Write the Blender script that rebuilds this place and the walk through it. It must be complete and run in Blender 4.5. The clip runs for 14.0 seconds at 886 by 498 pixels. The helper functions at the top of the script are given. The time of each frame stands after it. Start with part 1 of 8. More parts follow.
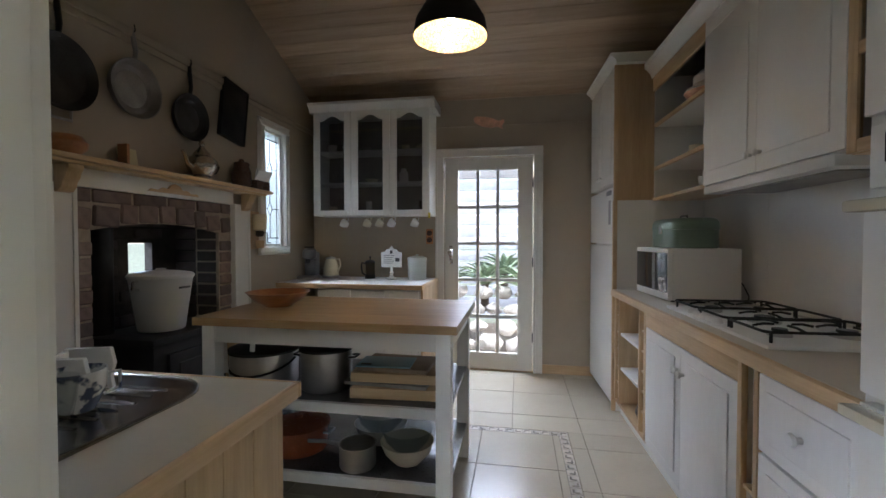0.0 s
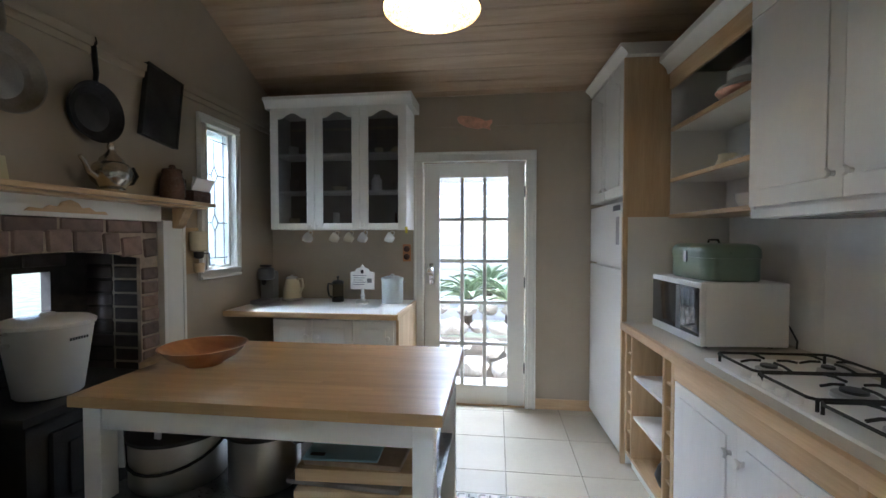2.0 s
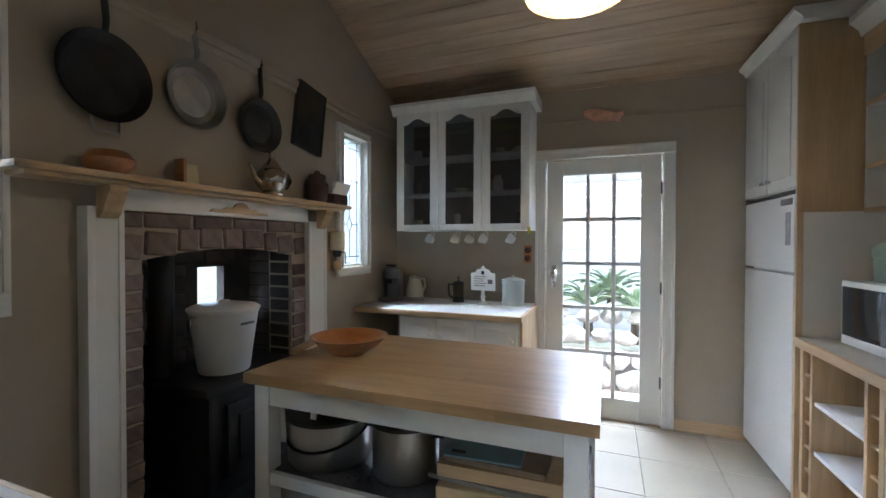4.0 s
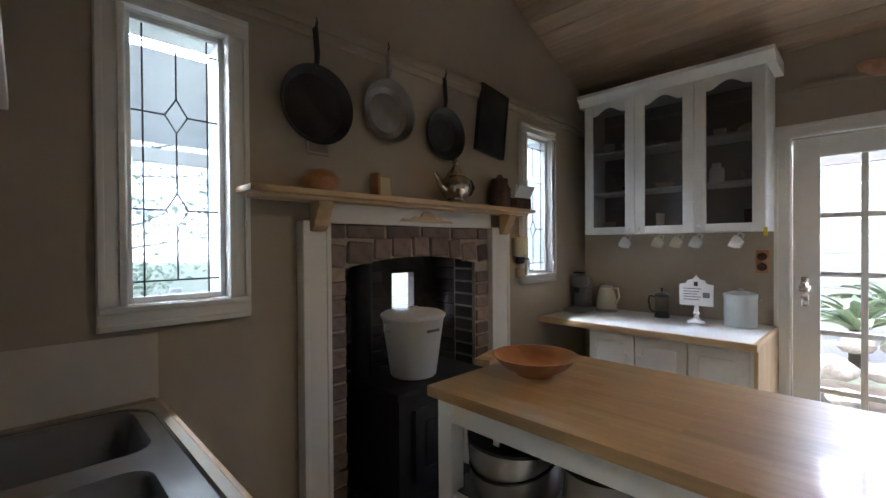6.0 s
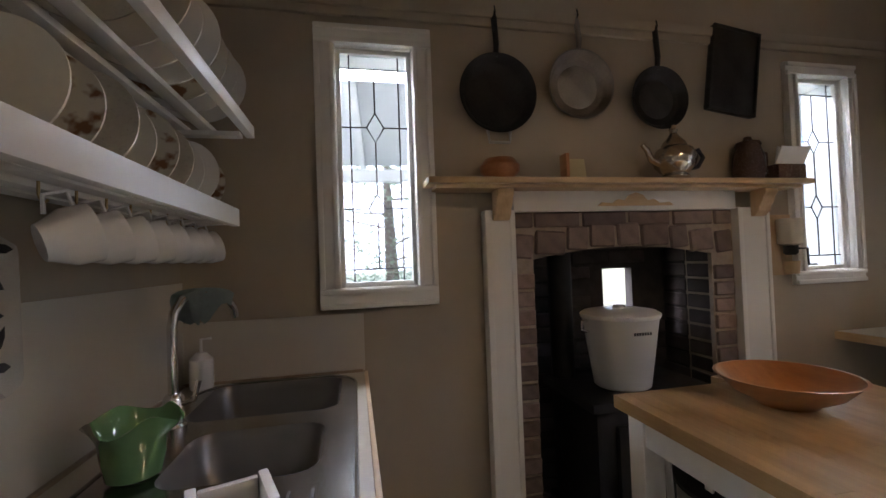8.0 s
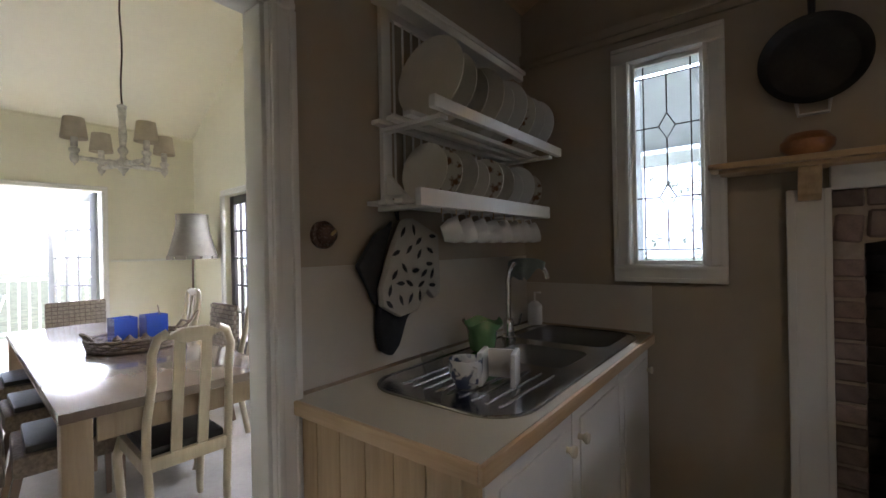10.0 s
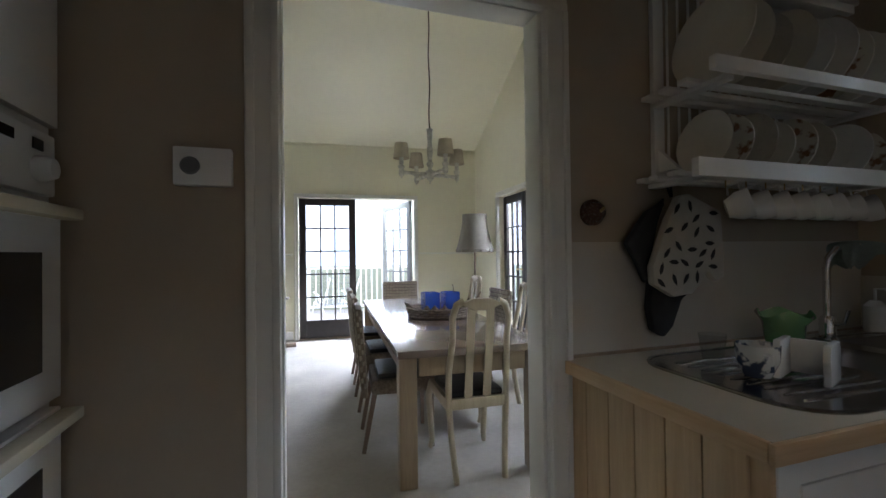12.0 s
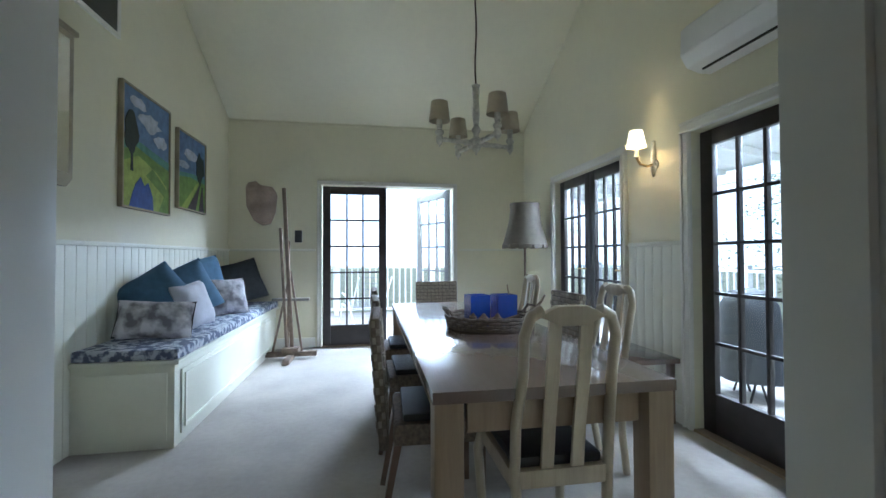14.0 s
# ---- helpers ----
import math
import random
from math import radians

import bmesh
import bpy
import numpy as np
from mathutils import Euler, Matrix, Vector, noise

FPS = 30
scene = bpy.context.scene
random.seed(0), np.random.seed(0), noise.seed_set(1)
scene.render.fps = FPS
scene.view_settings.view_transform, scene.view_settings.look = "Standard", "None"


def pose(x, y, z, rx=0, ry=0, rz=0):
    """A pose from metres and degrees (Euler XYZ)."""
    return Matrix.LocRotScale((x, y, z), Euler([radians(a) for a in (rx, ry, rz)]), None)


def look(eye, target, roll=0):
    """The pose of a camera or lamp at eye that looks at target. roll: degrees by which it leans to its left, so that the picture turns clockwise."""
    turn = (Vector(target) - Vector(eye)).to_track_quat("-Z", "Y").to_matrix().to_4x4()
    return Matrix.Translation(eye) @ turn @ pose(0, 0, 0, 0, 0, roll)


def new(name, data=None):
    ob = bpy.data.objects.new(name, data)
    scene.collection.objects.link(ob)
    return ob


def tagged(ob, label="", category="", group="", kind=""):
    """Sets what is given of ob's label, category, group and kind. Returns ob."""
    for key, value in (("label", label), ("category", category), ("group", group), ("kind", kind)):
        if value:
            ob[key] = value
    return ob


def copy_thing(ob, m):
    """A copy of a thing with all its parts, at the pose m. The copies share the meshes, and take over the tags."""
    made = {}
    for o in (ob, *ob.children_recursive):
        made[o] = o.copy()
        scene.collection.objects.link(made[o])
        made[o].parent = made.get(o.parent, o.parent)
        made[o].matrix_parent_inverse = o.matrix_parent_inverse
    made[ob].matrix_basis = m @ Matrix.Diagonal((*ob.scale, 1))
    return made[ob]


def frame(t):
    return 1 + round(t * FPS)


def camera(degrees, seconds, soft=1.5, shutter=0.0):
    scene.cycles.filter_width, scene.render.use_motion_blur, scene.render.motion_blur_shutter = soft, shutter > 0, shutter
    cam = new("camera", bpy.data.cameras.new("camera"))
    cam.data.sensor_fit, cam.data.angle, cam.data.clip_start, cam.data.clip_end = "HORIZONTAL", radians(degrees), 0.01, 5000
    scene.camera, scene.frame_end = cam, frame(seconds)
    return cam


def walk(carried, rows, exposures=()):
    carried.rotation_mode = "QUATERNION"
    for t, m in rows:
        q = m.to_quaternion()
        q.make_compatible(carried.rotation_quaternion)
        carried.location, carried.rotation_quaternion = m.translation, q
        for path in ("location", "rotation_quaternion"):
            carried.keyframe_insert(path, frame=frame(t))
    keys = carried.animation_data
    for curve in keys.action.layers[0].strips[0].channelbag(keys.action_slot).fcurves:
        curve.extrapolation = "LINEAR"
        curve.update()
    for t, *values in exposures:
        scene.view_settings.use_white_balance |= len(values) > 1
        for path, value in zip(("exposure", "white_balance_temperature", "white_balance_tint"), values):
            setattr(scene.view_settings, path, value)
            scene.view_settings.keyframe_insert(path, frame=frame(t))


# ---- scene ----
cam = camera(92.3, 14.0)
PATH = [
    (0, (0.247, 0.238, 1.269), (-0.098, 2.207, 1.223), 0.0),
    (0.5, (0.234, 0.442, 1.28), (-0.02, 2.425, 1.242), 0.1),
    (1, (0.219, 0.609, 1.322), (-0.003, 2.596, 1.282), 0.1),
    (1.5, (0.186, 0.72, 1.362), (0.003, 2.711, 1.319), 0.2),
    (2, (0.154, 0.76, 1.426), (-0.094, 2.744, 1.372), 0.0),
    (2.5, (0.138, 0.778, 1.432), (-0.268, 2.736, 1.381), -0.0),
    (3, (0.123, 0.77, 1.407), (-0.464, 2.682, 1.368), 0.0),
    (3.2, (0.106, 0.773, 1.402), (-0.502, 2.677, 1.365), 0.1),
    (5.3, (-0.08, 0.815, 1.381), (-1.216, 2.461, 1.353), -0.3),
    (5.5, (-0.074, 0.85, 1.404), (-1.295, 2.434, 1.374), -0.3),
    (6, (-0.1, 0.935, 1.418), (-1.522, 2.341, 1.399), -0.4),
    (6.5, (-0.157, 1.017, 1.399), (-1.726, 2.258, 1.383), -0.5),
    (7, (-0.176, 1.089, 1.361), (-1.888, 2.123, 1.359), -0.7),
    (7.2, (-0.18, 1.103, 1.332), (-1.959, 2.019, 1.352), -1.2),
    (9.3, (0.219, 1.525, 1.331), (-1.692, 0.937, 1.317), -1.4),
    (9.5, (0.257, 1.56, 1.329), (-1.588, 0.787, 1.315), -1.2),
    (10, (0.383, 1.723, 1.324), (-1.197, 0.497, 1.322), -1.1),
    (10.5, (0.465, 1.859, 1.329), (-0.841, 0.344, 1.334), -1.1),
    (11, (0.509, 1.98, 1.317), (-0.472, 0.237, 1.328), -0.8),
    (11.5, (0.502, 1.968, 1.295), (-0.247, 0.114, 1.312), -0.7),
    (12, (0.475, 1.81, 1.243), (-0.142, -0.092, 1.264), -0.7),
    (12.5, (0.433, 1.573, 1.202), (-0.125, -0.347, 1.226), -0.7),
    (13, (0.37, 1.356, 1.18), (-0.145, -0.576, 1.204), -0.5),
    (13.5, (0.32, 1.165, 1.177), (-0.15, -0.779, 1.203), -0.3),
    (14, (0.291, 0.936, 1.159), (-0.163, -1.012, 1.195), -0.2),
]
EXPOSURES = [
    (0, 2.46, 6150, 19), (1.5, 2.78, 5900, 16), (3, 2.99, 5750, 15), (6.0, 2.80, 6250, 21), (7.2, 2.82, 6650, 26), (9.5, 2.50, 6850, 30), (10, 2.12, 6500, 23),
    (10.5, 1.76, 6350, 20), (11, 1.52, 6200, 19), (12, 1.46, 6150, 18), (12.5, 1.35, 5950, 17), (13.2, 1.26, 5700, 13), (14, 1.26, 5500, 11),
]
walk(cam, [(t, look(eye, target, roll)) for t, eye, target, roll in PATH], EXPOSURES)

# ---- world, sun and daylight at the openings ----
world = bpy.data.worlds.new("sky")
scene.world = world
world.use_nodes = True
wn = world.node_tree.nodes
sky = wn.new("ShaderNodeTexSky")
sky.sky_type, sky.sun_disc = "NISHITA", False
sky.sun_elevation, sky.sun_rotation = radians(59), radians(96)
sky.air_density, sky.dust_density = 1.0, 0.8
wn["Background"].inputs["Strength"].default_value = 0.09
world.node_tree.links.new(sky.outputs[0], wn["Background"].inputs["Color"])
sun_data = bpy.data.lights.new("sun", "SUN")
sun_data.energy, sun_data.angle, sun_data.color = 0.8, radians(14), (1.0, 0.96, 0.9)
new("sun", sun_data).matrix_world = look((0, 0, 0), (-0.5, 0.05, -0.85))

# the dining room is turned a little against the kitchen to fit the camera's view
DIN = pose(0.14, 0.45, 0, 0, 0, -3.5)
# the long bench run along the east wall
RUN = pose(0.922, 3.50, 0, 0, 0, 2.0)


def daylight(name, m, w, h, watts, colour=(0.74, 0.87, 1.0)):
    data = bpy.data.lights.new(name, "AREA")
    data.shape, data.size, data.size_y, data.energy, data.color = "RECTANGLE", w, h, watts, colour
    new(name, data).matrix_world = m


# area lamps added outside the openings, out of view, to boost the sky's light
daylight("sky_at_garden_door", look((-0.1, 5.35, 2.55), (-0.1, 3.2, 0.4)), 1.6, 1.0, 44)
daylight("sky_at_sink_window", look((-2.6, 1.33, 2.52), (-1.0, 1.33, 1.0)), 0.9, 0.25, 6)
daylight("sky_at_corner_window", look((-2.6, 3.64, 2.52), (-1.2, 3.64, 1.0)), 0.8, 0.25, 14)
daylight("sky_at_deck_doors", DIN @ look((-0.95, -6.5, 2.75), (-0.2, -3.2, 0.4)), 1.3, 1.0, 380)
daylight("sky_at_side_doors", DIN @ look((-3.5, -3.6, 2.7), (-0.6, -3.4, 0.5)), 1.6, 0.9, 260)
daylight("sky_at_near_doors", DIN @ look((-3.5, -1.6, 2.7), (-0.6, -1.6, 0.5)), 1.4, 0.9, 180)


# the bulb in the pendant over the island
bulb = bpy.data.lights.new("pendant_bulb", "POINT")
bulb.energy, bulb.color, bulb.shadow_soft_size = 0.75, (1.0, 0.87, 0.68), 0.03
new("pendant_bulb", bulb).matrix_world = pose(-0.094, 2.40, 2.345)


# ---- materials ----
def material(name, colour, rough=0.6, metal=0.0, var=0.12, scale=6.0, bump=0.0, bscale=120.0, spec=0.5, rand=0.0, stretch=(1, 1, 1), coat=0.0, dirt=0.0):
    """Paint, stone, metal: a colour that varies at two scales, with fine relief."""
    m = bpy.data.materials.new(name)
    m.use_nodes = True
    n, l = m.node_tree.nodes, m.node_tree.links
    p = n["Principled BSDF"]
    p.inputs["Roughness"].default_value, p.inputs["Metallic"].default_value = rough, metal
    p.inputs["Specular IOR Level"].default_value = spec
    p.inputs["Coat Weight"].default_value = coat
    tc, mp = n.new("ShaderNodeTexCoord"), n.new("ShaderNodeMapping")
    mp.inputs["Scale"].default_value = stretch
    l.new(tc.outputs["Object"], mp.inputs["Vector"])
    big, fine = n.new("ShaderNodeTexNoise"), n.new("ShaderNodeTexNoise")
    big.inputs["Scale"].default_value, big.inputs["Detail"].default_value = scale, 5
    fine.inputs["Scale"].default_value, fine.inputs["Detail"].default_value = scale * 11, 3
    l.new(mp.outputs[0], big.inputs["Vector"]), l.new(mp.outputs[0], fine.inputs["Vector"])
    add = n.new("ShaderNodeMath")
    add.operation = "MULTIPLY_ADD"
    add.inputs[1].default_value = 0.4
    l.new(fine.outputs["Fac"], add.inputs[0]), l.new(big.outputs["Fac"], add.inputs[2])
    ramp = n.new("ShaderNodeValToRGB")
    e = ramp.color_ramp.elements
    e[0].position, e[1].position = 0.45, 0.95
    e[0].color = (*[c * (1 - var) for c in colour], 1)
    e[1].color = (*[min(1, c * (1 + var)) for c in colour], 1)
    l.new(add.outputs[0], ramp.inputs[0])
    out = ramp.outputs[0]
    if dirt:
        patch = n.new("ShaderNodeTexNoise")
        patch.inputs["Scale"].default_value, patch.inputs["Detail"].default_value = 2.3, 8
        pr = n.new("ShaderNodeValToRGB")
        pr.color_ramp.elements[0].position, pr.color_ramp.elements[1].position = 0.52, 0.72
        l.new(tc.outputs["Object"], patch.inputs["Vector"]), l.new(patch.outputs["Fac"], pr.inputs[0])
        fac = n.new("ShaderNodeMath")
        fac.operation = "MULTIPLY"
        fac.inputs[1].default_value = dirt
        l.new(pr.outputs[0], fac.inputs[0])
        mx = n.new("ShaderNodeMixRGB")
        mx.inputs[2].default_value = (*[c * 0.45 for c in colour], 1)
        l.new(fac.outputs[0], mx.inputs[0]), l.new(out, mx.inputs[1])
        out = mx.outputs[0]
    if rand:
        info, mr, hsv = n.new("ShaderNodeObjectInfo"), n.new("ShaderNodeMapRange"), n.new("ShaderNodeHueSaturation")
        mr.inputs["To Min"].default_value, mr.inputs["To Max"].default_value = 1 - rand, 1 + rand
        l.new(info.outputs["Random"], mr.inputs["Value"]), l.new(mr.outputs[0], hsv.inputs["Value"]), l.new(out, hsv.inputs["Color"])
        out = hsv.outputs[0]
    l.new(out, p.inputs["Base Color"])
    rr = n.new("ShaderNodeMapRange")
    rr.inputs["To Min"].default_value, rr.inputs["To Max"].default_value = max(0.02, rough - 0.03 - var * 0.3), min(1, rough + 0.03 + var * 0.3)
    l.new(fine.outputs["Fac"], rr.inputs["Value"]), l.new(rr.outputs[0], p.inputs["Roughness"])
    if bump:
        bn, bp = n.new("ShaderNodeTexNoise"), n.new("ShaderNodeBump")
        bn.inputs["Scale"].default_value, bn.inputs["Detail"].default_value = bscale, 4
        bp.inputs["Strength"].default_value, bp.inputs["Distance"].default_value = bump, 0.004
        l.new(mp.outputs[0], bn.inputs["Vector"]), l.new(bn.outputs["Fac"], bp.inputs["Height"]), l.new(bp.outputs[0], p.inputs["Normal"])
    return m


def timber(name, light, dark, along="x", rough=0.45, grain=14.0, knots=0.0, rand=0.0, coat=0.0):
    """Wood with its grain along one axis of the piece, and knots where wanted."""
    m = bpy.data.materials.new(name)
    m.use_nodes = True
    n, l = m.node_tree.nodes, m.node_tree.links
    p = n["Principled BSDF"]
    p.inputs["Roughness"].default_value = rough
    p.inputs["Coat Weight"].default_value = coat
    tc, mp = n.new("ShaderNodeTexCoord"), n.new("ShaderNodeMapping")
    mp.inputs["Scale"].default_value = {"x": (0.07, 1, 1), "y": (1, 0.07, 1), "z": (1, 1, 0.07)}[along]
    info = n.new("ShaderNodeObjectInfo")
    shift = n.new("ShaderNodeVectorMath")
    shift.operation = "SCALE"
    shift.inputs["Scale"].default_value = 7.0
    comb = n.new("ShaderNodeCombineXYZ")
    for k in range(3):
        l.new(info.outputs["Random"], comb.inputs[k])
    l.new(comb.outputs[0], shift.inputs[0]), l.new(shift.outputs[0], mp.inputs["Location"])
    l.new(tc.outputs["Object"], mp.inputs["Vector"])
    a, b = n.new("ShaderNodeTexNoise"), n.new("ShaderNodeTexNoise")
    a.inputs["Scale"].default_value, a.inputs["Detail"].default_value, a.inputs["Distortion"].default_value = grain, 6, 0.6
    b.inputs["Scale"].default_value, b.inputs["Detail"].default_value = grain * 9, 3
    l.new(mp.outputs[0], a.inputs["Vector"]), l.new(mp.outputs[0], b.inputs["Vector"])
    add = n.new("ShaderNodeMath")
    add.operation = "MULTIPLY_ADD"
    add.inputs[1].default_value = 0.35
    l.new(b.outputs["Fac"], add.inputs[0]), l.new(a.outputs["Fac"], add.inputs[2])
    ramp = n.new("ShaderNodeValToRGB")
    e = ramp.color_ramp.elements
    e[0].position, e[1].position, e[0].color, e[1].color = 0.48, 0.86, (*dark, 1), (*light, 1)
    l.new(add.outputs[0], ramp.inputs[0])
    out = ramp.outputs[0]
    if knots:
        v, kr, mx = n.new("ShaderNodeTexVoronoi"), n.new("ShaderNodeValToRGB"), n.new("ShaderNodeMixRGB")
        km = n.new("ShaderNodeMapping")
        km.inputs["Scale"].default_value = {"x": (0.45, 1, 1), "y": (1, 0.45, 1), "z": (1, 1, 0.45)}[along]
        l.new(tc.outputs["Object"], km.inputs["Vector"]), l.new(shift.outputs[0], km.inputs["Location"]), l.new(km.outputs[0], v.inputs["Vector"])
        v.inputs["Scale"].default_value = knots
        kr.color_ramp.elements[0].position, kr.color_ramp.elements[1].position = 0.03, 0.12
        kr.color_ramp.elements[0].color, kr.color_ramp.elements[1].color = (0.85, 0.85, 0.85, 1), (0, 0, 0, 1)
        l.new(v.outputs["Distance"], kr.inputs[0]), l.new(kr.outputs[0], mx.inputs[0]), l.new(out, mx.inputs[1])
        mx.inputs[2].default_value = (*[c * 0.4 for c in dark], 1)
        out = mx.outputs[0]
    if rand:
        geo, mr, hsv = n.new("ShaderNodeNewGeometry"), n.new("ShaderNodeMapRange"), n.new("ShaderNodeHueSaturation")
        mr.inputs["To Min"].default_value, mr.inputs["To Max"].default_value = 1 - rand, 1 + rand
        l.new(geo.outputs["Random Per Island"], mr.inputs["Value"]), l.new(mr.outputs[0], hsv.inputs["Value"]), l.new(out, hsv.inputs["Color"])
        out = hsv.outputs[0]
    l.new(out, p.inputs["Base Color"])
    bp = n.new("ShaderNodeBump")
    bp.inputs["Strength"].default_value, bp.inputs["Distance"].default_value = 0.12, 0.002
    l.new(add.outputs[0], bp.inputs["Height"]), l.new(bp.outputs[0], p.inputs["Normal"])
    return m


def pane_glass(name, tint=(1, 1, 1), gloss=0.02):
    """Thin clear glass: lets the light through and mirrors a little."""
    m = bpy.data.materials.new(name)
    m.use_nodes = True
    n, l = m.node_tree.nodes, m.node_tree.links
    n.remove(n["Principled BSDF"])
    tr, gl, fr, mx = n.new("ShaderNodeBsdfTransparent"), n.new("ShaderNodeBsdfGlossy"), n.new("ShaderNodeLayerWeight"), n.new("ShaderNodeMixShader")
    pw, mu = n.new("ShaderNodeMath"), n.new("ShaderNodeMath")
    pw.operation, mu.operation = "POWER", "MULTIPLY_ADD"
    pw.inputs[1].default_value, mu.inputs[1].default_value, mu.inputs[2].default_value = 5.0, 0.5, 0.025
    tr.inputs["Color"].default_value = (*tint, 1)
    gl.inputs["Roughness"].default_value = gloss
    fr.inputs["Blend"].default_value = 0.5
    l.new(fr.outputs["Facing"], pw.inputs[0]), l.new(pw.outputs[0], mu.inputs[0]), l.new(mu.outputs[0], mx.inputs[0]), l.new(tr.outputs[0], mx.inputs[1]), l.new(gl.outputs[0], mx.inputs[2])
    l.new(mx.outputs[0], n["Material Output"].inputs["Surface"])
    return m


def glow(name, colour, strength):
    m = bpy.data.materials.new(name)
    m.use_nodes = True
    p = m.node_tree.nodes["Principled BSDF"]
    p.inputs["Base Color"].default_value = (*colour, 1)
    p.inputs["Emission Color"].default_value = (*colour, 1)
    p.inputs["Emission Strength"].default_value = strength
    return m


def two_tone(name, a, b, scale, rough=0.8, low=0.47, high=0.53, kind="noise", bump=0.15):
    """Printed or marbled cloth and stone: two colours in blotches or weave."""
    m = bpy.data.materials.new(name)
    m.use_nodes = True
    n, l = m.node_tree.nodes, m.node_tree.links
    p = n["Principled BSDF"]
    p.inputs["Roughness"].default_value = rough
    tc = n.new("ShaderNodeTexCoord")
    if kind == "noise":
        t = n.new("ShaderNodeTexNoise")
        t.inputs["Detail"].default_value = 3
        fac = t.outputs["Fac"]
    elif kind == "leaf":
        t = n.new("ShaderNodeTexVoronoi")
        fac = t.outputs["Distance"]
        turn = n.new("ShaderNodeMapping")
        turn.inputs["Rotation"].default_value, turn.inputs["Scale"].default_value = (0, 0.9, 0), (1.0, 0.3, 0.42)
    else:
        t = n.new("ShaderNodeTexChecker")
        fac = t.outputs["Fac"]
    t.inputs["Scale"].default_value = scale
    if kind == "leaf":
        l.new(tc.outputs["Object"], turn.inputs["Vector"]), l.new(turn.outputs[0], t.inputs["Vector"])
    else:
        l.new(tc.outputs["Object"], t.inputs["Vector"])
    r = n.new("ShaderNodeValToRGB")
    e = r.color_ramp.elements
    e[0].position, e[1].position, e[0].color, e[1].color = low, high, (*a, 1), (*b, 1)
    l.new(fac, r.inputs[0]), l.new(r.outputs[0], p.inputs["Base Color"])
    fine, bp = n.new("ShaderNodeTexNoise"), n.new("ShaderNodeBump")
    fine.inputs["Scale"].default_value = 350
    bp.inputs["Strength"].default_value, bp.inputs["Distance"].default_value = bump, 0.003
    l.new(tc.outputs["Object"], fine.inputs["Vector"]), l.new(fine.outputs["Fac"], bp.inputs["Height"]), l.new(bp.outputs[0], p.inputs["Normal"])
    return m


TAUPE = material("taupe_wall_paint", (0.40, 0.332, 0.243), 0.6, var=0.05, scale=1.6, bump=0.12, bscale=160, dirt=0.08)
SPLASH = material("cream_splash_panel", (0.56, 0.51, 0.42), 0.4, var=0.04, scale=2, bump=0.04)
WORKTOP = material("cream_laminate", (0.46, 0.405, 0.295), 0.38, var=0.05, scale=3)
CREAM = material("cream_wall_paint", (0.76, 0.72, 0.545), 0.55, var=0.04, scale=1.3, bump=0.1, bscale=150)
WAINSCOT = material("pale_wainscot_paint", (0.74, 0.73, 0.62), 0.42, var=0.04, scale=2)
TRIM = material("white_gloss_trim", (0.765, 0.745, 0.68), 0.3, var=0.02, scale=1.5)
WHITE = material("white_cabinet_paint", (0.75, 0.735, 0.68), 0.38, var=0.03, scale=3, bump=0.02, bscale=60)
LIMED = material("limewashed_pine", (0.75, 0.735, 0.71), 0.42, var=0.06, scale=5, bump=0.06, bscale=60, stretch=(1, 1, 0.15))
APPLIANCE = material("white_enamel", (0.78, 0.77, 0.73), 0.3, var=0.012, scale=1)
PINE_X = timber("pine_along", (0.66, 0.47, 0.27), (0.48, 0.31, 0.16), "x", 0.42, knots=3.0)
PINE_Y = timber("pine_edge", (0.66, 0.47, 0.27), (0.48, 0.31, 0.16), "y", 0.42, knots=2.5)
PINE_Z = timber("pine_upright", (0.62, 0.44, 0.25), (0.46, 0.30, 0.16), "z", 0.45, knots=2.2)
CEILING_PINE = timber("ceiling_pine", (0.58, 0.43, 0.29), (0.43, 0.30, 0.19), "x", 0.5, knots=2.6, rand=0.13)
BUTCHER = timber("oak_block", (0.49, 0.305, 0.135), (0.36, 0.215, 0.088), "x", 0.36, grain=18, rand=0.16, coat=0.1)
BOWL_WOOD = timber("turned_bowl_wood", (0.50, 0.22, 0.08), (0.34, 0.13, 0.045), "x", 0.3, grain=10, coat=0.4)
TILE = material("beige_floor_tile", (0.52, 0.455, 0.35), 0.22, var=0.035, scale=3, rand=0.04)
GROUT = material("floor_grout", (0.30, 0.26, 0.20), 0.85, var=0.15, scale=20)
MOSAIC = material("border_mosaic_dark", (0.16, 0.13, 0.10), 0.4, var=0.3, scale=30, rand=0.5)
MOSAIC_PALE = material("border_mosaic_pale", (0.48, 0.42, 0.34), 0.4, var=0.2, scale=30, rand=0.2)
CARPET = material("beige_carpet", (0.43, 0.39, 0.345), 0.95, var=0.12, scale=2.5, bump=0.9, bscale=420, spec=0.1, dirt=0.12)
BRICK = material("old_red_brick", (0.205, 0.147, 0.122), 0.8, var=0.3, scale=14, bump=0.6, bscale=45, rand=0.32, dirt=0.35)
SOOT = material("sooty_brick", (0.08, 0.066, 0.058), 0.75, var=0.5, scale=9, bump=0.6, bscale=40, rand=0.5)
MORTAR = material("lime_mortar", (0.36, 0.29, 0.22), 0.95, var=0.2, scale=25, bump=0.5, bscale=90)
SOOT_MORTAR = material("sooty_mortar", (0.06, 0.052, 0.046), 0.95, var=0.3, scale=20, bump=0.4)
IRON = material("black_cast_iron", (0.016, 0.015, 0.014), 0.58, 0.2, var=0.4, scale=14, bump=0.3, bscale=140)
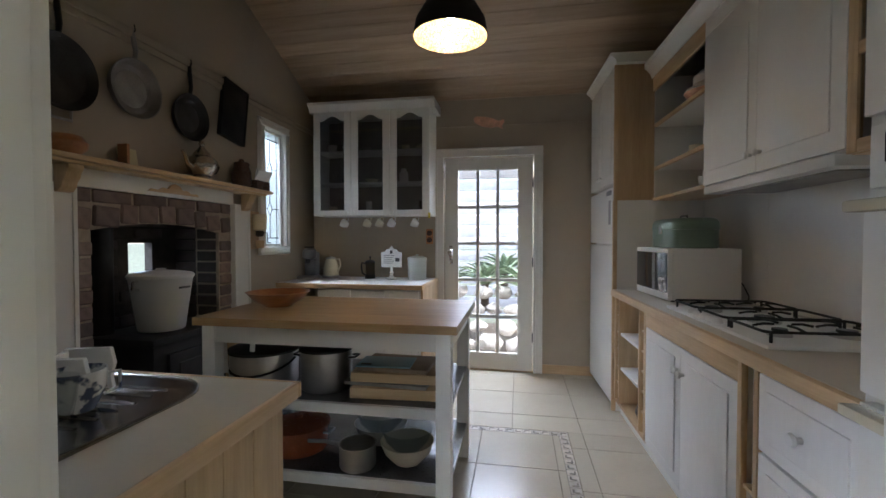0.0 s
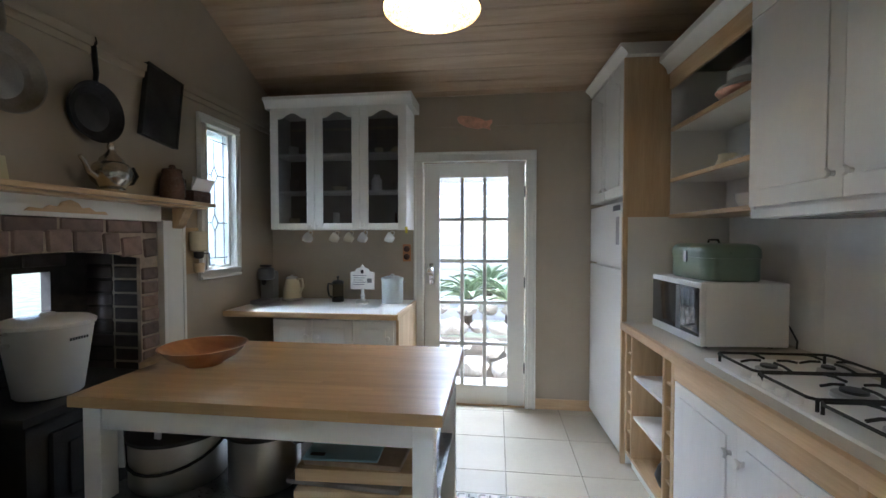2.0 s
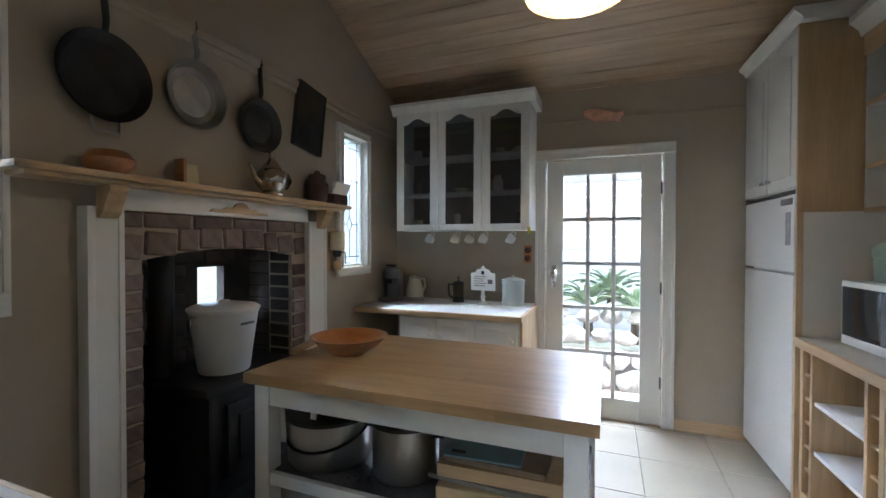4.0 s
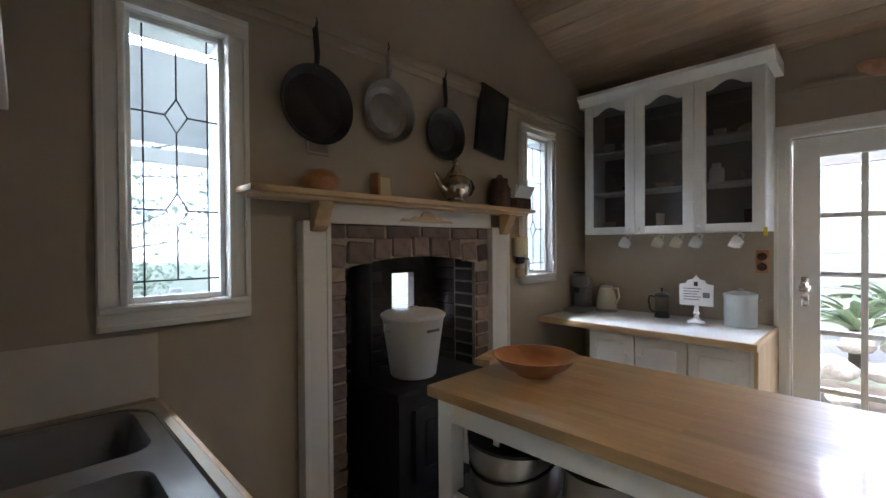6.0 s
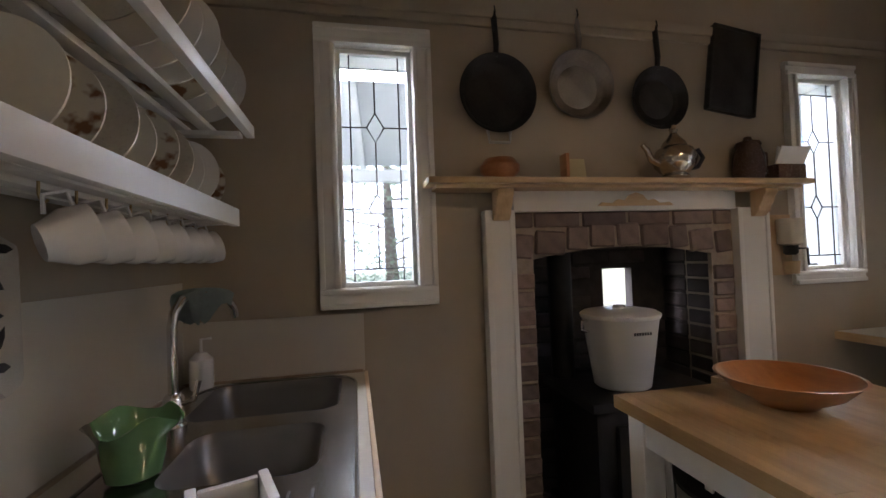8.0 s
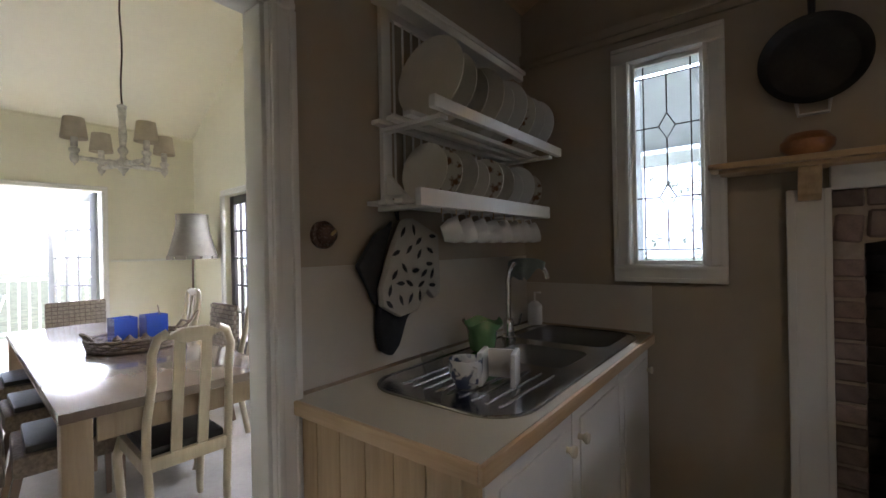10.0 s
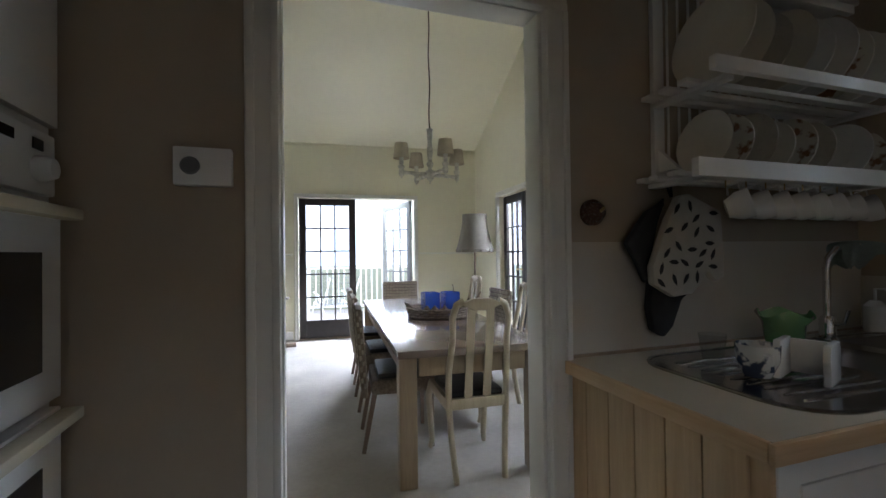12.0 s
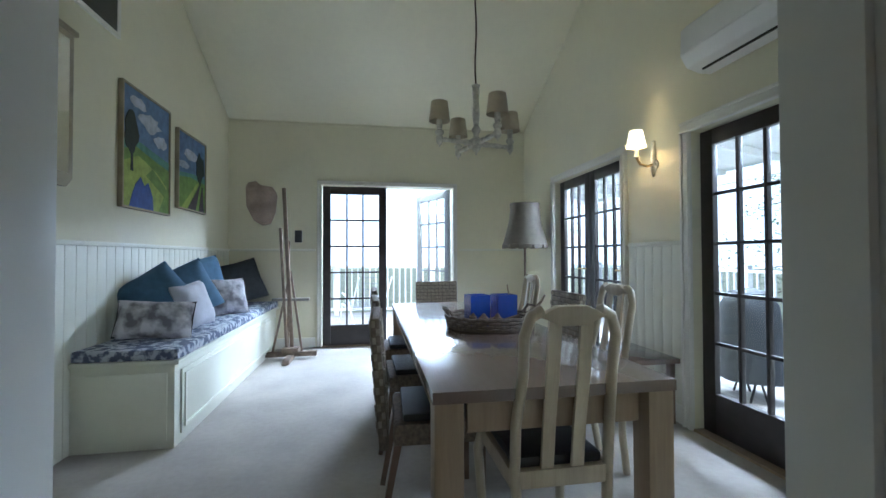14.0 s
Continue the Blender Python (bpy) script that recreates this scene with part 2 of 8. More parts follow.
PAN_BLACK = material("seasoned_steel_pan", (0.03, 0.028, 0.027), 0.4, 0.5, var=0.5, scale=8, bump=0.1)
PEWTER = material("grey_aluminium", (0.30, 0.28, 0.25), 0.42, 0.75, var=0.25, scale=9, bump=0.1)
STEEL = material("brushed_steel", (0.46, 0.445, 0.42), 0.33, 1.0, var=0.08, scale=12, bump=0.05, bscale=240, stretch=(0.1, 1, 1))
CHROME = material("bright_chrome", (0.80, 0.79, 0.77), 0.08, 1.0, var=0.04, scale=6)
SILVER = material("tarnished_silver", (0.55, 0.51, 0.45), 0.2, 1.0, var=0.2, scale=18)
BRASS = material("aged_brass", (0.55, 0.40, 0.2), 0.3, 1.0, var=0.15, scale=14)
COPPER = material("old_copper", (0.72, 0.42, 0.30), 0.38, 0.75, var=0.25, scale=22, bump=0.3)
BLACK = material("black_plastic", (0.02, 0.02, 0.022), 0.35, var=0.2, scale=8)
DARK_GLASS = material("dark_oven_glass", (0.012, 0.013, 0.016), 0.06, var=0.2, scale=3)
CHINA = material("white_china", (0.80, 0.79, 0.75), 0.15, var=0.03, scale=8)
CREAM_CHINA = material("cream_enamel", (0.72, 0.66, 0.50), 0.22, var=0.05, scale=6)
BROWN_CHINA = material("brown_stoneware", (0.09, 0.05, 0.035), 0.25, var=0.3, scale=14)
LEATHER = material("black_leather", (0.02, 0.018, 0.018), 0.38, var=0.3, scale=20, bump=0.3, bscale=200)
ASH = timber("bleached_ash", (0.52, 0.44, 0.32), (0.42, 0.34, 0.24), "z", 0.42, grain=20)
TABLE_WOOD = timber("brown_table_top", (0.19, 0.132, 0.10), (0.172, 0.118, 0.089), "y", 0.2, grain=12, coat=0.6)
TABLE_TOP = material("brown_table_veneer", (0.175, 0.122, 0.094), 0.2, var=0.1, scale=2.5, stretch=(5, 0.4, 1), coat=0.5)
TABLE_LEG = timber("table_leg_wood", (0.34, 0.25, 0.165), (0.25, 0.175, 0.11), "z", 0.4, grain=12)
DARK_FRAME = material("dark_stained_door", (0.035, 0.027, 0.025), 0.35, var=0.25, scale=12, bump=0.1)
WICKER = material("woven_seagrass", (0.19, 0.145, 0.11), 0.75, var=0.4, scale=60, bump=0.6, bscale=260)
GLASS = pane_glass("window_glass")
OLD_GLASS = pane_glass("old_leaded_glass", (0.84, 0.88, 0.90))
# old wavy glass blurs what lies behind it; a tint is added to dim the bright view
_n, _l = OLD_GLASS.node_tree.nodes, OLD_GLASS.node_tree.links
_rf = _n.new("ShaderNodeBsdfRefraction")
_rf.inputs["Color"].default_value, _rf.inputs["Roughness"].default_value, _rf.inputs["IOR"].default_value = (0.80, 0.86, 0.90, 1), 0.16, 1.05
_l.new(_rf.outputs[0], _n["Mix Shader"].inputs[1])
# a grey tint in the glass deepens the shade inside the cabinets
CAB_GLASS = pane_glass("dimming_cabinet_glass", (0.74, 0.74, 0.74))
LEAD = material("lead_came", (0.05, 0.05, 0.055), 0.5, 0.6, var=0.2, scale=20)
RAIL_WHITE = material("deck_rail_white", (0.78, 0.79, 0.80), 0.45, var=0.05, scale=5)
DECK = timber("weathered_deck", (0.50, 0.47, 0.43), (0.36, 0.33, 0.30), "x", 0.7, rand=0.12)
STONE = material("pale_limestone", (0.50, 0.46, 0.40), 0.85, var=0.25, scale=7, bump=0.6, bscale=30, rand=0.18)
LAWN = material("lawn", (0.27, 0.29, 0.18), 0.95, var=0.4, scale=3, bump=0.8, bscale=60)
LEAF = material("agave_leaf", (0.24, 0.31, 0.19), 0.5, var=0.35, scale=9, rand=0.3)
FOLIAGE = material("tree_foliage", (0.12, 0.15, 0.10), 0.7, var=0.4, scale=5)
# leaves let part of the daylight through
_n, _l = FOLIAGE.node_tree.nodes, FOLIAGE.node_tree.links
_tl, _mx = _n.new("ShaderNodeBsdfTranslucent"), _n.new("ShaderNodeMixShader")
_tl.inputs["Color"].default_value, _mx.inputs[0].default_value = (0.42, 0.50, 0.34, 1), 0.5
_l.new(_n["Principled BSDF"].outputs[0], _mx.inputs[1]), _l.new(_tl.outputs[0], _mx.inputs[2]), _l.new(_mx.outputs[0], _n["Material Output"].inputs["Surface"])
BARK = material("tree_bark", (0.14, 0.11, 0.085), 0.9, var=0.3, scale=14, bump=0.6)


# ---- shapes ----
def B(bm, x0, x1, y0, y1, z0, z1, bev=0.0, m=None):
    """A box, with its edges rounded off where bev is given."""
    vs = [bm.verts.new((x, y, z)) for z in (z0, z1) for y in (y0, y1) for x in (x0, x1)]
    fs = [bm.faces.new([vs[i] for i in q]) for q in ((0, 2, 3, 1), (4, 5, 7, 6), (0, 1, 5, 4), (2, 6, 7, 3), (0, 4, 6, 2), (1, 3, 7, 5))]
    if bev:
        es = {e for f in fs for e in f.edges}
        r = bmesh.ops.bevel(bm, geom=list(es), offset=bev, segments=2, profile=0.6, affect="EDGES")
        vs = list({v for f in r["faces"] for v in f.verts} | {v for v in vs if v.is_valid})
    if m is not None:
        bmesh.ops.transform(bm, matrix=m, verts=vs)
    return bm


def box(x0, x1, y0, y1, z0, z1, bev=0.0, m=None):
    return B(bmesh.new(), x0, x1, y0, y1, z0, z1, bev, m)


def lathe(profile, seg=32, at=(0, 0, 0), bm=None, m=None, squash=1.0):
    """Turns a profile of (radius, height) round the upright through at."""
    bm = bm or bmesh.new()
    rings, made = [], []
    for r, z in profile:
        if r < 1e-5:
            rings.append([bm.verts.new((at[0], at[1], at[2] + z))])
        else:
            rings.append([bm.verts.new((at[0] + r * math.cos(2 * math.pi * k / seg), at[1] + squash * r * math.sin(2 * math.pi * k / seg), at[2] + z)) for k in range(seg)])
        made += rings[-1]
    for a, b in zip(rings, rings[1:]):
        for k in range(seg):
            q = [a[k % len(a)], a[(k + 1) % len(a)], b[(k + 1) % len(b)], b[k % len(b)]]
            q = list(dict.fromkeys(q))
            if len(q) > 2:
                bm.faces.new(q)
    if m is not None:
        bmesh.ops.transform(bm, matrix=m, verts=made)
    return bm


def tube(points, r, seg=8, bm=None, closed=False, taper=None):
    """A round bar along a line of points."""
    bm = bm or bmesh.new()
    pts = [Vector(p) for p in points]
    rings = []
    n = len(pts)
    up = None
    for i, p in enumerate(pts):
        a = pts[(i - 1) % n] if closed or i else p
        b = pts[(i + 1) % n] if closed or i < n - 1 else p
        d = (b - a).normalized()
        if up is None:
            up = d.orthogonal().normalized()
        up = (up - d * up.dot(d))
        up = up.normalized() if up.length > 1e-6 else d.orthogonal().normalized()
        side = d.cross(up)
        rr = r if taper is None else r + (taper - r) * i / (n - 1)
        rings.append([bm.verts.new(p + rr * (up * math.cos(2 * math.pi * k / seg) + side * math.sin(2 * math.pi * k / seg))) for k in range(seg)])
    for a, b in zip(rings, rings[1:] + (rings[:1] if closed else [])):
        for k in range(seg):
            bm.faces.new((a[k], a[(k + 1) % seg], b[(k + 1) % seg], b[k]))
    if not closed:
        bm.faces.new(rings[0][::-1]), bm.faces.new(rings[-1])
    return bm


def prism(poly, a, b, axis="y", bm=None, bev=0.0):
    """A flat outline pushed along an axis from a to b. The outline is (x, z) for y, (y, z) for x, (x, y) for z."""
    bm = bm or bmesh.new()
    put = {"y": lambda u, v, w: (u, w, v), "x": lambda u, v, w: (w, u, v), "z": lambda u, v, w: (u, v, w)}[axis]
    lo = [bm.verts.new(put(u, v, a)) for u, v in poly]
    hi = [bm.verts.new(put(u, v, b)) for u, v in poly]
    fs = [bm.faces.new(lo), bm.faces.new(hi[::-1])]
    for k in range(len(poly)):
        j = (k + 1) % len(poly)
        fs.append(bm.faces.new((lo[k], hi[k], hi[j], lo[j])))
    bmesh.ops.recalc_face_normals(bm, faces=fs)
    if bev:
        bmesh.ops.bevel(bm, geom=list({e for f in fs for e in f.edges}), offset=bev, segments=2, profile=0.6, affect="EDGES")
    return bm


def finish(ob, mat, smooth):
    ob.data.materials.append(mat)
    if smooth:
        for f in ob.data.polygons:
            f.use_smooth = True
        ob.data.set_sharp_from_angle(angle=radians(40))
    return ob


def meshed(name, bm, mat, smooth=True):
    bmesh.ops.recalc_face_normals(bm, faces=bm.faces)
    me = bpy.data.meshes.new(name)
    bm.to_mesh(me)
    bm.free()
    return finish(new(name, me), mat, smooth)


def part(name, bm, mat, parent, label="", m=None, shadow=True):
    ob = meshed(name, bm, mat)
    ob.parent = parent
    if m is not None:
        ob.matrix_basis = m
    if label:
        ob["label"] = label
    ob.visible_shadow = shadow
    return ob


def thing(name, label, category, m=Matrix(), group="", kind=""):
    ob = new(name)
    ob.matrix_basis = m
    ob.empty_display_size = 0.1
    return tagged(ob, label, category, group, kind)


def single(name, bm, mat, label, category, m=Matrix(), group=""):
    ob = meshed(name, bm, mat)
    ob.matrix_basis = m
    return tagged(ob, label, category, group)


def structure(name, bm, mat, label, m=Matrix(), category=""):
    ob = meshed(name, bm, mat)
    ob.matrix_basis = m
    return tagged(ob, label, category or name.split("_")[0], "", "structure")


def weld(bm):
    """Joins boxes that stand face to face into one solid."""
    seen = {}
    for f in bm.faces:
        c = f.calc_center_median()
        seen.setdefault((round(c.x, 4), round(c.y, 4), round(c.z, 4)), []).append(f)
    bmesh.ops.delete(bm, geom=[f for fs in seen.values() if len(fs) > 1 for f in fs], context="FACES")
    bmesh.ops.remove_doubles(bm, verts=bm.verts, dist=0.0004)
    return bm


def wall_bm(along, a0, a1, z0, z1, t0, t1, holes, bm=None):
    """A wall along x or y, with openings (from, to, bottom, top) through it."""
    bm = bm or bmesh.new()
    cuts_a = sorted({a0, a1, *[h[0] for h in holes], *[h[1] for h in holes]})
    cuts_z = sorted({z0, z1, *[h[2] for h in holes], *[h[3] for h in holes]})
    for p, q in zip(cuts_a, cuts_a[1:]):
        for r, s in zip(cuts_z, cuts_z[1:]):
            if any(h[0] <= (p + q) / 2 <= h[1] and h[2] <= (r + s) / 2 <= h[3] for h in holes):
                continue
            if along == "x":
                B(bm, p, q, t0, t1, r, s)
            else:
                B(bm, t0, t1, p, q, r, s)
    return weld(bm)


# ---- kitchen shell ----
KN, KW, KS, KE = 4.35, -1.83, 0.60, 1.63
EAVE, PITCH, RIDGE = 2.64, 0.42, 2.475
PEAK = EAVE + PITCH * (KN - RIDGE)
floor = structure("floor", box(-2.0, 1.8, 0.50, 4.5, -0.12, -0.006), GROUT, "beige square ceramic tiles with narrow grout joints")
structure("wall_north", wall_bm("x", -2.05, 1.8, -0.1, EAVE + 0.1, KN, KN + 0.2, [(-0.46, 0.395, -0.1, 2.06)]), TAUPE, "taupe painted wall with a glazed garden door")
W1 = (1.180, 1.488, 1.228, 2.205)
W2 = (3.452, 3.765, 1.207, 2.198)
FIRE = (1.985, 2.94, -0.1, 1.375)


def grown(h, g=0.012):
    return (h[0] - g, h[1] + g, h[2] - g, h[3] + g)


bm = wall_bm("y", 0.40, KN + 0.2, -0.1, EAVE, KW - 0.2, KW, [grown(W1), grown(W2), FIRE])
prism([(0.40, EAVE), (KN + 0.2, EAVE), (RIDGE, PEAK + 0.12)], KW - 0.2, KW, "x", bm)
structure("wall_west", bm, TAUPE, "taupe painted gable wall with two leadlight windows")
bm = wall_bm("y", 0.40, KN + 0.2, -0.1, EAVE, KE, KE + 0.2, [])
prism([(0.40, EAVE), (KN + 0.2, EAVE), (RIDGE, PEAK + 0.12)], KE, KE + 0.2, "x", bm)
structure("wall_east", bm, TAUPE, "taupe painted gable wall behind the cabinets")
DOOR_X0, DOOR_X1, DOOR_H = -0.248, 0.529, 2.02
structure("wall_south", wall_bm("x", KW - 0.2, KE + 0.2, -0.1, EAVE + 0.1, 0.555, KS, [(DOOR_X0 - 0.03, DOOR_X1 + 0.03, -0.1, DOOR_H + 0.03)]), TAUPE, "taupe painted wall with a cased opening to the dining room")
# sloped timber lining, board by board
bm = bmesh.new()
run = math.hypot(1, PITCH)
y = KN
while y > RIDGE + 0.01:
    y2 = max(RIDGE, y - 0.118)
    for sgn in (1, -1):
        ya, yb = (y, y2) if sgn > 0 else (2 * RIDGE - y, 2 * RIDGE - y2)
        za, zb = EAVE + PITCH * (KN - y), EAVE + PITCH * (KN - y2)
        g = 0.009 * sgn
        prism([(ya - g, za), (yb + 0.2 * g, zb), (yb + 0.2 * g, zb + 0.02), (ya - g, za + 0.02)], KW + 0.002, KE - 0.002, "x", bm)
    y = y2
for sgn in (1, -1):
    y0, y1 = (KN + 0.1, RIDGE) if sgn > 0 else (2 * RIDGE - KN - 0.1, RIDGE)
    prism([(y0, EAVE - PITCH * 0.1 + 0.012), (y1, PEAK + 0.012), (y1, PEAK + 0.06), (y0, EAVE - PITCH * 0.1 + 0.06)], KW - 0.2, KE + 0.2, "x", bm)
structure("ceiling", bm, CEILING_PINE, "sloped ceiling of knotty pine lining boards")
structure("trim_cornice_north", box(KW, KE, KN - 0.022, KN, EAVE - 0.03, EAVE + 0.012), CEILING_PINE, "thin timber bead under the sloped ceiling", category="trim")
structure("picture_rail_north", box(KW, KE, KN - 0.016, KN, 2.352, 2.374, 0.004), TAUPE, "narrow painted picture rail", category="trim")
bm = box(KW, KW + 0.03, KS, KN - 0.02, 2.36, 2.405, 0.006)
B(bm, KW, KW + 0.02, KS, KN - 0.02, 2.325, 2.36, 0.005)
structure("picture_rail_west", bm, TAUPE, "painted picture rail on the chimney wall", category="trim")
structure("baseboard_north", box(0.48, 0.95, KN - 0.018, KN, 0, 0.085, 0.004), PINE_X, "low pine baseboard beside the door", category="baseboard")


def casing(name, label, along, a0, a1, z0, z1, face, out, w=0.09, d=0.024, sill=True, m=Matrix()):
    """A moulded frame round an opening, on the wall face, standing out by d."""
    ob = thing(name, label, "casing", m, kind="structure")
    t0, t1 = sorted((face, face + out * d))
    u0, u1 = sorted((face, face + out * (d + 0.01)))

    def strip(p, q, r, s, pname):
        bm = bmesh.new()
        horiz = (q - p) > (s - r)
        args = (p, q, t0, t1, r, s) if along == "x" else (t0, t1, p, q, r, s)
        B(bm, *args, 0.004)
        k = 0.022
        for lo in ((0, k), (w - k - 0.004, w - 0.004)):
            if horiz:
                e = (p + 0.004, q - 0.004, u0, u1, r + lo[0] + 0.002, r + lo[1])
            else:
                e = (p + lo[0] + 0.002, p + lo[1], u0, u1, r, s)
            B(bm, *(e if along == "x" else (e[2], e[3], e[0], e[1], e[4], e[5])), 0.004)
        part(pname, bm, TRIM, ob)
    strip(a0 - w, a0, z0, z1, "jamb_casing"), strip(a1, a1 + w, z0, z1, "jamb_casing")
    strip(a0 - w, a1 + w, z1, z1 + w, "head_casing")
    if sill:
        strip(a0 - w, a1 + w, z0 - w, z0, "sill_casing")
    return ob


# garden door
casing("trim_garden_door", "white moulded casing round the garden door", "x", -0.46, 0.395, 0, 2.06, KN, -1, 0.085, sill=False)


def glazed_leaf(ob, w, h, gx0, gx1, gz0, gz1, cols, rows, mat, t=0.04, bar=0.022):
    """A door leaf from (0, 0) to (w, h), with panes between glazing bars."""
    for nm, a in (("stile", (0, gx0, 0, h)), ("stile", (gx1, w, 0, h)), ("top_rail", (gx0, gx1, gz1, h)), ("bottom_rail", (gx0, gx1, 0, gz0))):
        part(nm, box(a[0], a[1], 0, t, a[2], a[3], 0.003), mat, ob)
    pw, ph = (gx1 - gx0) / cols, (gz1 - gz0) / rows
    for i in range(1, cols):
        part("glazing_bar", box(gx0 + i * pw - bar / 2, gx0 + i * pw + bar / 2, 0.004, t - 0.004, gz0, gz1, 0.004), mat, ob)
    for j in range(1, rows):
        part("glazing_bar", box(gx0, gx1, 0.006, t - 0.006, gz0 + j * ph - bar / 2, gz0 + j * ph + bar / 2, 0.004), mat, ob)
    for i in range(cols):
        for j in range(rows):
            part("pane", box(gx0 + i * pw + bar / 2, gx0 + (i + 1) * pw - bar / 2, t / 2 - 0.002, t / 2 + 0.002, gz0 + j * ph + bar / 2, gz0 + (j + 1) * ph - bar / 2), GLASS, ob, shadow=False)


door = thing("door_1", "white painted glazed door, fifteen panes, closed", "door", pose(-0.455, KN + 0.02, 0.004), kind="structure")
glazed_leaf(door, 0.845, 2.05, 0.130, 0.703, 0.163, 1.930, 3, 5, TRIM, bar=0.032)
plate = part("lock_plate", box(0.04, 0.078, -0.006, 0, 1.02, 1.2, 0.002), CHROME, door, "chrome lock plate")
part("door_knob", lathe([(0, 0), (0.012, 0), (0.012, 0.03), (0.028, 0.04), (0.032, 0.055), (0.024, 0.07), (0, 0.073)], 24, m=pose(0.059, -0.004, 1.14, 90)), CHROME, plate, "round chrome knob")
part("latch_lever", tube([(0.05, -0.02, 1.07), (0.06, -0.03, 1.06), (0.078, -0.03, 1.055)], 0.006), CHROME, plate)
for z in (0.28, 1.0, 1.76):
    part("hinge", box(0.838, 0.852, -0.008, 0.002, z, z + 0.09, 0.002), BLACK, door, "dark steel hinge")
structure("door_sill", box(-0.46, 0.395, KN - 0.005, KN + 0.2, -0.02, 0.004), PINE_X, "worn timber door sill", category="sill")


def leadlight(name, y0, y1, z0, z1):
    ob = thing(name, "tall narrow leadlight window with two bevelled diamonds", "window", kind="structure")
    x = KW - 0.035
    for nm, a in (("frame_stile", (y0, y0 + 0.018, z0, z1)), ("frame_stile", (y1 - 0.018, y1, z0, z1)), ("frame_rail", (y0 + 0.018, y1 - 0.018, z0, z0 + 0.02)), ("frame_rail", (y0 + 0.018, y1 - 0.018, z1 - 0.02, z1))):
        part(nm, box(x - 0.02, x + 0.02, *a, 0.003), TRIM, ob)
    part("reveal", wall_bm("y", y0 - 0.012, y1 + 0.012, z0 - 0.012, z1 + 0.012, KW - 0.2, KW - 0.001, [(y0, y1, z0, z1)]), TRIM, ob)
    a0, a1, b0, b1 = y0 + 0.018, y1 - 0.018, z0 + 0.02, z1 - 0.02
    part("pane", box(x - 0.002, x + 0.002, a0, a1, b0, b1), OLD_GLASS, ob, "slightly wavy leaded glass", shadow=False)
    w, h, mid = a1 - a0, b1 - b0, (a0 + a1) / 2
    lines = []
    for u in (0.13, 0.87):
        lines.append([(a0 + u * w, b0), (a0 + u * w, b1)])
    for v in (0.055, 0.94):
        lines.append([(a0, b0 + v * h), (a1, b0 + v * h)])
    for v in (0.32, 0.68):
        c, dw, dh = b0 + v * h, 0.13 * w, 0.065 * h
        lines += [[(mid, c + dh), (mid + dw, c), (mid, c - dh), (mid - dw, c), (mid, c + dh)], [(a0, c), (mid - dw, c)], [(mid + dw, c), (a1, c)]]
    for p, q in ((0.055, 0.255), (0.385, 0.615), (0.745, 0.94)):
        lines.append([(mid, b0 + p * h), (mid, b0 + q * h)])
    for ln in lines:
        part("lead_came", tube([(x + 0.003, p, q) for p, q in ln], 0.0032, 6), LEAD, ob)


leadlight("window_1", *W1)
leadlight("window_2", *W2)
casing("trim_window_sink", "wide white moulded window casing", "y", W1[0], W1[1], W1[2], W1[3], KW, 1, 0.082)
casing("trim_window_corner", "white moulded window casing", "y", W2[0], W2[1], W2[2], W2[3], KW, 1, 0.068)
# cased opening to the dining room
casing("trim_opening", "white gloss casing round the dining room opening", "x", DOOR_X0 - 0.013, DOOR_X1 + 0.006, 0, DOOR_H + 0.004, KS, 1, 0.085, sill=False)
bm = box(DOOR_X0 - 0.03, DOOR_X0, 0.508, KS + 0.002, 0, DOOR_H, 0.003)
B(bm, DOOR_X1, DOOR_X1 + 0.03, 0.508, KS + 0.002, 0, DOOR_H, 0.003)
B(bm, DOOR_X0 - 0.03, DOOR_X1 + 0.03, 0.508, KS + 0.002, DOOR_H, DOOR_H + 0.03, 0.003)
structure("trim_opening_lining", bm, TRIM, "white gloss lining of the opening", category="trim")
structure("splashback_south", box(KW, -0.352, KS, KS + 0.006, 0.90, 1.275), SPLASH, "cream laminate splashback behind the sink", category="splashback")
structure("splashback_west", box(KW, KW + 0.006, KS + 0.006, 1.262, 0.90, 1.125), SPLASH, "cream laminate splashback beside the sink", category="splashback")

# ---- dining shell ----
DE, DW, DS, DN = 1.88, -2.00, -5.19, 0.06
DEAVE, DPITCH, DRIDGE = 2.9, 0.5, -2.45
DPEAK = DEAVE + DPITCH * (DRIDGE - DS)
structure("floor_dining", box(-2.4, 2.2, -5.4, 0.3, -0.12, -0.004), CARPET, "wall-to-wall beige wool carpet", DIN, "floor")
SD = (-0.977, 0.744, -0.1, 2.09)
structure("wall_dining_south", wall_bm("x", DW - 0.2, DE + 0.2, -0.1, DEAVE + 0.1, DS - 0.18, DS, [SD]), CREAM, "cream painted wall with french doors to the deck", DIN)
RF = (-4.17, -2.82, -0.1, 2.02)
RD = (-2.03, -0.51, -0.1, 1.99)
bm = wall_bm("y", DS - 0.18, DN + 0.3, -0.1, DEAVE, DW - 0.18, DW, [RF, RD])
prism([(DS - 0.18, DEAVE), (DN + 0.3, DEAVE), (DRIDGE, DPEAK + 0.12)], DW - 0.18, DW, "x", bm)
structure("wall_dining_west", bm, CREAM, "cream painted gable wall with two pairs of french doors", DIN)
bm = wall_bm("y", DS - 0.18, DN + 0.3, -0.1, DEAVE, DE, DE + 0.18, [])
prism([(DS - 0.18, DEAVE), (DN + 0.3, DEAVE), (DRIDGE, DPEAK + 0.12)], DE, DE + 0.18, "x", bm)
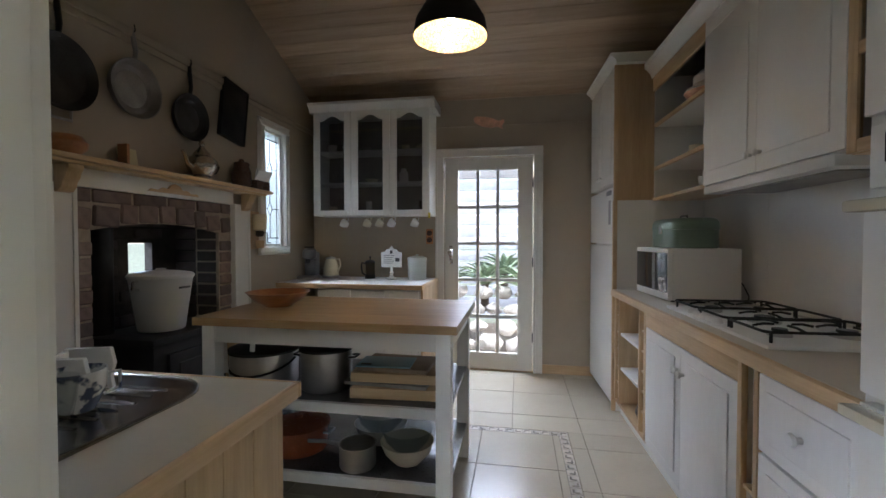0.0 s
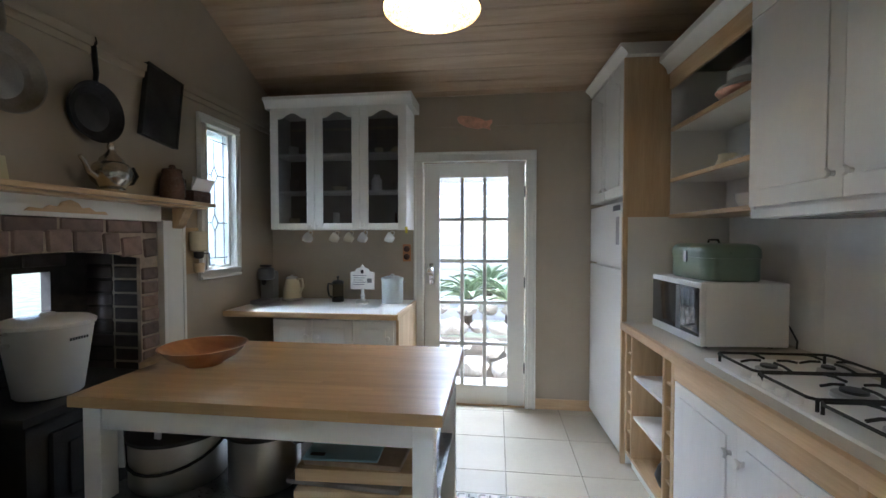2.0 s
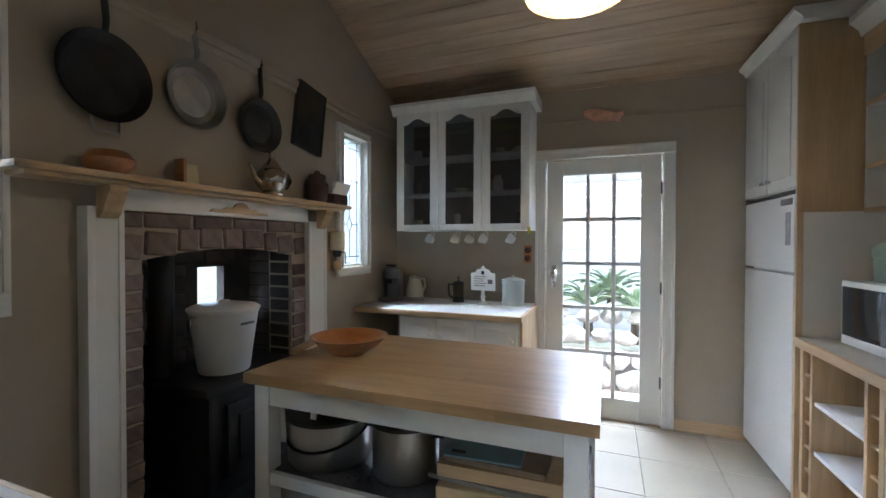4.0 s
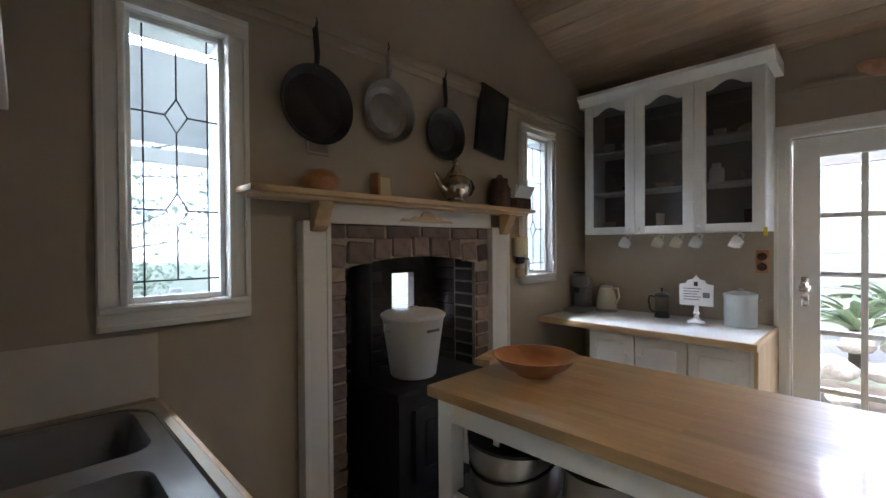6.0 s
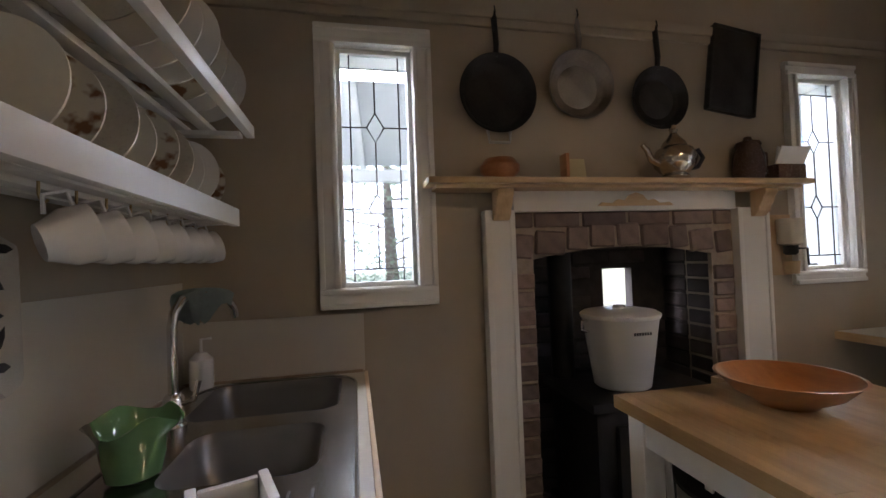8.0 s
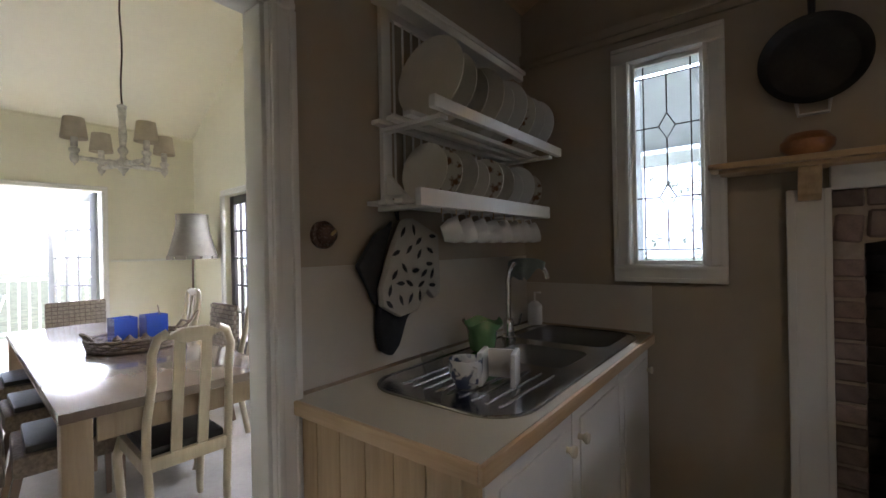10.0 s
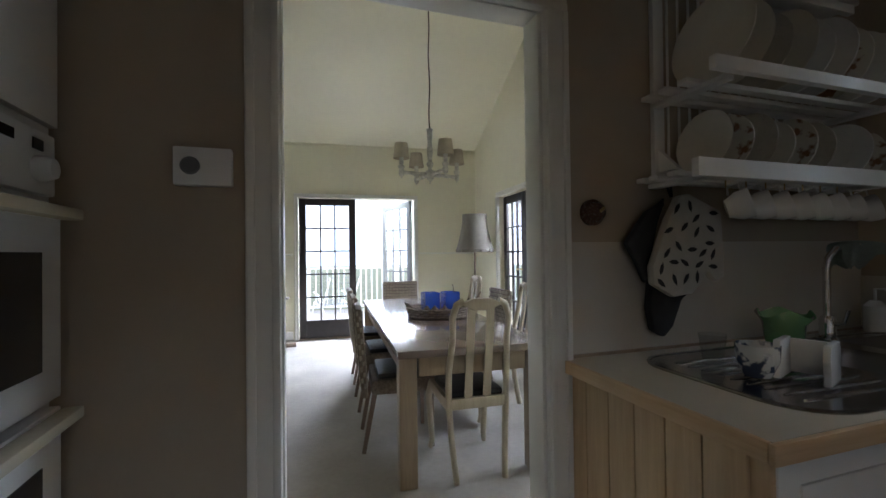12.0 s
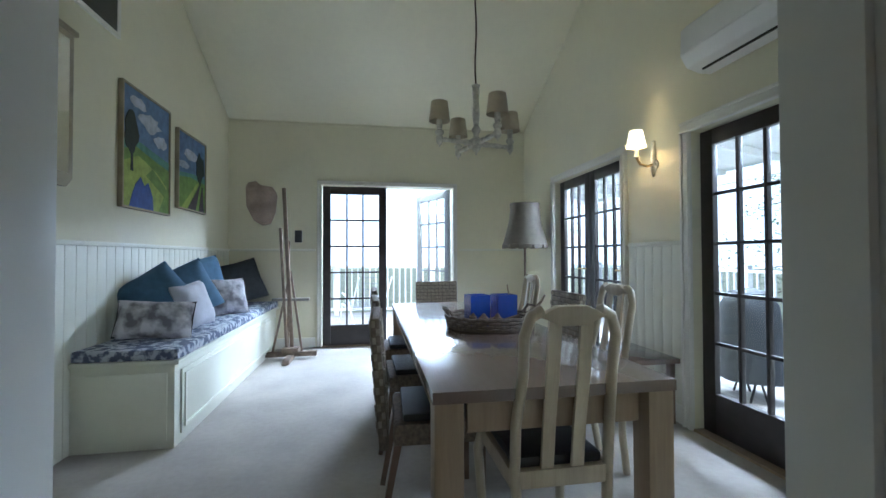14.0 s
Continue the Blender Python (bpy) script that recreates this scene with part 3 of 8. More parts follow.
structure("wall_dining_east", bm, CREAM, "cream painted gable wall with paintings", DIN)
structure("wall_dining_north", wall_bm("x", -2.5, 2.4, -0.1, 3.1, 0.51, 0.555, [(DOOR_X0 - 0.03, DOOR_X1 + 0.03, -0.1, DOOR_H + 0.03)]), CREAM, "cream painted wall with the kitchen opening")
bm = bmesh.new()
for sgn in (1, -1):
    y0 = DS - 0.18 if sgn > 0 else 2 * DRIDGE - DS + 0.18
    z0 = DEAVE - 0.09
    prism([(y0, z0), (DRIDGE, DPEAK), (DRIDGE, DPEAK + 0.06), (y0, z0 + 0.06)], DW - 0.18, DE + 0.18, "x", bm)
structure("ceiling_dining", bm, CREAM, "high cream vaulted ceiling", DIN, "ceiling")
structure("picture_rail_dining", box(DW, DE, DS, DS + 0.012, 2.86, 2.885, 0.003), CREAM, "thin painted bead under the vault", DIN, "trim")
for nm, a in (("dado_rail_south", (DW, SD[0] - 0.08, DS, DS + 0.02)), ("dado_rail_south_east", (SD[1] + 0.08, DE, DS, DS + 0.02)), ("dado_rail_east", (DE - 0.024, DE, DS, 0.0)), ("dado_rail_west", (DW, DW + 0.024, RF[1] + 0.09, RD[0] - 0.09))):
    structure(nm, box(*a, 1.235, 1.265, 0.005), WAINSCOT, "painted dado rail", DIN, "trim")
for nm, a in (("baseboard_south", (SD[1] + 0.08, DE, DS, DS + 0.018)), ("baseboard_west", (DW, DW + 0.018, RF[1] + 0.09, RD[0] - 0.09)), ("baseboard_south_west", (DW, SD[0] - 0.08, DS, DS + 0.018))):
    structure(nm, box(*a, 0, 0.13, 0.004), TRIM, "white painted baseboard", DIN, "baseboard")


def wainscot(name, along, a0, a1, face, out, z1):
    ob = thing(name, "pale painted tongue-and-groove wainscot", "wainscot", DIN, kind="structure")
    n = max(1, round((a1 - a0) / 0.1))
    w = (a1 - a0) / n
    for k in range(n):
        p, q = a0 + k * w + 0.002, a0 + (k + 1) * w - 0.002
        t0, t1 = sorted((face, face + out * 0.012))
        part("board", box(*((p, q, t0, t1) if along == "x" else (t0, t1, p, q)), 0.0, z1, 0.003), WAINSCOT, ob)


wainscot("wainscot_east", "y", DS, -2.2, DE, -1, 1.235)
wainscot("wainscot_west", "y", RF[1] + 0.09, RD[0] - 0.09, DW, 1, 1.235)
casing("trim_deck_doors", "slim cream casing round the deck doors", "x", SD[0], SD[1], 0, SD[3], DS, 1, 0.06, sill=False, m=DIN)
casing("trim_side_doors", "cream casing round the side doors", "y", RF[0], RF[1], 0, RF[3], DW, 1, 0.07, sill=False, m=DIN)
casing("trim_near_doors", "cream casing round the near side doors", "y", RD[0], RD[1], 0, RD[3], DW, 1, 0.08, sill=False, m=DIN)
for nm, a in (("deck_door_sill", (SD[0], SD[1], DS - 0.18, DS)), ("side_door_sill", (DW - 0.18, DW, RF[0], RF[1])), ("near_door_sill", (DW - 0.18, DW + 0.01, RD[0], RD[1]))):
    structure(nm, box(*a, -0.02, 0.012), TABLE_LEG, "timber door sill", DIN, "sill")


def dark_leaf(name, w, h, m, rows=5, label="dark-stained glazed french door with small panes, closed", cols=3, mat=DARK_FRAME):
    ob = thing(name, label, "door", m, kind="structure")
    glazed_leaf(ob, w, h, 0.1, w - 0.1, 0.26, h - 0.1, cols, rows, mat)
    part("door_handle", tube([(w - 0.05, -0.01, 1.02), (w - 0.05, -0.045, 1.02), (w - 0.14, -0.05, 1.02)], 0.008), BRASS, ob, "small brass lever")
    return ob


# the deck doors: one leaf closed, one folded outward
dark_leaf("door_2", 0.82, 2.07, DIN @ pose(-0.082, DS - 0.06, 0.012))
# the open leaf is white; its backlit shade is put into the grey
dark_leaf("door_3", 0.86, 2.07, DIN @ pose(-0.967, DS - 0.10, 0.012, 0, 0, -66), label="white french door standing open onto the deck, its shade put into a grey colour", mat=material("shaded_door_white", (0.16, 0.165, 0.17), 0.4))
for k in range(2):
    dark_leaf("door_4" if k == 0 else "door_5", 0.67, 2.0, DIN @ pose(DW - 0.06, RF[0] + 0.005 + 0.67 * k, 0.012, 0, 0, 90))
    dark_leaf("door_6" if k == 0 else "door_7", 0.755, 1.97, DIN @ pose(DW - 0.06, RD[0] + 0.005 + 0.755 * k, 0.012, 0, 0, 90))

# ---- outside ----
structure("ground", box(-150, 150, -150, 150, -0.75, -0.6), LAWN, "green lawn and paddock reaching far off", category="ground")

# ---- kitchen: hearth ----
surround = thing("fireplace_surround", "white painted timber mantelpiece with carved corbels", "fireplace", kind="")
for y0, y1 in ((1.768, 1.897), (3.016, 3.197)):
    pil = part("pilaster", box(KW, -1.775, y0, y1, 0, 1.525, 0.004), TRIM, surround)
    part("moulding", box(KW, -1.765, y0 - 0.002, y0 + 0.025, 0.14, 1.525, 0.005), TRIM, pil), part("moulding", box(KW, -1.768, y1 - 0.02, y1 + 0.002, 0.14, 1.525, 0.005), TRIM, pil)
    part("plinth_block", box(KW, -1.755, y0 - 0.008, y1 + 0.008, 0, 0.14, 0.006), TRIM, pil)
part("frieze", box(KW, -1.778, 1.897, 3.016, 1.518, 1.625, 0.004), TRIM, surround)
bm = box(KW, -1.66, 1.515, 3.34, 1.621, 1.646, 0.008)
B(bm, KW, -1.69, 1.55, 3.30, 1.606, 1.621, 0.004)
part("mantel_shelf", bm, PINE_Y, surround, "honey pine mantel shelf")
for yc in (1.835, 3.13):
    prof = [(0, 0), (0.095, 0), (0.1, -0.03), (0.082, -0.055), (0.075, -0.09), (0.055, -0.12), (0.05, -0.155), (0.025, -0.185), (0, -0.19)]
    part("corbel", prism([(-1.776 + 0.85 * u, 1.605 + 0.66 * v) for u, v in prof], yc - 0.035, yc + 0.035, "y", bev=0.006), PINE_Z, surround, "carved pine corbel")
prof = [(-0.19, 0), (-0.17, 0.016), (-0.12, 0.012), (-0.09, 0.03), (-0.055, 0.024), (-0.035, 0.048), (0, 0.06), (0.035, 0.048), (0.055, 0.024), (0.09, 0.03), (0.12, 0.012), (0.17, 0.016), (0.19, 0)]
part("carved_ornament", prism([(2.475 + u, 1.538 + v) for u, v in prof], -1.778, -1.764, "x", bev=0.003), PINE_Y, surround, "carved pine scroll ornament")


def arch(y):
    return 1.312 + 0.046 * (1 - ((y - 2.44) / 0.455) ** 2)


chimney = thing("wall_chimney_breast", "old red brick fireplace face with a shallow arch", "fireplace", kind="structure")
pts = [(1.897, 0), (1.988, 0), (1.988, arch(1.988))] + [(1.988 + 0.904 * k / 12, arch(1.988 + 0.904 * k / 12)) for k in range(1, 12)] + [(2.892, arch(2.892)), (2.892, 0), (3.016, 0), (3.016, 1.518), (1.897, 1.518)]
part("mortar_bed", prism(pts, KW + 0.001, -1.806, "x"), MORTAR, chimney, "pale lime mortar")
# firebox
part("firebox_lining", (lambda b: (B(b, KW - 0.36, KW - 0.01, 1.93, 1.985, -0.1, 1.9), B(b, KW - 0.36, KW - 0.01, 2.945, 3.0, -0.1, 1.9), wall_bm("y", 1.93, 3.0, -0.1, 1.9, KW - 0.42, KW - 0.36, [(2.555, 2.735, 0.99, 1.245)], b), B(b, KW - 0.42, KW - 0.2, 1.93, 3.0, 1.9, 1.96))[0])(bmesh.new()), SOOT_MORTAR, chimney, "soot-blackened firebox lining")
part("hearth_slab", box(KW - 0.36, KW + 0.06, 1.985, 2.945, -0.1, 0.012), SOOT_MORTAR, chimney, "dark stone hearth slab")

# wood stove on its legs, flue behind
stove = thing("wood_stove", "small black cast-iron wood stove on curved legs", "stove", pose(-1.80, 2.42, 0.05))
part("firebox", box(-0.2, 0.19, -0.28, 0.28, 0.16, 0.66, 0.02), IRON, stove)
part("top_plate", box(-0.23, 0.22, -0.31, 0.31, 0.66, 0.70, 0.012), IRON, stove)
part("base_plate", box(-0.22, 0.24, -0.3, 0.3, 0.13, 0.16, 0.008), IRON, stove)
for sx in (-0.17, 0.19):
    for sy in (-0.26, 0.26):
        part("leg", tube([(sx, sy, 0.15), (sx * 1.1, sy * 1.06, 0.09), (sx * 1.05, sy * 1.0, 0.04), (sx * 1.15, sy * 1.1, -0.037)], 0.02, 8, taper=0.014), IRON, stove)
sd = part("stove_door", box(0.19, 0.215, -0.2, 0.2, 0.26, 0.6, 0.012), IRON, stove)
part("door_panel", box(0.215, 0.225, -0.14, 0.14, 0.32, 0.54, 0.01), IRON, sd)
part("spring_handle", tube([(0.22, 0.17, 0.45), (0.26, 0.18, 0.44), (0.28, 0.2, 0.36)], 0.008), STEEL, sd, "bright coiled handle")
part("ash_lip", box(0.2, 0.3, -0.22, 0.22, 0.16, 0.185, 0.006), IRON, stove)
part("flue_pipe", lathe([(0.055, 0.7), (0.055, 1.5), (0.06, 1.5), (0.06, 1.54), (0.055, 1.54), (0.055, 1.85)], 24, at=(-0.19, -0.22, 0)), IRON, stove)
bucket = thing("lidded_bucket", "white enamel bucket with lid, standing on the stove", "bucket", pose(-1.775, 2.37, 0.752))
part("body", lathe([(0, 0), (0.112, 0), (0.118, 0.006), (0.158, 0.29), (0.165, 0.298), (0.165, 0.305), (0.15, 0.305)], 40), APPLIANCE, bucket)
part("lid", lathe([(0.168, 0.305), (0.168, 0.314), (0.15, 0.325), (0.09, 0.335), (0.03, 0.338), (0.024, 0.35), (0, 0.352)], 40), APPLIANCE, bucket)
for sg in (-1, 1):
    part("handle", tube([(0, sg * 0.155, 0.29), (0.0, sg * 0.185, 0.285), (0, sg * 0.19, 0.25), (0, sg * 0.152, 0.24)], 0.008), CHROME, bucket, "chrome loop handle")
bm = bmesh.new()
for k in range(7):
    B(bm, 0.1515 + 0.0002 * k, 0.1535, -0.04 + 0.012 * k, -0.032 + 0.012 * k, 0.238, 0.25)
part("lettering", bm, LEAD, bucket, "small grey lettering")
fw = thing("kindling_box", "pale wooden kindling offcut beside the stove", "firewood", pose(-1.66, 2.86, 0.0, 0, 0, 15))
part("offcut", box(-0.05, 0.05, -0.12, 0.12, 0.0, 0.78, 0.006), PINE_Z, fw)

# ---- kitchen: pans on the chimney wall ----


PALE_FACE = material("worn_aluminium_face", (0.37, 0.35, 0.31), 0.45, 0.7, var=0.2, scale=9)
FACE = material("worn_pan_face", (0.05, 0.047, 0.045), 0.42, 0.5, var=0.35, scale=10)


def pan(name, label, y, z, r, depth, hang, mat, loop=False):
    ob = thing(name, label, "pan", pose(KW, y, z))
    rot = pose(0, 0, 0, 0, 90, 0)
    part("bowl", lathe([(0, 0.008), (r * 0.82, 0.008), (r * 0.86, 0.012), (r, depth), (r + 0.006, depth + 0.002), (r + 0.004, depth - 0.004), (r * 0.88, 0), (0, 0)], 40, m=rot), mat, ob)
    if not loop:
        part("worn_face", lathe([(0, 0.0105), (r * 0.6, 0.0105), (r * 0.64, 0.0085)], 36, m=rot), PALE_FACE if mat is PEWTER else FACE, ob, "dull grey worn centre")
    part("handle", tube([(depth * 0.6, 0, r * 0.96), (depth * 0.8, 0, r + 0.05), (0.02, 0, hang - 0.03), (0.016, 0, hang)], 0.011, 8, taper=0.015), mat, ob)
    if loop:
        part("helper_handle", tube([(depth * 0.7, -0.05, -r * 0.96), (depth * 0.8, -0.045, -r - 0.045), (depth * 0.8, 0.045, -r - 0.045), (depth * 0.7, 0.05, -r * 0.96)], 0.007), STEEL, ob, "bright steel loop")
    part("hook", tube([(0.032, 0.0, hang + 0.02), (0.04, 0, hang - 0.01), (0.03, 0, hang - 0.02), (0.02, 0, hang - 0.01)], 0.003), IRON, ob)


pan("frying_pan", "large black steel frying pan hanging on the wall", 1.853, 2.028, 0.166, 0.045, 0.36, PAN_BLACK, True)
pan("frying_pan", "grey aluminium frying pan hanging on the wall", 2.241, 2.082, 0.152, 0.05, 0.325, PEWTER)
pan("frying_pan", "small black skillet with dull centre hanging on the wall", 2.645, 2.042, 0.142, 0.04, 0.345, PAN_BLACK)
gr = thing("griddle_plate", "black rectangular griddle plate hanging on the wall", "griddle", pose(KW + 0.004, 3.068, 2.198, -8))
part("plate", box(0, 0.03, -0.135, 0.135, -0.215, 0.205, 0.008), PAN_BLACK, gr)
part("rim", wall_bm("y", -0.135, 0.135, -0.215, 0.205, 0.026, 0.036, [(-0.122, 0.122, -0.2, 0.19)]), PAN_BLACK, gr)

# ---- kitchen: mantel things ----
MZ = 1.647
single("gourd", lathe([(0, 0.0), (0.05, 0.0), (0.08, 0.03), (0.083, 0.055), (0.06, 0.085), (0.03, 0.092), (0.012, 0.085), (0, 0.084)], 28), BOWL_WOOD, "glossy orange turned wooden gourd on the mantel", "ornament", pose(-1.745, 1.83, MZ))
cardm = material("pale_yellow_card", (0.62, 0.55, 0.33), 0.7, var=0.06)
single("small_tile", box(-0.006, 0.006, -0.055, 0.055, 0, 0.11, 0.003), cardm, "pale yellow tile leaning on the wall", "tile", pose(-1.80, 2.20, MZ, 0, -10, 0))
single("upright_block", box(-0.03, 0.03, -0.008, 0.008, 0, 0.115, 0.004), BOWL_WOOD, "narrow dark wooden upright on the mantel", "ornament", pose(-1.76, 2.13, MZ))
tp = thing("teapot", "tarnished silver teapot with a pointed lid", "teapot", pose(-1.735, 2.655, MZ, 0, 0, 90) @ Matrix.Scale(1.2, 4))
part("body", lathe([(0, 0), (0.045, 0), (0.05, 0.012), (0.042, 0.02), (0.07, 0.05), (0.078, 0.08), (0.062, 0.115), (0.045, 0.125)], 32), SILVER, tp)
part("lid", lathe([(0.046, 0.125), (0.04, 0.14), (0.022, 0.16), (0.012, 0.175), (0.016, 0.19), (0.01, 0.205), (0, 0.208)], 24), SILVER, tp)
part("spout", tube([(-0.065, 0, 0.06), (-0.1, 0, 0.075), (-0.115, 0, 0.11), (-0.135, 0, 0.13)], 0.014, 10, taper=0.008), SILVER, tp)
part("handle", tube([(0.065, 0, 0.1), (0.105, 0, 0.115), (0.125, 0, 0.085), (0.1, 0, 0.05), (0.07, 0, 0.045)], 0.008, 8), IRON, tp, "black curved handle")
jug = thing("jug", "dark brown stoneware jug with lid", "jug", pose(-1.745, 3.065, MZ))
part("body", lathe([(0, 0), (0.06, 0), (0.07, 0.03), (0.066, 0.11), (0.052, 0.15), (0.05, 0.165)], 28), BROWN_CHINA, jug)
part("lid", lathe([(0.055, 0.165), (0.05, 0.18), (0.02, 0.19), (0.015, 0.205), (0, 0.21)], 24), BROWN_CHINA, jug)
part("handle", tube([(0.0, 0.06, 0.14), (0, 0.1, 0.13), (0, 0.1, 0.06), (0, 0.066, 0.04)], 0.009), BROWN_CHINA, jug)
lr = thing("letter_holder", "small dark wooden letter holder full of papers", "letter holder", pose(-1.735, 3.245, MZ))
part("holder", box(-0.05, 0.05, -0.08, 0.08, 0, 0.07, 0.006), BROWN_CHINA, lr)
for k, (dx, rz, ry) in enumerate(((0.0, 12, 20), (0.02, -10, 32), (-0.02, 25, 8))):
    part("paper", box(-0.002, 0.002, -0.07, 0.07, 0, 0.1, m=pose(dx, 0.01, 0.06, 0, ry, rz)), CHINA, lr, "folded white paper")
cg = thing("coffee_grinder", "cream wall-mounted coffee grinder on a pine board", "grinder", pose(KW, 3.295, 1.34))
part("backboard", box(0, 0.02, -0.075, 0.075, -0.15, 0.15, 0.004), PINE_Z, cg)
part("hopper", lathe([(0.03, 0), (0.052, 0.01), (0.055, 0.12), (0.05, 0.13), (0, 0.135)], 24, at=(0.075, 0, -0.005)), CREAM_CHINA, cg)
part("mill", lathe([(0.02, -0.05), (0.03, -0.04), (0.03, 0)], 20, at=(0.075, 0, 0)), IRON, cg)
part("crank", tube([(0.075, 0.03, -0.02), (0.075, 0.1, -0.02), (0.075, 0.105, -0.1), (0.075, 0.15, -0.1)], 0.005), IRON, cg)
part("cup", lathe([(0, 0), (0.03, 0), (0.035, 0.06), (0.032, 0.06), (0.028, 0.004), (0, 0.004)], 20, at=(0.075, 0, -0.14)), PINE_Z, cg)

# ---- kitchen: island ----
isl = thing("kitchen_island", "white island bench with an oiled oak top and two steel shelves", "island")
IX0, IX1, IY0, IY1 = -1.247, 0.0, 1.982, 2.757
rng = random.Random(4)
y = IY0
while y < IY1 - 0.01:
    y2 = min(IY1, y + 0.0413)
    cuts = [IX0]
    c = IX0 + rng.uniform(0.15, 0.5)
    while c < IX1 - 0.12:
        cuts.append(c)
        c += rng.uniform(0.3, 0.55)
    cuts.append(IX1)
    for p, q in zip(cuts, cuts[1:]):
        part("top_stave", box(p + 0.0003, q - 0.0003, y + 0.0002, y2 - 0.0002, 0.868, 0.905), BUTCHER, isl, "oiled oak stave")
    y = y2
LX = (IX0 + 0.03, IX1 - 0.03 - 0.066)
LY = (IY0 + 0.025, IY1 - 0.025 - 0.066)
for lx in LX:
    for ly in LY:
        part("leg", box(lx, lx + 0.066, ly, ly + 0.066, 0, 0.867, 0.004), WHITE, isl)
for ly in (LY[0] + 0.006, LY[1] + 0.03):
    part("apron", box(LX[0] + 0.067, LX[1] - 0.001, ly, ly + 0.03, 0.785, 0.866, 0.003), WHITE, isl)
for lx in (LX[0] + 0.006, LX[1] + 0.03):
    part("apron", box(lx, lx + 0.03, LY[0] + 0.067, LY[1] - 0.001, 0.785, 0.866, 0.003), WHITE, isl)
GUN = material("dark_shelf_steel", (0.16, 0.155, 0.15), 0.3, 0.9, var=0.2, scale=8)
for z in (0.535, 0.205):
    sh = part("shelf", box(LX[0] + 0.01, LX[1] + 0.056, LY[0] + 0.032, LY[1] + 0.034, z - 0.02, z, 0.002), GUN, isl, "dark steel shelf")
    for ly in (LY[0] + 0.006, LY[1] + 0.036):
        part("shelf_rail", box(LX[0] + 0.067, LX[1] - 0.001, ly, ly + 0.024, z - 0.046, z - 0.001, 0.003), WHITE, sh)
    for lx in (LX[0] + 0.02, LX[1] + 0.022):
        part("shelf_rail", box(lx, lx + 0.024, LY[0] + 0.067, LY[1] - 0.001, z - 0.046, z - 0.001, 0.003), WHITE, sh)
bw = [(0, 0.0), (0.07, 0.0), (0.075, 0.008), (0.125, 0.035), (0.162, 0.075), (0.168, 0.078), (0.16, 0.078), (0.118, 0.042), (0.07, 0.018), (0, 0.014)]
single("wooden_bowl", lathe(bw, 48), BOWL_WOOD, "wide turned wooden bowl on the island top", "bowl", pose(-1.04, 2.37, 0.906))


def pot(name, label, x, y, z, r, h, body, lid, bail=False, rim=None):
    ob = thing(name, label, "pot", pose(x, y, z))
    part("body", lathe([(0, 0), (r * 0.96, 0), (r, 0.01), (r, h), (r + 0.005, h + 0.004), (r - 0.004, h + 0.002), (r - 0.006, 0.01), (0, 0.01)], 40), body, ob)
    if lid:
        part("lid", lathe([(r + 0.008, h), (r + 0.008, h + 0.012), (r * 0.8, h + 0.028), (r * 0.3, h + 0.038), (0.02, h + 0.038), (0.02, h + 0.055), (0, h + 0.058)], 40), lid, ob)
    if bail:
        pts = [(r * 1.02 * math.cos(a), -r * 1.02 * abs(math.sin(a)) , h * 0.8 - 0.06 * math.sin(a)) for a in [math.pi * k / 12 for k in range(13)]]
        part("bail_handle", tube(pts, 0.006, 6), IRON, ob)
    else:
        for sg in (-1, 1):
            part("side_handle", tube([(sg * r, -0.03, h * 0.82), (sg * (r + 0.035), -0.028, h * 0.84), (sg * (r + 0.035), 0.028, h * 0.84), (sg * r, 0.03, h * 0.82)], 0.006), IRON if lid is IRON else STEEL, ob)
    return ob


p1 = pot("stockpot", "large steel preserving pan with a black rim and bail", -1.03, 2.22, 0.536, 0.165, 0.17, STEEL, IRON, True)
pot("stockpot", "tall brushed steel stockpot with a dark lid", -0.69, 2.22, 0.536, 0.125, 0.19, STEEL, IRON)
rngb = random.Random(2)
zz = 0.536
for nm, lab, mt, w, d, h in (("chopping_board", "thick pale timber chopping board", PINE_X, 0.42, 0.3, 0.05), ("roasting_tray", "thin grey metal baking tray", PEWTER, 0.40, 0.28, 0.018), ("chopping_board", "pale timber chopping board with worn edges", PINE_X, 0.41, 0.27, 0.045), ("chopping_board", "dark timber bread board", TABLE_LEG, 0.34, 0.25, 0.02)):
    single(nm, box(-w / 2, w / 2, -d / 2, d / 2, 0, h, 0.006), mt, lab, "board", pose(-0.33 + rngb.uniform(-0.02, 0.02), 2.24, zz, 0, 0, rngb.uniform(-4, 4)))
    zz += h + 0.001
BLUE = material("pale_blue_plastic", (0.22, 0.40, 0.48), 0.35, var=0.05)
cb = thing("cutting_mat", "pale blue plastic cutting board with a grip hole", "board", pose(-0.37, 2.2, zz, 0, 0, 3))
part("board", box(-0.13, 0.13, -0.085, 0.085, 0, 0.008, 0.003), BLUE, cb)
part("grip", box(-0.11, -0.06, -0.065, -0.045, 0.008, 0.0095), BLACK, cb)
ORANGE = material("burnt_orange_enamel", (0.30, 0.075, 0.025), 0.25, var=0.15, scale=8)
pot("casserole", "burnt orange enamel casserole with lid", -0.86, 2.25, 0.206, 0.15, 0.11, ORANGE, ORANGE)
sp = thing("saucepan", "small polished steel saucepan with a long handle", "saucepan", pose(-0.49, 2.12, 0.206))
part("body", lathe([(0, 0), (0.08, 0), (0.085, 0.008), (0.085, 0.105), (0.09, 0.108), (0.082, 0.106), (0.08, 0.01), (0, 0.01)], 36), STEEL, sp)
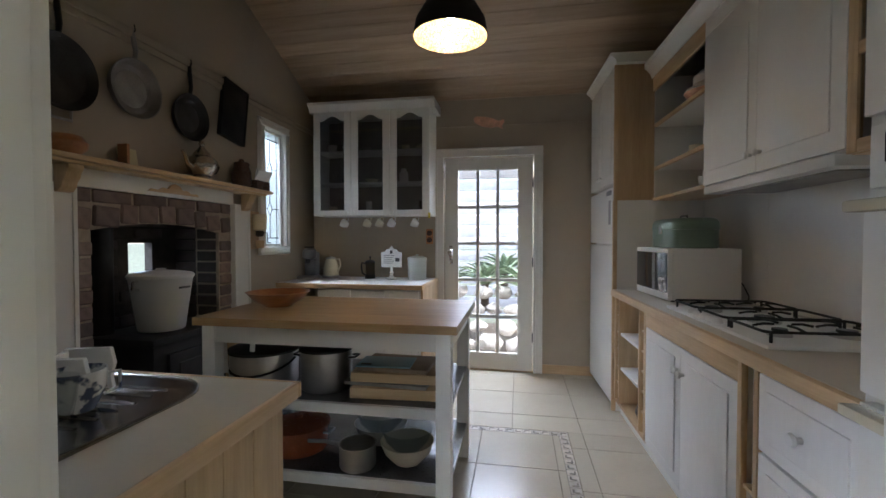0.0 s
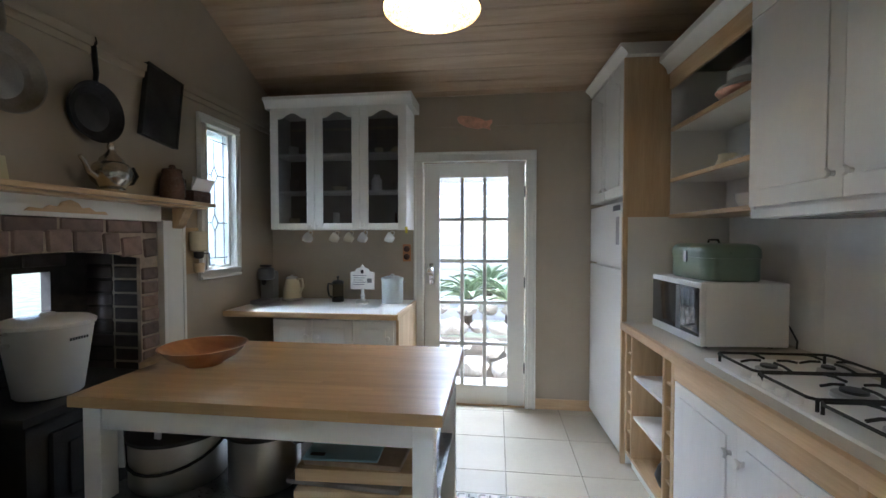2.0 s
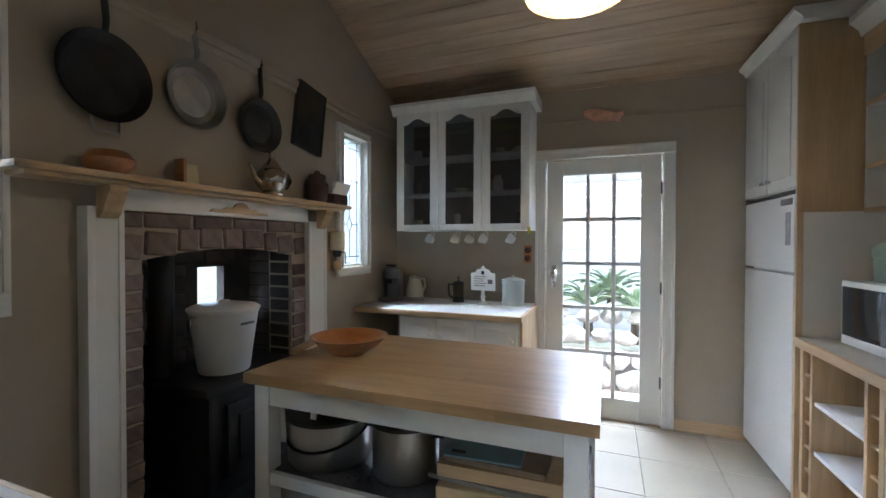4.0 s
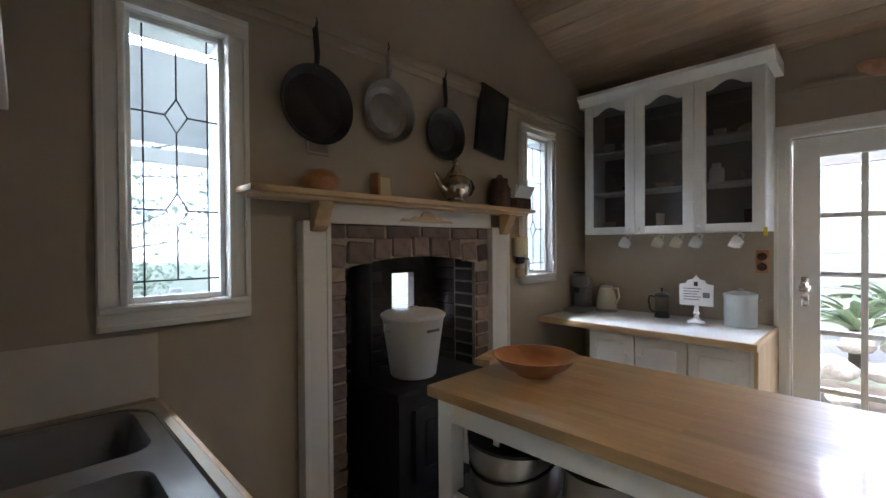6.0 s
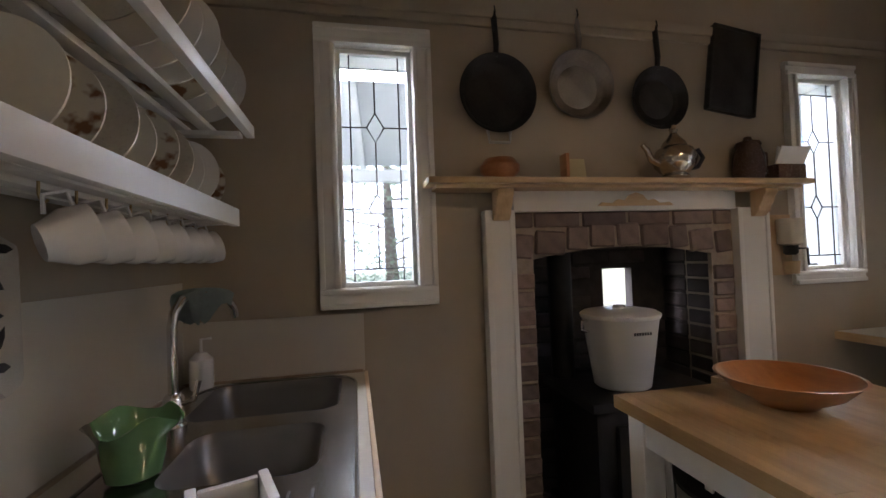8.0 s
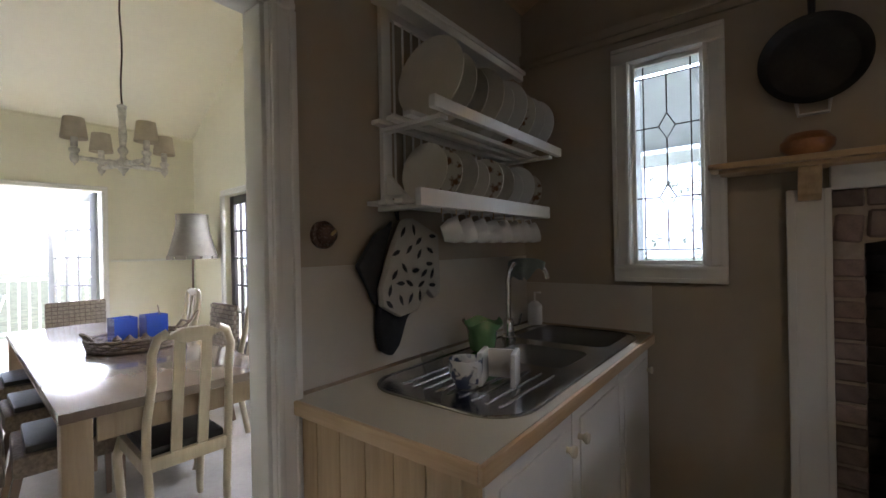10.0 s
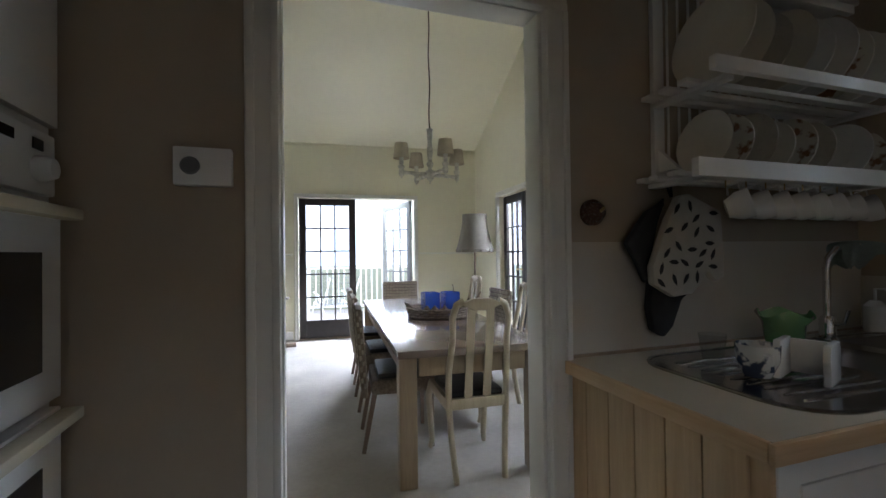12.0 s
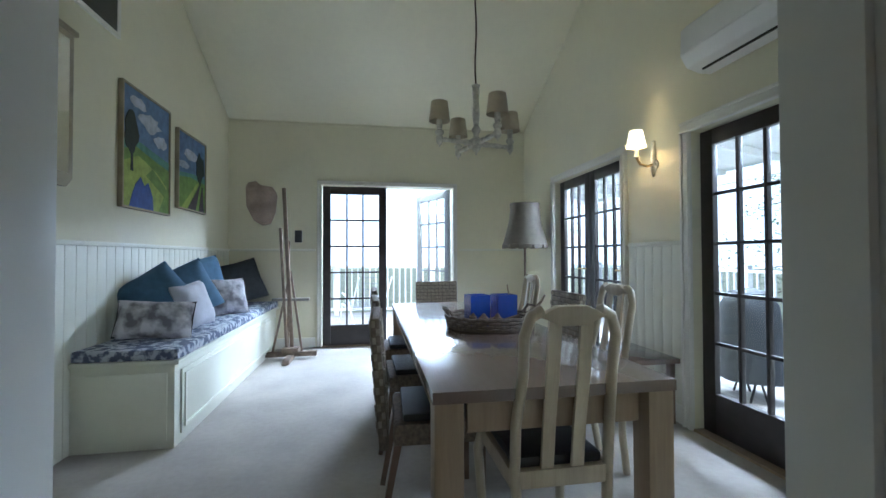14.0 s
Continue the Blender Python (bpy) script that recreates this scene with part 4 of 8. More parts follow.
part("handle", tube([(-0.084, 0, 0.09), (-0.16, -0.01, 0.105), (-0.24, -0.02, 0.105)], 0.009), STEEL, sp)
for k, (x, y, r, z) in enumerate(((-0.27, 2.2, 0.13, 0.206), (-0.27, 2.2, 0.125, 0.265), (-0.46, 2.38, 0.14, 0.206), (-0.46, 2.38, 0.13, 0.262))):
    mt = CREAM_CHINA if k == 0 else CHINA if k == 2 else pane_glass("bowl_glass", (0.86, 0.9, 0.92), 0.05)
    single("mixing_bowl", lathe([(0, 0), (r * 0.5, 0), (r * 0.85, 0.05), (r, 0.10), (r - 0.005, 0.10), (r * 0.82, 0.054), (r * 0.48, 0.006), (0, 0.006)], 36), mt, "cream pottery mixing bowl" if k == 0 else "white mixing bowl under a glass one" if k == 2 else "clear glass mixing bowl nested in another", "bowl", pose(x, y, z))
ml = thing("tea_towel", "white cloth strap hanging from the island frame", "towel", pose(-1.105, 2.085, 0.0))
part("cloth", (lambda b: (B(b, -0.012, 0.012, -0.003, 0.003, 0.62, 0.85, 0, pose(0, 0, 0, 0, -4, 0)), B(b, 0.01, 0.034, -0.007, -0.001, 0.66, 0.845, 0, pose(0, 0, 0, 0, 6, 0)))[0])(bmesh.new()), CHINA, ml)

# ---- kitchen: glazed wall cabinet ----
gc = thing("wall_cabinet", "white wall cabinet with three arched glass doors", "cabinet")
GX0, GX1, GY, GZ0, GZ1 = -1.665, -0.54, 4.022, 1.490, 2.462
part("side_panel", box(GX0, GX0 + 0.018, GY + 0.02, KN, GZ0, GZ1), WHITE, gc), part("side_panel", box(GX1 - 0.018, GX1, GY + 0.02, KN, GZ0, GZ1), WHITE, gc)
part("bottom_panel", box(GX0 + 0.018, GX1 - 0.018, GY + 0.02, KN, GZ0, GZ0 + 0.018), WHITE, gc), part("top_panel", box(GX0 + 0.018, GX1 - 0.018, GY + 0.02, KN, GZ1 - 0.018, GZ1), WHITE, gc)
# shade inside the cabinet is put into the back panel's darker colour
part("back_panel", box(GX0 + 0.018, GX1 - 0.018, KN - 0.012, KN - 0.002, GZ0 + 0.018, GZ1 - 0.018), material("shaded_cabinet_back", (0.30, 0.28, 0.25), 0.6), gc)
for z in (1.79, 2.09):
    part("inner_shelf", box(GX0 + 0.019, GX1 - 0.019, GY + 0.04, KN - 0.013, z, z + 0.014), WHITE, gc)
prof = [(0, 0), (-0.012, 0), (-0.02, 0.025), (-0.04, 0.05), (-0.055, 0.06), (-0.055, 0.085), (0.3, 0.085), (0.3, 0)]
bm = prism([(GY + 0.015 + u, GZ1 + v) for u, v in prof], GX0 - 0.04, GX1 + 0.045, "x")
part("cornice", bm, WHITE, gc)
dw = (GX1 - GX0) / 3
for k in range(3):
    x0 = GX0 + k * dw + 0.0015
    x1 = GX0 + (k + 1) * dw - 0.0015
    g0, g1 = x0 + 0.066, x1 - 0.066
    dr = part("cabinet_door", box(x0, g0, GY, GY + 0.019, GZ0, GZ1, 0.003), WHITE, gc)
    part("stile", box(g1, x1, GY, GY + 0.019, GZ0, GZ1, 0.003), WHITE, dr)
    part("bottom_rail", box(g0, g1, GY, GY + 0.019, GZ0, GZ0 + 0.05, 0.003), WHITE, dr)
    top = [(g0, GZ1), (g0, GZ1 - 0.085)] + [(g0 + (g1 - g0) * j / 12, GZ1 - 0.085 + 0.045 * math.sin(math.pi * min(1, max(0, (j / 12 - 0.12) / 0.76))) ** 1.2) for j in range(1, 12)] + [(g1, GZ1 - 0.085), (g1, GZ1)]
    part("arched_rail", prism(top, GY, GY + 0.019, "y"), WHITE, dr)
    part("pane", box(g0, g1, GY + 0.008, GY + 0.011, GZ0 + 0.05, GZ1 - 0.03), CAB_GLASS, dr, "glass with a grey tint that dims the interior", shadow=False)
    part("knob", lathe([(0.008, 0), (0.007, 0.01), (0.014, 0.02), (0.01, 0.028), (0, 0.03)], 16, m=pose((x0 + 0.03 if k else x1 - 0.03), GY, GZ0 + 0.03, 90)), WHITE, dr)
part("yellow_tag", box(GX1 - 0.012, GX1 + 0.008, GY - 0.002, GY, GZ0 - 0.03, GZ0 + 0.02, 0.001), material("yellow_tag", (0.6, 0.5, 0.03), 0.5), gc, "small yellow tag on a string")
crng = random.Random(11)
GREENISH = material("dark_green_glaze", (0.05, 0.10, 0.09), 0.2, var=0.2)


def cup(m, mat=CHINA, r=0.04, h=0.06, label="white china cup", group=""):
    ob = thing("cup", label, "cup", m, group)
    part("body", lathe([(0, 0), (r * 0.6, 0), (r * 0.65, 0.006), (r * 0.95, h * 0.5), (r, h), (r - 0.003, h), (r * 0.9, h * 0.5), (r * 0.55, 0.008), (0, 0.006)], 24), mat, ob)
    part("handle", tube([(r * 0.95, 0, h * 0.8), (r + 0.022, 0, h * 0.8), (r + 0.022, 0, h * 0.35), (r * 0.85, 0, h * 0.25)], 0.004, 6), mat, ob)
    return ob


for z in (GZ0 + 0.019, 1.805, 2.105):
    for k in range(6):
        x = GX0 + 0.12 + k * 0.185 + crng.uniform(-0.03, 0.03)
        kind = crng.choice(("bowl", "glass", "jar", "cup"))
        r, h = crng.uniform(0.035, 0.06), crng.uniform(0.06, 0.14)
        mt = crng.choice((CHINA, CREAM_CHINA, BROWN_CHINA, PEWTER, GREENISH))
        prof = {"bowl": [(0, 0), (r * 0.6, 0), (r * 1.3, h * 0.5), (r * 1.25, h * 0.5), (0, 0.01)], "glass": [(0, 0), (r * 0.7, 0), (r * 0.8, h), (r * 0.75, h), (r * 0.6, 0.01), (0, 0.01)], "jar": [(0, 0), (r, 0), (r, h * 0.7), (r * 0.6, h * 0.85), (r * 0.6, h), (0, h)], "cup": [(0, 0), (r * 0.6, 0), (r, h * 0.5), (r, h * 0.6), (r * 0.94, h * 0.6), (0, 0.01)]}[kind]
        single(kind if kind != "glass" else "tumbler", lathe(prof, 20), mt, {"bowl": "small crockery bowl behind the cabinet glass", "glass": "tall tumbler behind the cabinet glass", "jar": "squat storage jar behind the cabinet glass", "cup": "plain cup behind the cabinet glass"}[kind], "crockery", pose(x, 4.2, z))
for x, mt in ((-1.40, CHINA), (-1.165, CREAM_CHINA), (-1.04, CREAM_CHINA), (-0.92, CHINA), (-0.69, CHINA)):
    cup(pose(x, 4.2, 1.405, 0, -62, 0), mt, 0.042, 0.062, "small white cup hanging under the wall cabinet", "cups under the cabinet")
    part("cup_hook", tube([(x - 0.01, 4.2, 1.491), (x - 0.01, 4.2, 1.474), (x + 0.012, 4.2, 1.465), (x + 0.02, 4.2, 1.475)], 0.002, 5), BRASS, gc)

# ---- kitchen: north bench ----
NB0, NB1, NBY, NBZ = KW, -0.52, 3.632, 0.888
nb = thing("base_cabinet", "cream base cabinet with panelled doors and pine end", "cabinet")
part("carcass", box(-1.45, NB1 - 0.02, NBY + 0.04, KN, 0.09, NBZ - 0.035), WHITE, nb)
part("end_panel", box(NB1 - 0.02, NB1, NBY + 0.03, KN, 0.0, NBZ - 0.035, 0.002), PINE_Z, nb, "pale pine end panel")
part("plinth", box(-1.45, NB1 - 0.02, NBY + 0.09, KN, 0, 0.09), WHITE, nb)


def panel_door(name, parent, x0, x1, z0, z1, y, mat, knob=None, arch_top=False, t=0.02, kmat=None):
    """A framed door, its front at y facing down the y axis."""
    d = part(name, box(x0, x1, y, y + t, z0, z1, 0.003), mat, parent)
    f = 0.055
    a0, a1, b0, b1 = x0 + f, x1 - f, z0 + f, z1 - f
    if arch_top:
        top = [(a0 + (a1 - a0) * j / 14, b1 - 0.05 + 0.05 * math.sin(math.pi * min(1, max(0, (j / 14 - 0.1) / 0.8))) ** 1.3) for j in range(15)]
        poly = [(a0, b0)] + top + [(a1, b0)]
        part("raised_panel", prism([((u - (a0 + a1) / 2) * 0.96 + (a0 + a1) / 2, (v - (b0 + b1) / 2) * 0.96 + (b0 + b1) / 2) for u, v in poly][::-1], y - 0.006, y + 0.001, "y", bev=0.004), mat, d)
        return d
    part("raised_panel", box(a0, a1, y - 0.007, y + 0.001, b0, b1, 0.006), mat, d)
    if knob:
        part("knob", lathe([(0.01, 0), (0.008, 0.012), (0.018, 0.024), (0.016, 0.032), (0, 0.036)], 20, m=pose(knob[0], y, knob[1], 90)), kmat or mat, d)
    return d


for k in range(3):
    x0 = -1.45 + k * 0.2985
    panel_door("cabinet_door", nb, x0 + 0.003, x0 + 0.2955, 0.1, NBZ - 0.05, NBY + 0.02, WHITE, (x0 + (0.26 if k % 2 == 0 else 0.04), 0.72))
wt = thing("worktop", "cream laminate worktop with a pine edge under the wall cabinet", "worktop")
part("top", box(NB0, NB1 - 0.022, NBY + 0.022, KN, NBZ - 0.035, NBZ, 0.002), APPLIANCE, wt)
part("front_edge", box(NB0, NB1, NBY, NBY + 0.022, NBZ - 0.04, NBZ + 0.001, 0.006), PINE_X, wt, "rounded pine edge")
part("end_edge", box(NB1 - 0.022, NB1, NBY + 0.0225, KN, NBZ - 0.04, NBZ + 0.001, 0.006), PINE_Y, wt, "rounded pine edge")
cm = thing("coffee_machine", "grey upright capsule coffee machine", "coffee machine", pose(-1.735, 4.09, NBZ))
GREYP = material("grey_plastic", (0.15, 0.15, 0.155), 0.35, var=0.1)
part("base", box(-0.07, 0.07, -0.15, 0.08, 0, 0.03, 0.01), STEEL, cm)
part("column", box(-0.06, 0.06, -0.02, 0.08, 0.03, 0.26, 0.02), GREYP, cm)
part("head", lathe([(0, 0.19), (0.05, 0.19), (0.065, 0.2), (0.07, 0.24), (0.06, 0.28), (0.03, 0.295), (0, 0.297)], 28, at=(0, -0.02, 0)), GREYP, cm)
part("spout", lathe([(0.012, 0.15), (0.02, 0.16), (0.02, 0.19)], 16, at=(0, -0.06, 0)), BLACK, cm)
part("lever", box(-0.04, 0.04, -0.05, 0.0, 0.297, 0.312, 0.006), BLACK, cm)
kt = thing("kettle", "cream cordless kettle with a steel band", "kettle", pose(-1.59, 4.23, NBZ))
part("body", lathe([(0.075, 0.02), (0.08, 0.03), (0.072, 0.1), (0.055, 0.17), (0.05, 0.185)], 32), CREAM_CHINA, kt)
part("base", lathe([(0, 0), (0.085, 0), (0.085, 0.018), (0.076, 0.022), (0, 0.022)], 32), STEEL, kt)
part("lid", lathe([(0.052, 0.185), (0.045, 0.2), (0.015, 0.205), (0.012, 0.215), (0, 0.217)], 24), STEEL, kt)
part("handle", tube([(0.05, -0.01, 0.18), (0.1, -0.02, 0.185), (0.11, -0.02, 0.12), (0.075, -0.01, 0.06)], 0.009), CREAM_CHINA, kt)
fp = thing("french_press", "glass coffee plunger with a black handle", "coffee plunger", pose(-1.168, 4.2, NBZ))
part("glass", lathe([(0.045, 0.02), (0.045, 0.15), (0.048, 0.155), (0.043, 0.152), (0.043, 0.022)], 28), pane_glass("press_glass", (0.8, 0.8, 0.78), 0.03), fp, shadow=False)
part("frame", lathe([(0, 0), (0.05, 0), (0.05, 0.035), (0.047, 0.035), (0.047, 0.01), (0, 0.01)], 28), BLACK, fp)
part("lid", lathe([(0.05, 0.15), (0.05, 0.165), (0.03, 0.178), (0.006, 0.18), (0.006, 0.2), (0.014, 0.21), (0, 0.218)], 28), BLACK, fp)
part("handle", tube([(-0.046, 0, 0.145), (-0.085, 0, 0.15), (-0.09, 0, 0.11), (-0.08, 0, 0.05), (-0.048, 0, 0.03)], 0.008), BLACK, fp)
sg = thing("sign_stand", "white sign board with printed card on a turned foot", "sign", pose(-0.928, 4.12, NBZ))
part("foot", lathe([(0, 0), (0.05, 0), (0.052, 0.012), (0.02, 0.03), (0.014, 0.05), (0.022, 0.065), (0.013, 0.08), (0.013, 0.12), (0, 0.12)], 28), CHINA, sg)
bd = part("board", prism([(-0.1, 0.115), (0.1, 0.115), (0.1, 0.255), (0.06, 0.262), (0.05, 0.285), (0.02, 0.29), (0.0, 0.32), (-0.02, 0.29), (-0.05, 0.285), (-0.06, 0.262), (-0.1, 0.255)], -0.008, 0.008, "y", bev=0.003), CHINA, sg)
bm = bmesh.new()
for k in range(5):
    B(bm, -0.075, 0.03 - 0.012 * (k % 3), -0.0095, -0.0082, 0.225 - 0.018 * k, 0.230 - 0.018 * k)
part("printed_lines", bm, GREYP, bd, "grey unreadable print")
part("printed_picture", box(0.04, 0.08, -0.0095, -0.0082, 0.17, 0.205), GREYP, bd, "small grey printed picture")
part("clip", box(-0.012, 0.012, -0.014, -0.008, 0.245, 0.275, 0.003), BLACK, sg)
cn = thing("canister", "pale grey-green enamel canister with lid", "canister", pose(-0.696, 4.19, NBZ))
PALEG = material("pale_duck_egg_enamel", (0.50, 0.55, 0.52), 0.35, var=0.05)
part("body", lathe([(0, 0), (0.085, 0), (0.088, 0.006), (0.09, 0.19), (0.088, 0.2)], 36), PALEG, cn)
part("lid", lathe([(0.093, 0.19), (0.093, 0.205), (0.05, 0.22), (0.015, 0.222), (0.015, 0.235), (0, 0.24)], 36), PALEG, cn)
part("handle", tube([(0.088, 0, 0.16), (0.105, -0.02, 0.17), (0.12, -0.05, 0.185)], 0.003), STEEL, cn)
sw = thing("light_switch", "brown wooden plate with two round black switches", "switch", pose(-0.605, KN, 1.295))
part("plate", box(-0.036, 0.036, -0.014, 0, -0.075, 0.075, 0.006), BOWL_WOOD, sw)
for z in (-0.033, 0.033):
    part("switch_dome", lathe([(0.026, 0), (0.026, 0.012), (0.018, 0.022), (0.008, 0.026), (0, 0.026)], 24, m=pose(0, -0.014, z, 90)), BROWN_CHINA, sw)
fs = thing("copper_fish", "small beaten copper fish mould above the door", "ornament", pose(-0.03, KN - 0.018, 2.372, 0, 8, 0))
prof = [(-0.15, 0.03), (-0.12, 0.05), (-0.04, 0.055), (0.05, 0.045), (0.09, 0.028), (0.14, 0.05), (0.15, 0.02), (0.13, -0.01), (0.145, -0.045), (0.09, -0.028), (0.03, -0.045), (-0.06, -0.04), (-0.13, -0.012)]
part("fish", prism(prof, -0.03, 0.0, "y", bev=0.012), COPPER, fs)

# ---- kitchen: fridge end ----
SKEW = pose(0.935, 3.56, 0, 0, 0, 2.6) @ pose(-0.935, -3.56, 0)
fr = thing("fridge", "white two-door fridge with the freezer on top", "fridge", SKEW)
part("cabinet", box(0.985, 1.54, 3.565, 4.29, 0.04, 1.655, 0.01), APPLIANCE, fr)
fd = part("freezer_door", box(0.935, 0.98, 3.562, 4.293, 1.236, 1.655, 0.014), APPLIANCE, fr)
part("energy_label", box(0.9335, 0.9352, 3.60, 3.66, 1.38, 1.56), material("energy_label", (0.35, 0.34, 0.34), 0.5, var=0.3, scale=60), fd, "grey printed label")
part("grip", box(0.932, 0.9352, 3.58, 3.72, 1.60, 1.635, 0.001), GREYP, fd)
part("fridge_door", box(0.935, 0.98, 3.562, 4.293, 0.05, 1.222, 0.014), APPLIANCE, fr)
for y in (3.6, 4.25):
    part("foot", box(1.0, 1.05, y - 0.02, y + 0.02, 0, 0.045), BLACK, fr)
oc = thing("overhead_cabinet", "white overhead cabinet above the fridge with a pine side", "cabinet", SKEW)
part("carcass", box(0.965, KE - 0.05, 3.575, KN - 0.04, 1.685, 2.545), WHITE, oc)
part("side_panel", box(0.945, KE - 0.25, 3.556, 3.574, 1.553, 2.545, 0.002), PINE_Z, oc, "knotty pine side panel")
XM = pose(0.945, KN - 0.012, 0, 0, 0, -90)
for k in range(2):
    d = panel_door("cabinet_door", oc, k * 0.385 + 0.004, k * 0.385 + 0.381, 1.69, 2.525, 0, WHITE, None, True)
    d.matrix_basis = XM
    part("knob", lathe([(0.009, 0), (0.008, 0.012), (0.016, 0.022), (0.012, 0.03), (0, 0.032)], 20, m=pose(k * 0.385 + (0.34 if k == 0 else 0.045), 0, 1.76, 90)), WHITE, d)
prof = [(0, 0), (-0.01, 0), (-0.018, 0.02), (-0.04, 0.042), (-0.052, 0.05), (-0.052, 0.07), (0.4, 0.07), (0.4, 0)]
part("cornice", prism([(0.955 + u, 2.545 + v) for u, v in prof], 3.505, KN, "y"), WHITE, oc, "white moulded cornice")
part("side_cornice", prism([(3.56 + u, 2.545 + v) for u, v in prof[:6]] + [(3.59, 2.613), (3.59, 2.545)], 1.006, 1.25, "x"), WHITE, oc)
post = thing("end_panel", "white panel with a slim pine post between fridge and bench", "panel")
part("panel", box(0.965, KE, 3.535, 3.553, 0, 1.553), WHITE, post)
part("post", box(0.935, 0.965, 3.525, 3.553, 0, 1.553, 0.003), PINE_Z, post, "slim pine post")

# ---- kitchen: east bench run (x into the wall, y to the north) ----
L = 2.18
eb = thing("bench_cabinet", "pine-framed bench with limewashed doors, drawers and open cubbies", "cabinet", RUN)
part("cubby_back", box(0.30, 0.31, -0.67, -0.02, 0.12, 0.855), WHITE, eb)
part("plinth", box(0.07, 0.6, -L, -0.01, 0, 0.10), WHITE, eb)
part("bottom_board", box(0.025, 0.6, -0.687, -0.02, 0.10, 0.12), PINE_Y, eb)
for y, w in ((-0.035, 0.03), (-0.135, 0.022), (-0.575, 0.022), (-0.672, 0.03)):
    part("upright", box(0.02, 0.30, y - w / 2, y + w / 2, 0.12, 0.85, 0.002), PINE_Z, eb)
for z in (0.36, 0.60):
    part("cubby_shelf", box(0.03, 0.30, -0.563, -0.147, z, z + 0.018, 0.002), LIMED, eb)
for z in (0.24, 0.36, 0.48, 0.60, 0.72):
    part("slot_shelf", box(0.03, 0.30, -0.123, -0.051, z, z + 0.012, 0.002), PINE_Y, eb)
    part("slot_shelf", box(0.03, 0.30, -0.656, -0.587, z, z + 0.012, 0.002), PINE_Y, eb)
part("carcass", box(0.04, 0.6, -1.645, -0.69, 0.10, 0.855), WHITE, eb)
part("top_rail", box(0.02, 0.04, -1.645, -0.688, 0.775, 0.855, 0.002), PINE_Y, eb, "knotty pine rail")
part("frame_stile", box(0.02, 0.042, -1.67, -1.645, 0.10, 0.855, 0.002), PINE_Z, eb)
YM = pose(0.022, 0, 0, 0, 0, -90)
for k in range(2):
    d = panel_door("cabinet_door", eb, 0.691 + k * 0.477, 0.691 + k * 0.477 + 0.4755, 0.11, 0.77, 0, LIMED, (0.691 + (0.44 if k == 0 else 0.52), 0.66), kmat=LIMED)
    d.matrix_basis = YM
part("tray_slot_back", box(0.32, 0.33, -1.74, -1.67, 0.1, 0.855), WHITE, eb)
part("slot_stile", box(0.02, 0.30, -1.762, -1.74, 0.10, 0.855, 0.002), PINE_Z, eb)
part("slot_shelf", box(0.03, 0.3, -1.74, -1.67, 0.42, 0.435, 0.002), PINE_Y, eb)
part("drawer_carcass", box(0.045, 0.6, -L, -1.763, 0.10, 0.855), WHITE, eb)
for z0, z1 in ((0.11, 0.345), (0.355, 0.59), (0.60, 0.845)):
    d = part("drawer", box(0.022, 0.042, -L + 0.004, -1.766, z0, z1, 0.004), LIMED, eb)
    part("raised_panel", box(0.015, 0.023, -L + 0.05, -1.81, z0 + 0.045, z1 - 0.045, 0.006), LIMED, d)
    part("knob", lathe([(0.01, 0), (0.008, 0.012), (0.02, 0.024), (0.017, 0.034), (0, 0.038)], 20, m=pose(0.016, (-L - 1.766) / 2, (z0 + z1) / 2, 0, -90, 0)), LIMED, d)
ew = thing("worktop", "pale laminate worktop with a thick pine front edge", "worktop", RUN)
part("top", box(0.03, 0.64, -L, 0.02, 0.862, 0.902, 0.002), SPLASH, ew)
part("front_edge", box(0.0, 0.0295, -L, 0.02, 0.856, 0.903, 0.008), PINE_Y, ew, "rounded pine edge")
PSPL = material("pale_splash_tile", (0.74, 0.71, 0.65), 0.3, var=0.04, scale=3)
sb = thing("splashback_east", "pale smooth splashback panels behind the hob", "splashback", RUN, kind="structure")
for k in range(3):
    part("panel", box(0.634, 0.642, -L + k * 0.733 + 0.001, -L + (k + 1) * 0.733 - 0.001, 0.903, 1.56), PSPL, sb)
for z, r in ((0.378, 0.05), (0.618, 0.05)):
    single("woven_basket", lathe([(0, 0), (r, 0), (r * 1.02, 0.1), (r * 1.08, 0.105), (r * 0.95, 0.1), (r * 0.9, 0.01), (0, 0.01)], 16), CHINA, "small white ribbed basket in a cubby", "basket", RUN @ pose(0.14, -0.52, z))
single("dark_jug", lathe([(0, 0), (0.05, 0), (0.07, 0.05), (0.055, 0.1), (0.03, 0.13), (0.035, 0.15), (0.0, 0.145)], 24), BLACK, "dark blue-black jug in the low cubby", "jug", RUN @ pose(0.12, -0.42, 0.12))
single("dish_cloth", box(-0.02, 0.02, -0.05, 0.05, 0, 0.16, 0.015), CHINA, "folded white cloth in the low cubby", "cloth", RUN @ pose(0.14, -0.53, 0.12))

mw = thing("microwave", "white microwave oven with a dark glass front", "microwave", pose(1.063, 3.375, 0.903, 0, 0, 4))
part("case", box(0.025, 0.40, -0.51, 0, 0.012, 0.312, 0.008), APPLIANCE, mw)
fm = part("front", box(0, 0.026, -0.51, 0, 0.012, 0.312, 0.006), APPLIANCE, mw)
part("door_glass", box(-0.003, 0.002, -0.50, -0.012, 0.055, 0.285, 0.002), DARK_GLASS, fm, "dark glass door")
part("control_strip", box(-0.0045, -0.0028, -0.33, -0.285, 0.06, 0.28), GREYP, fm)
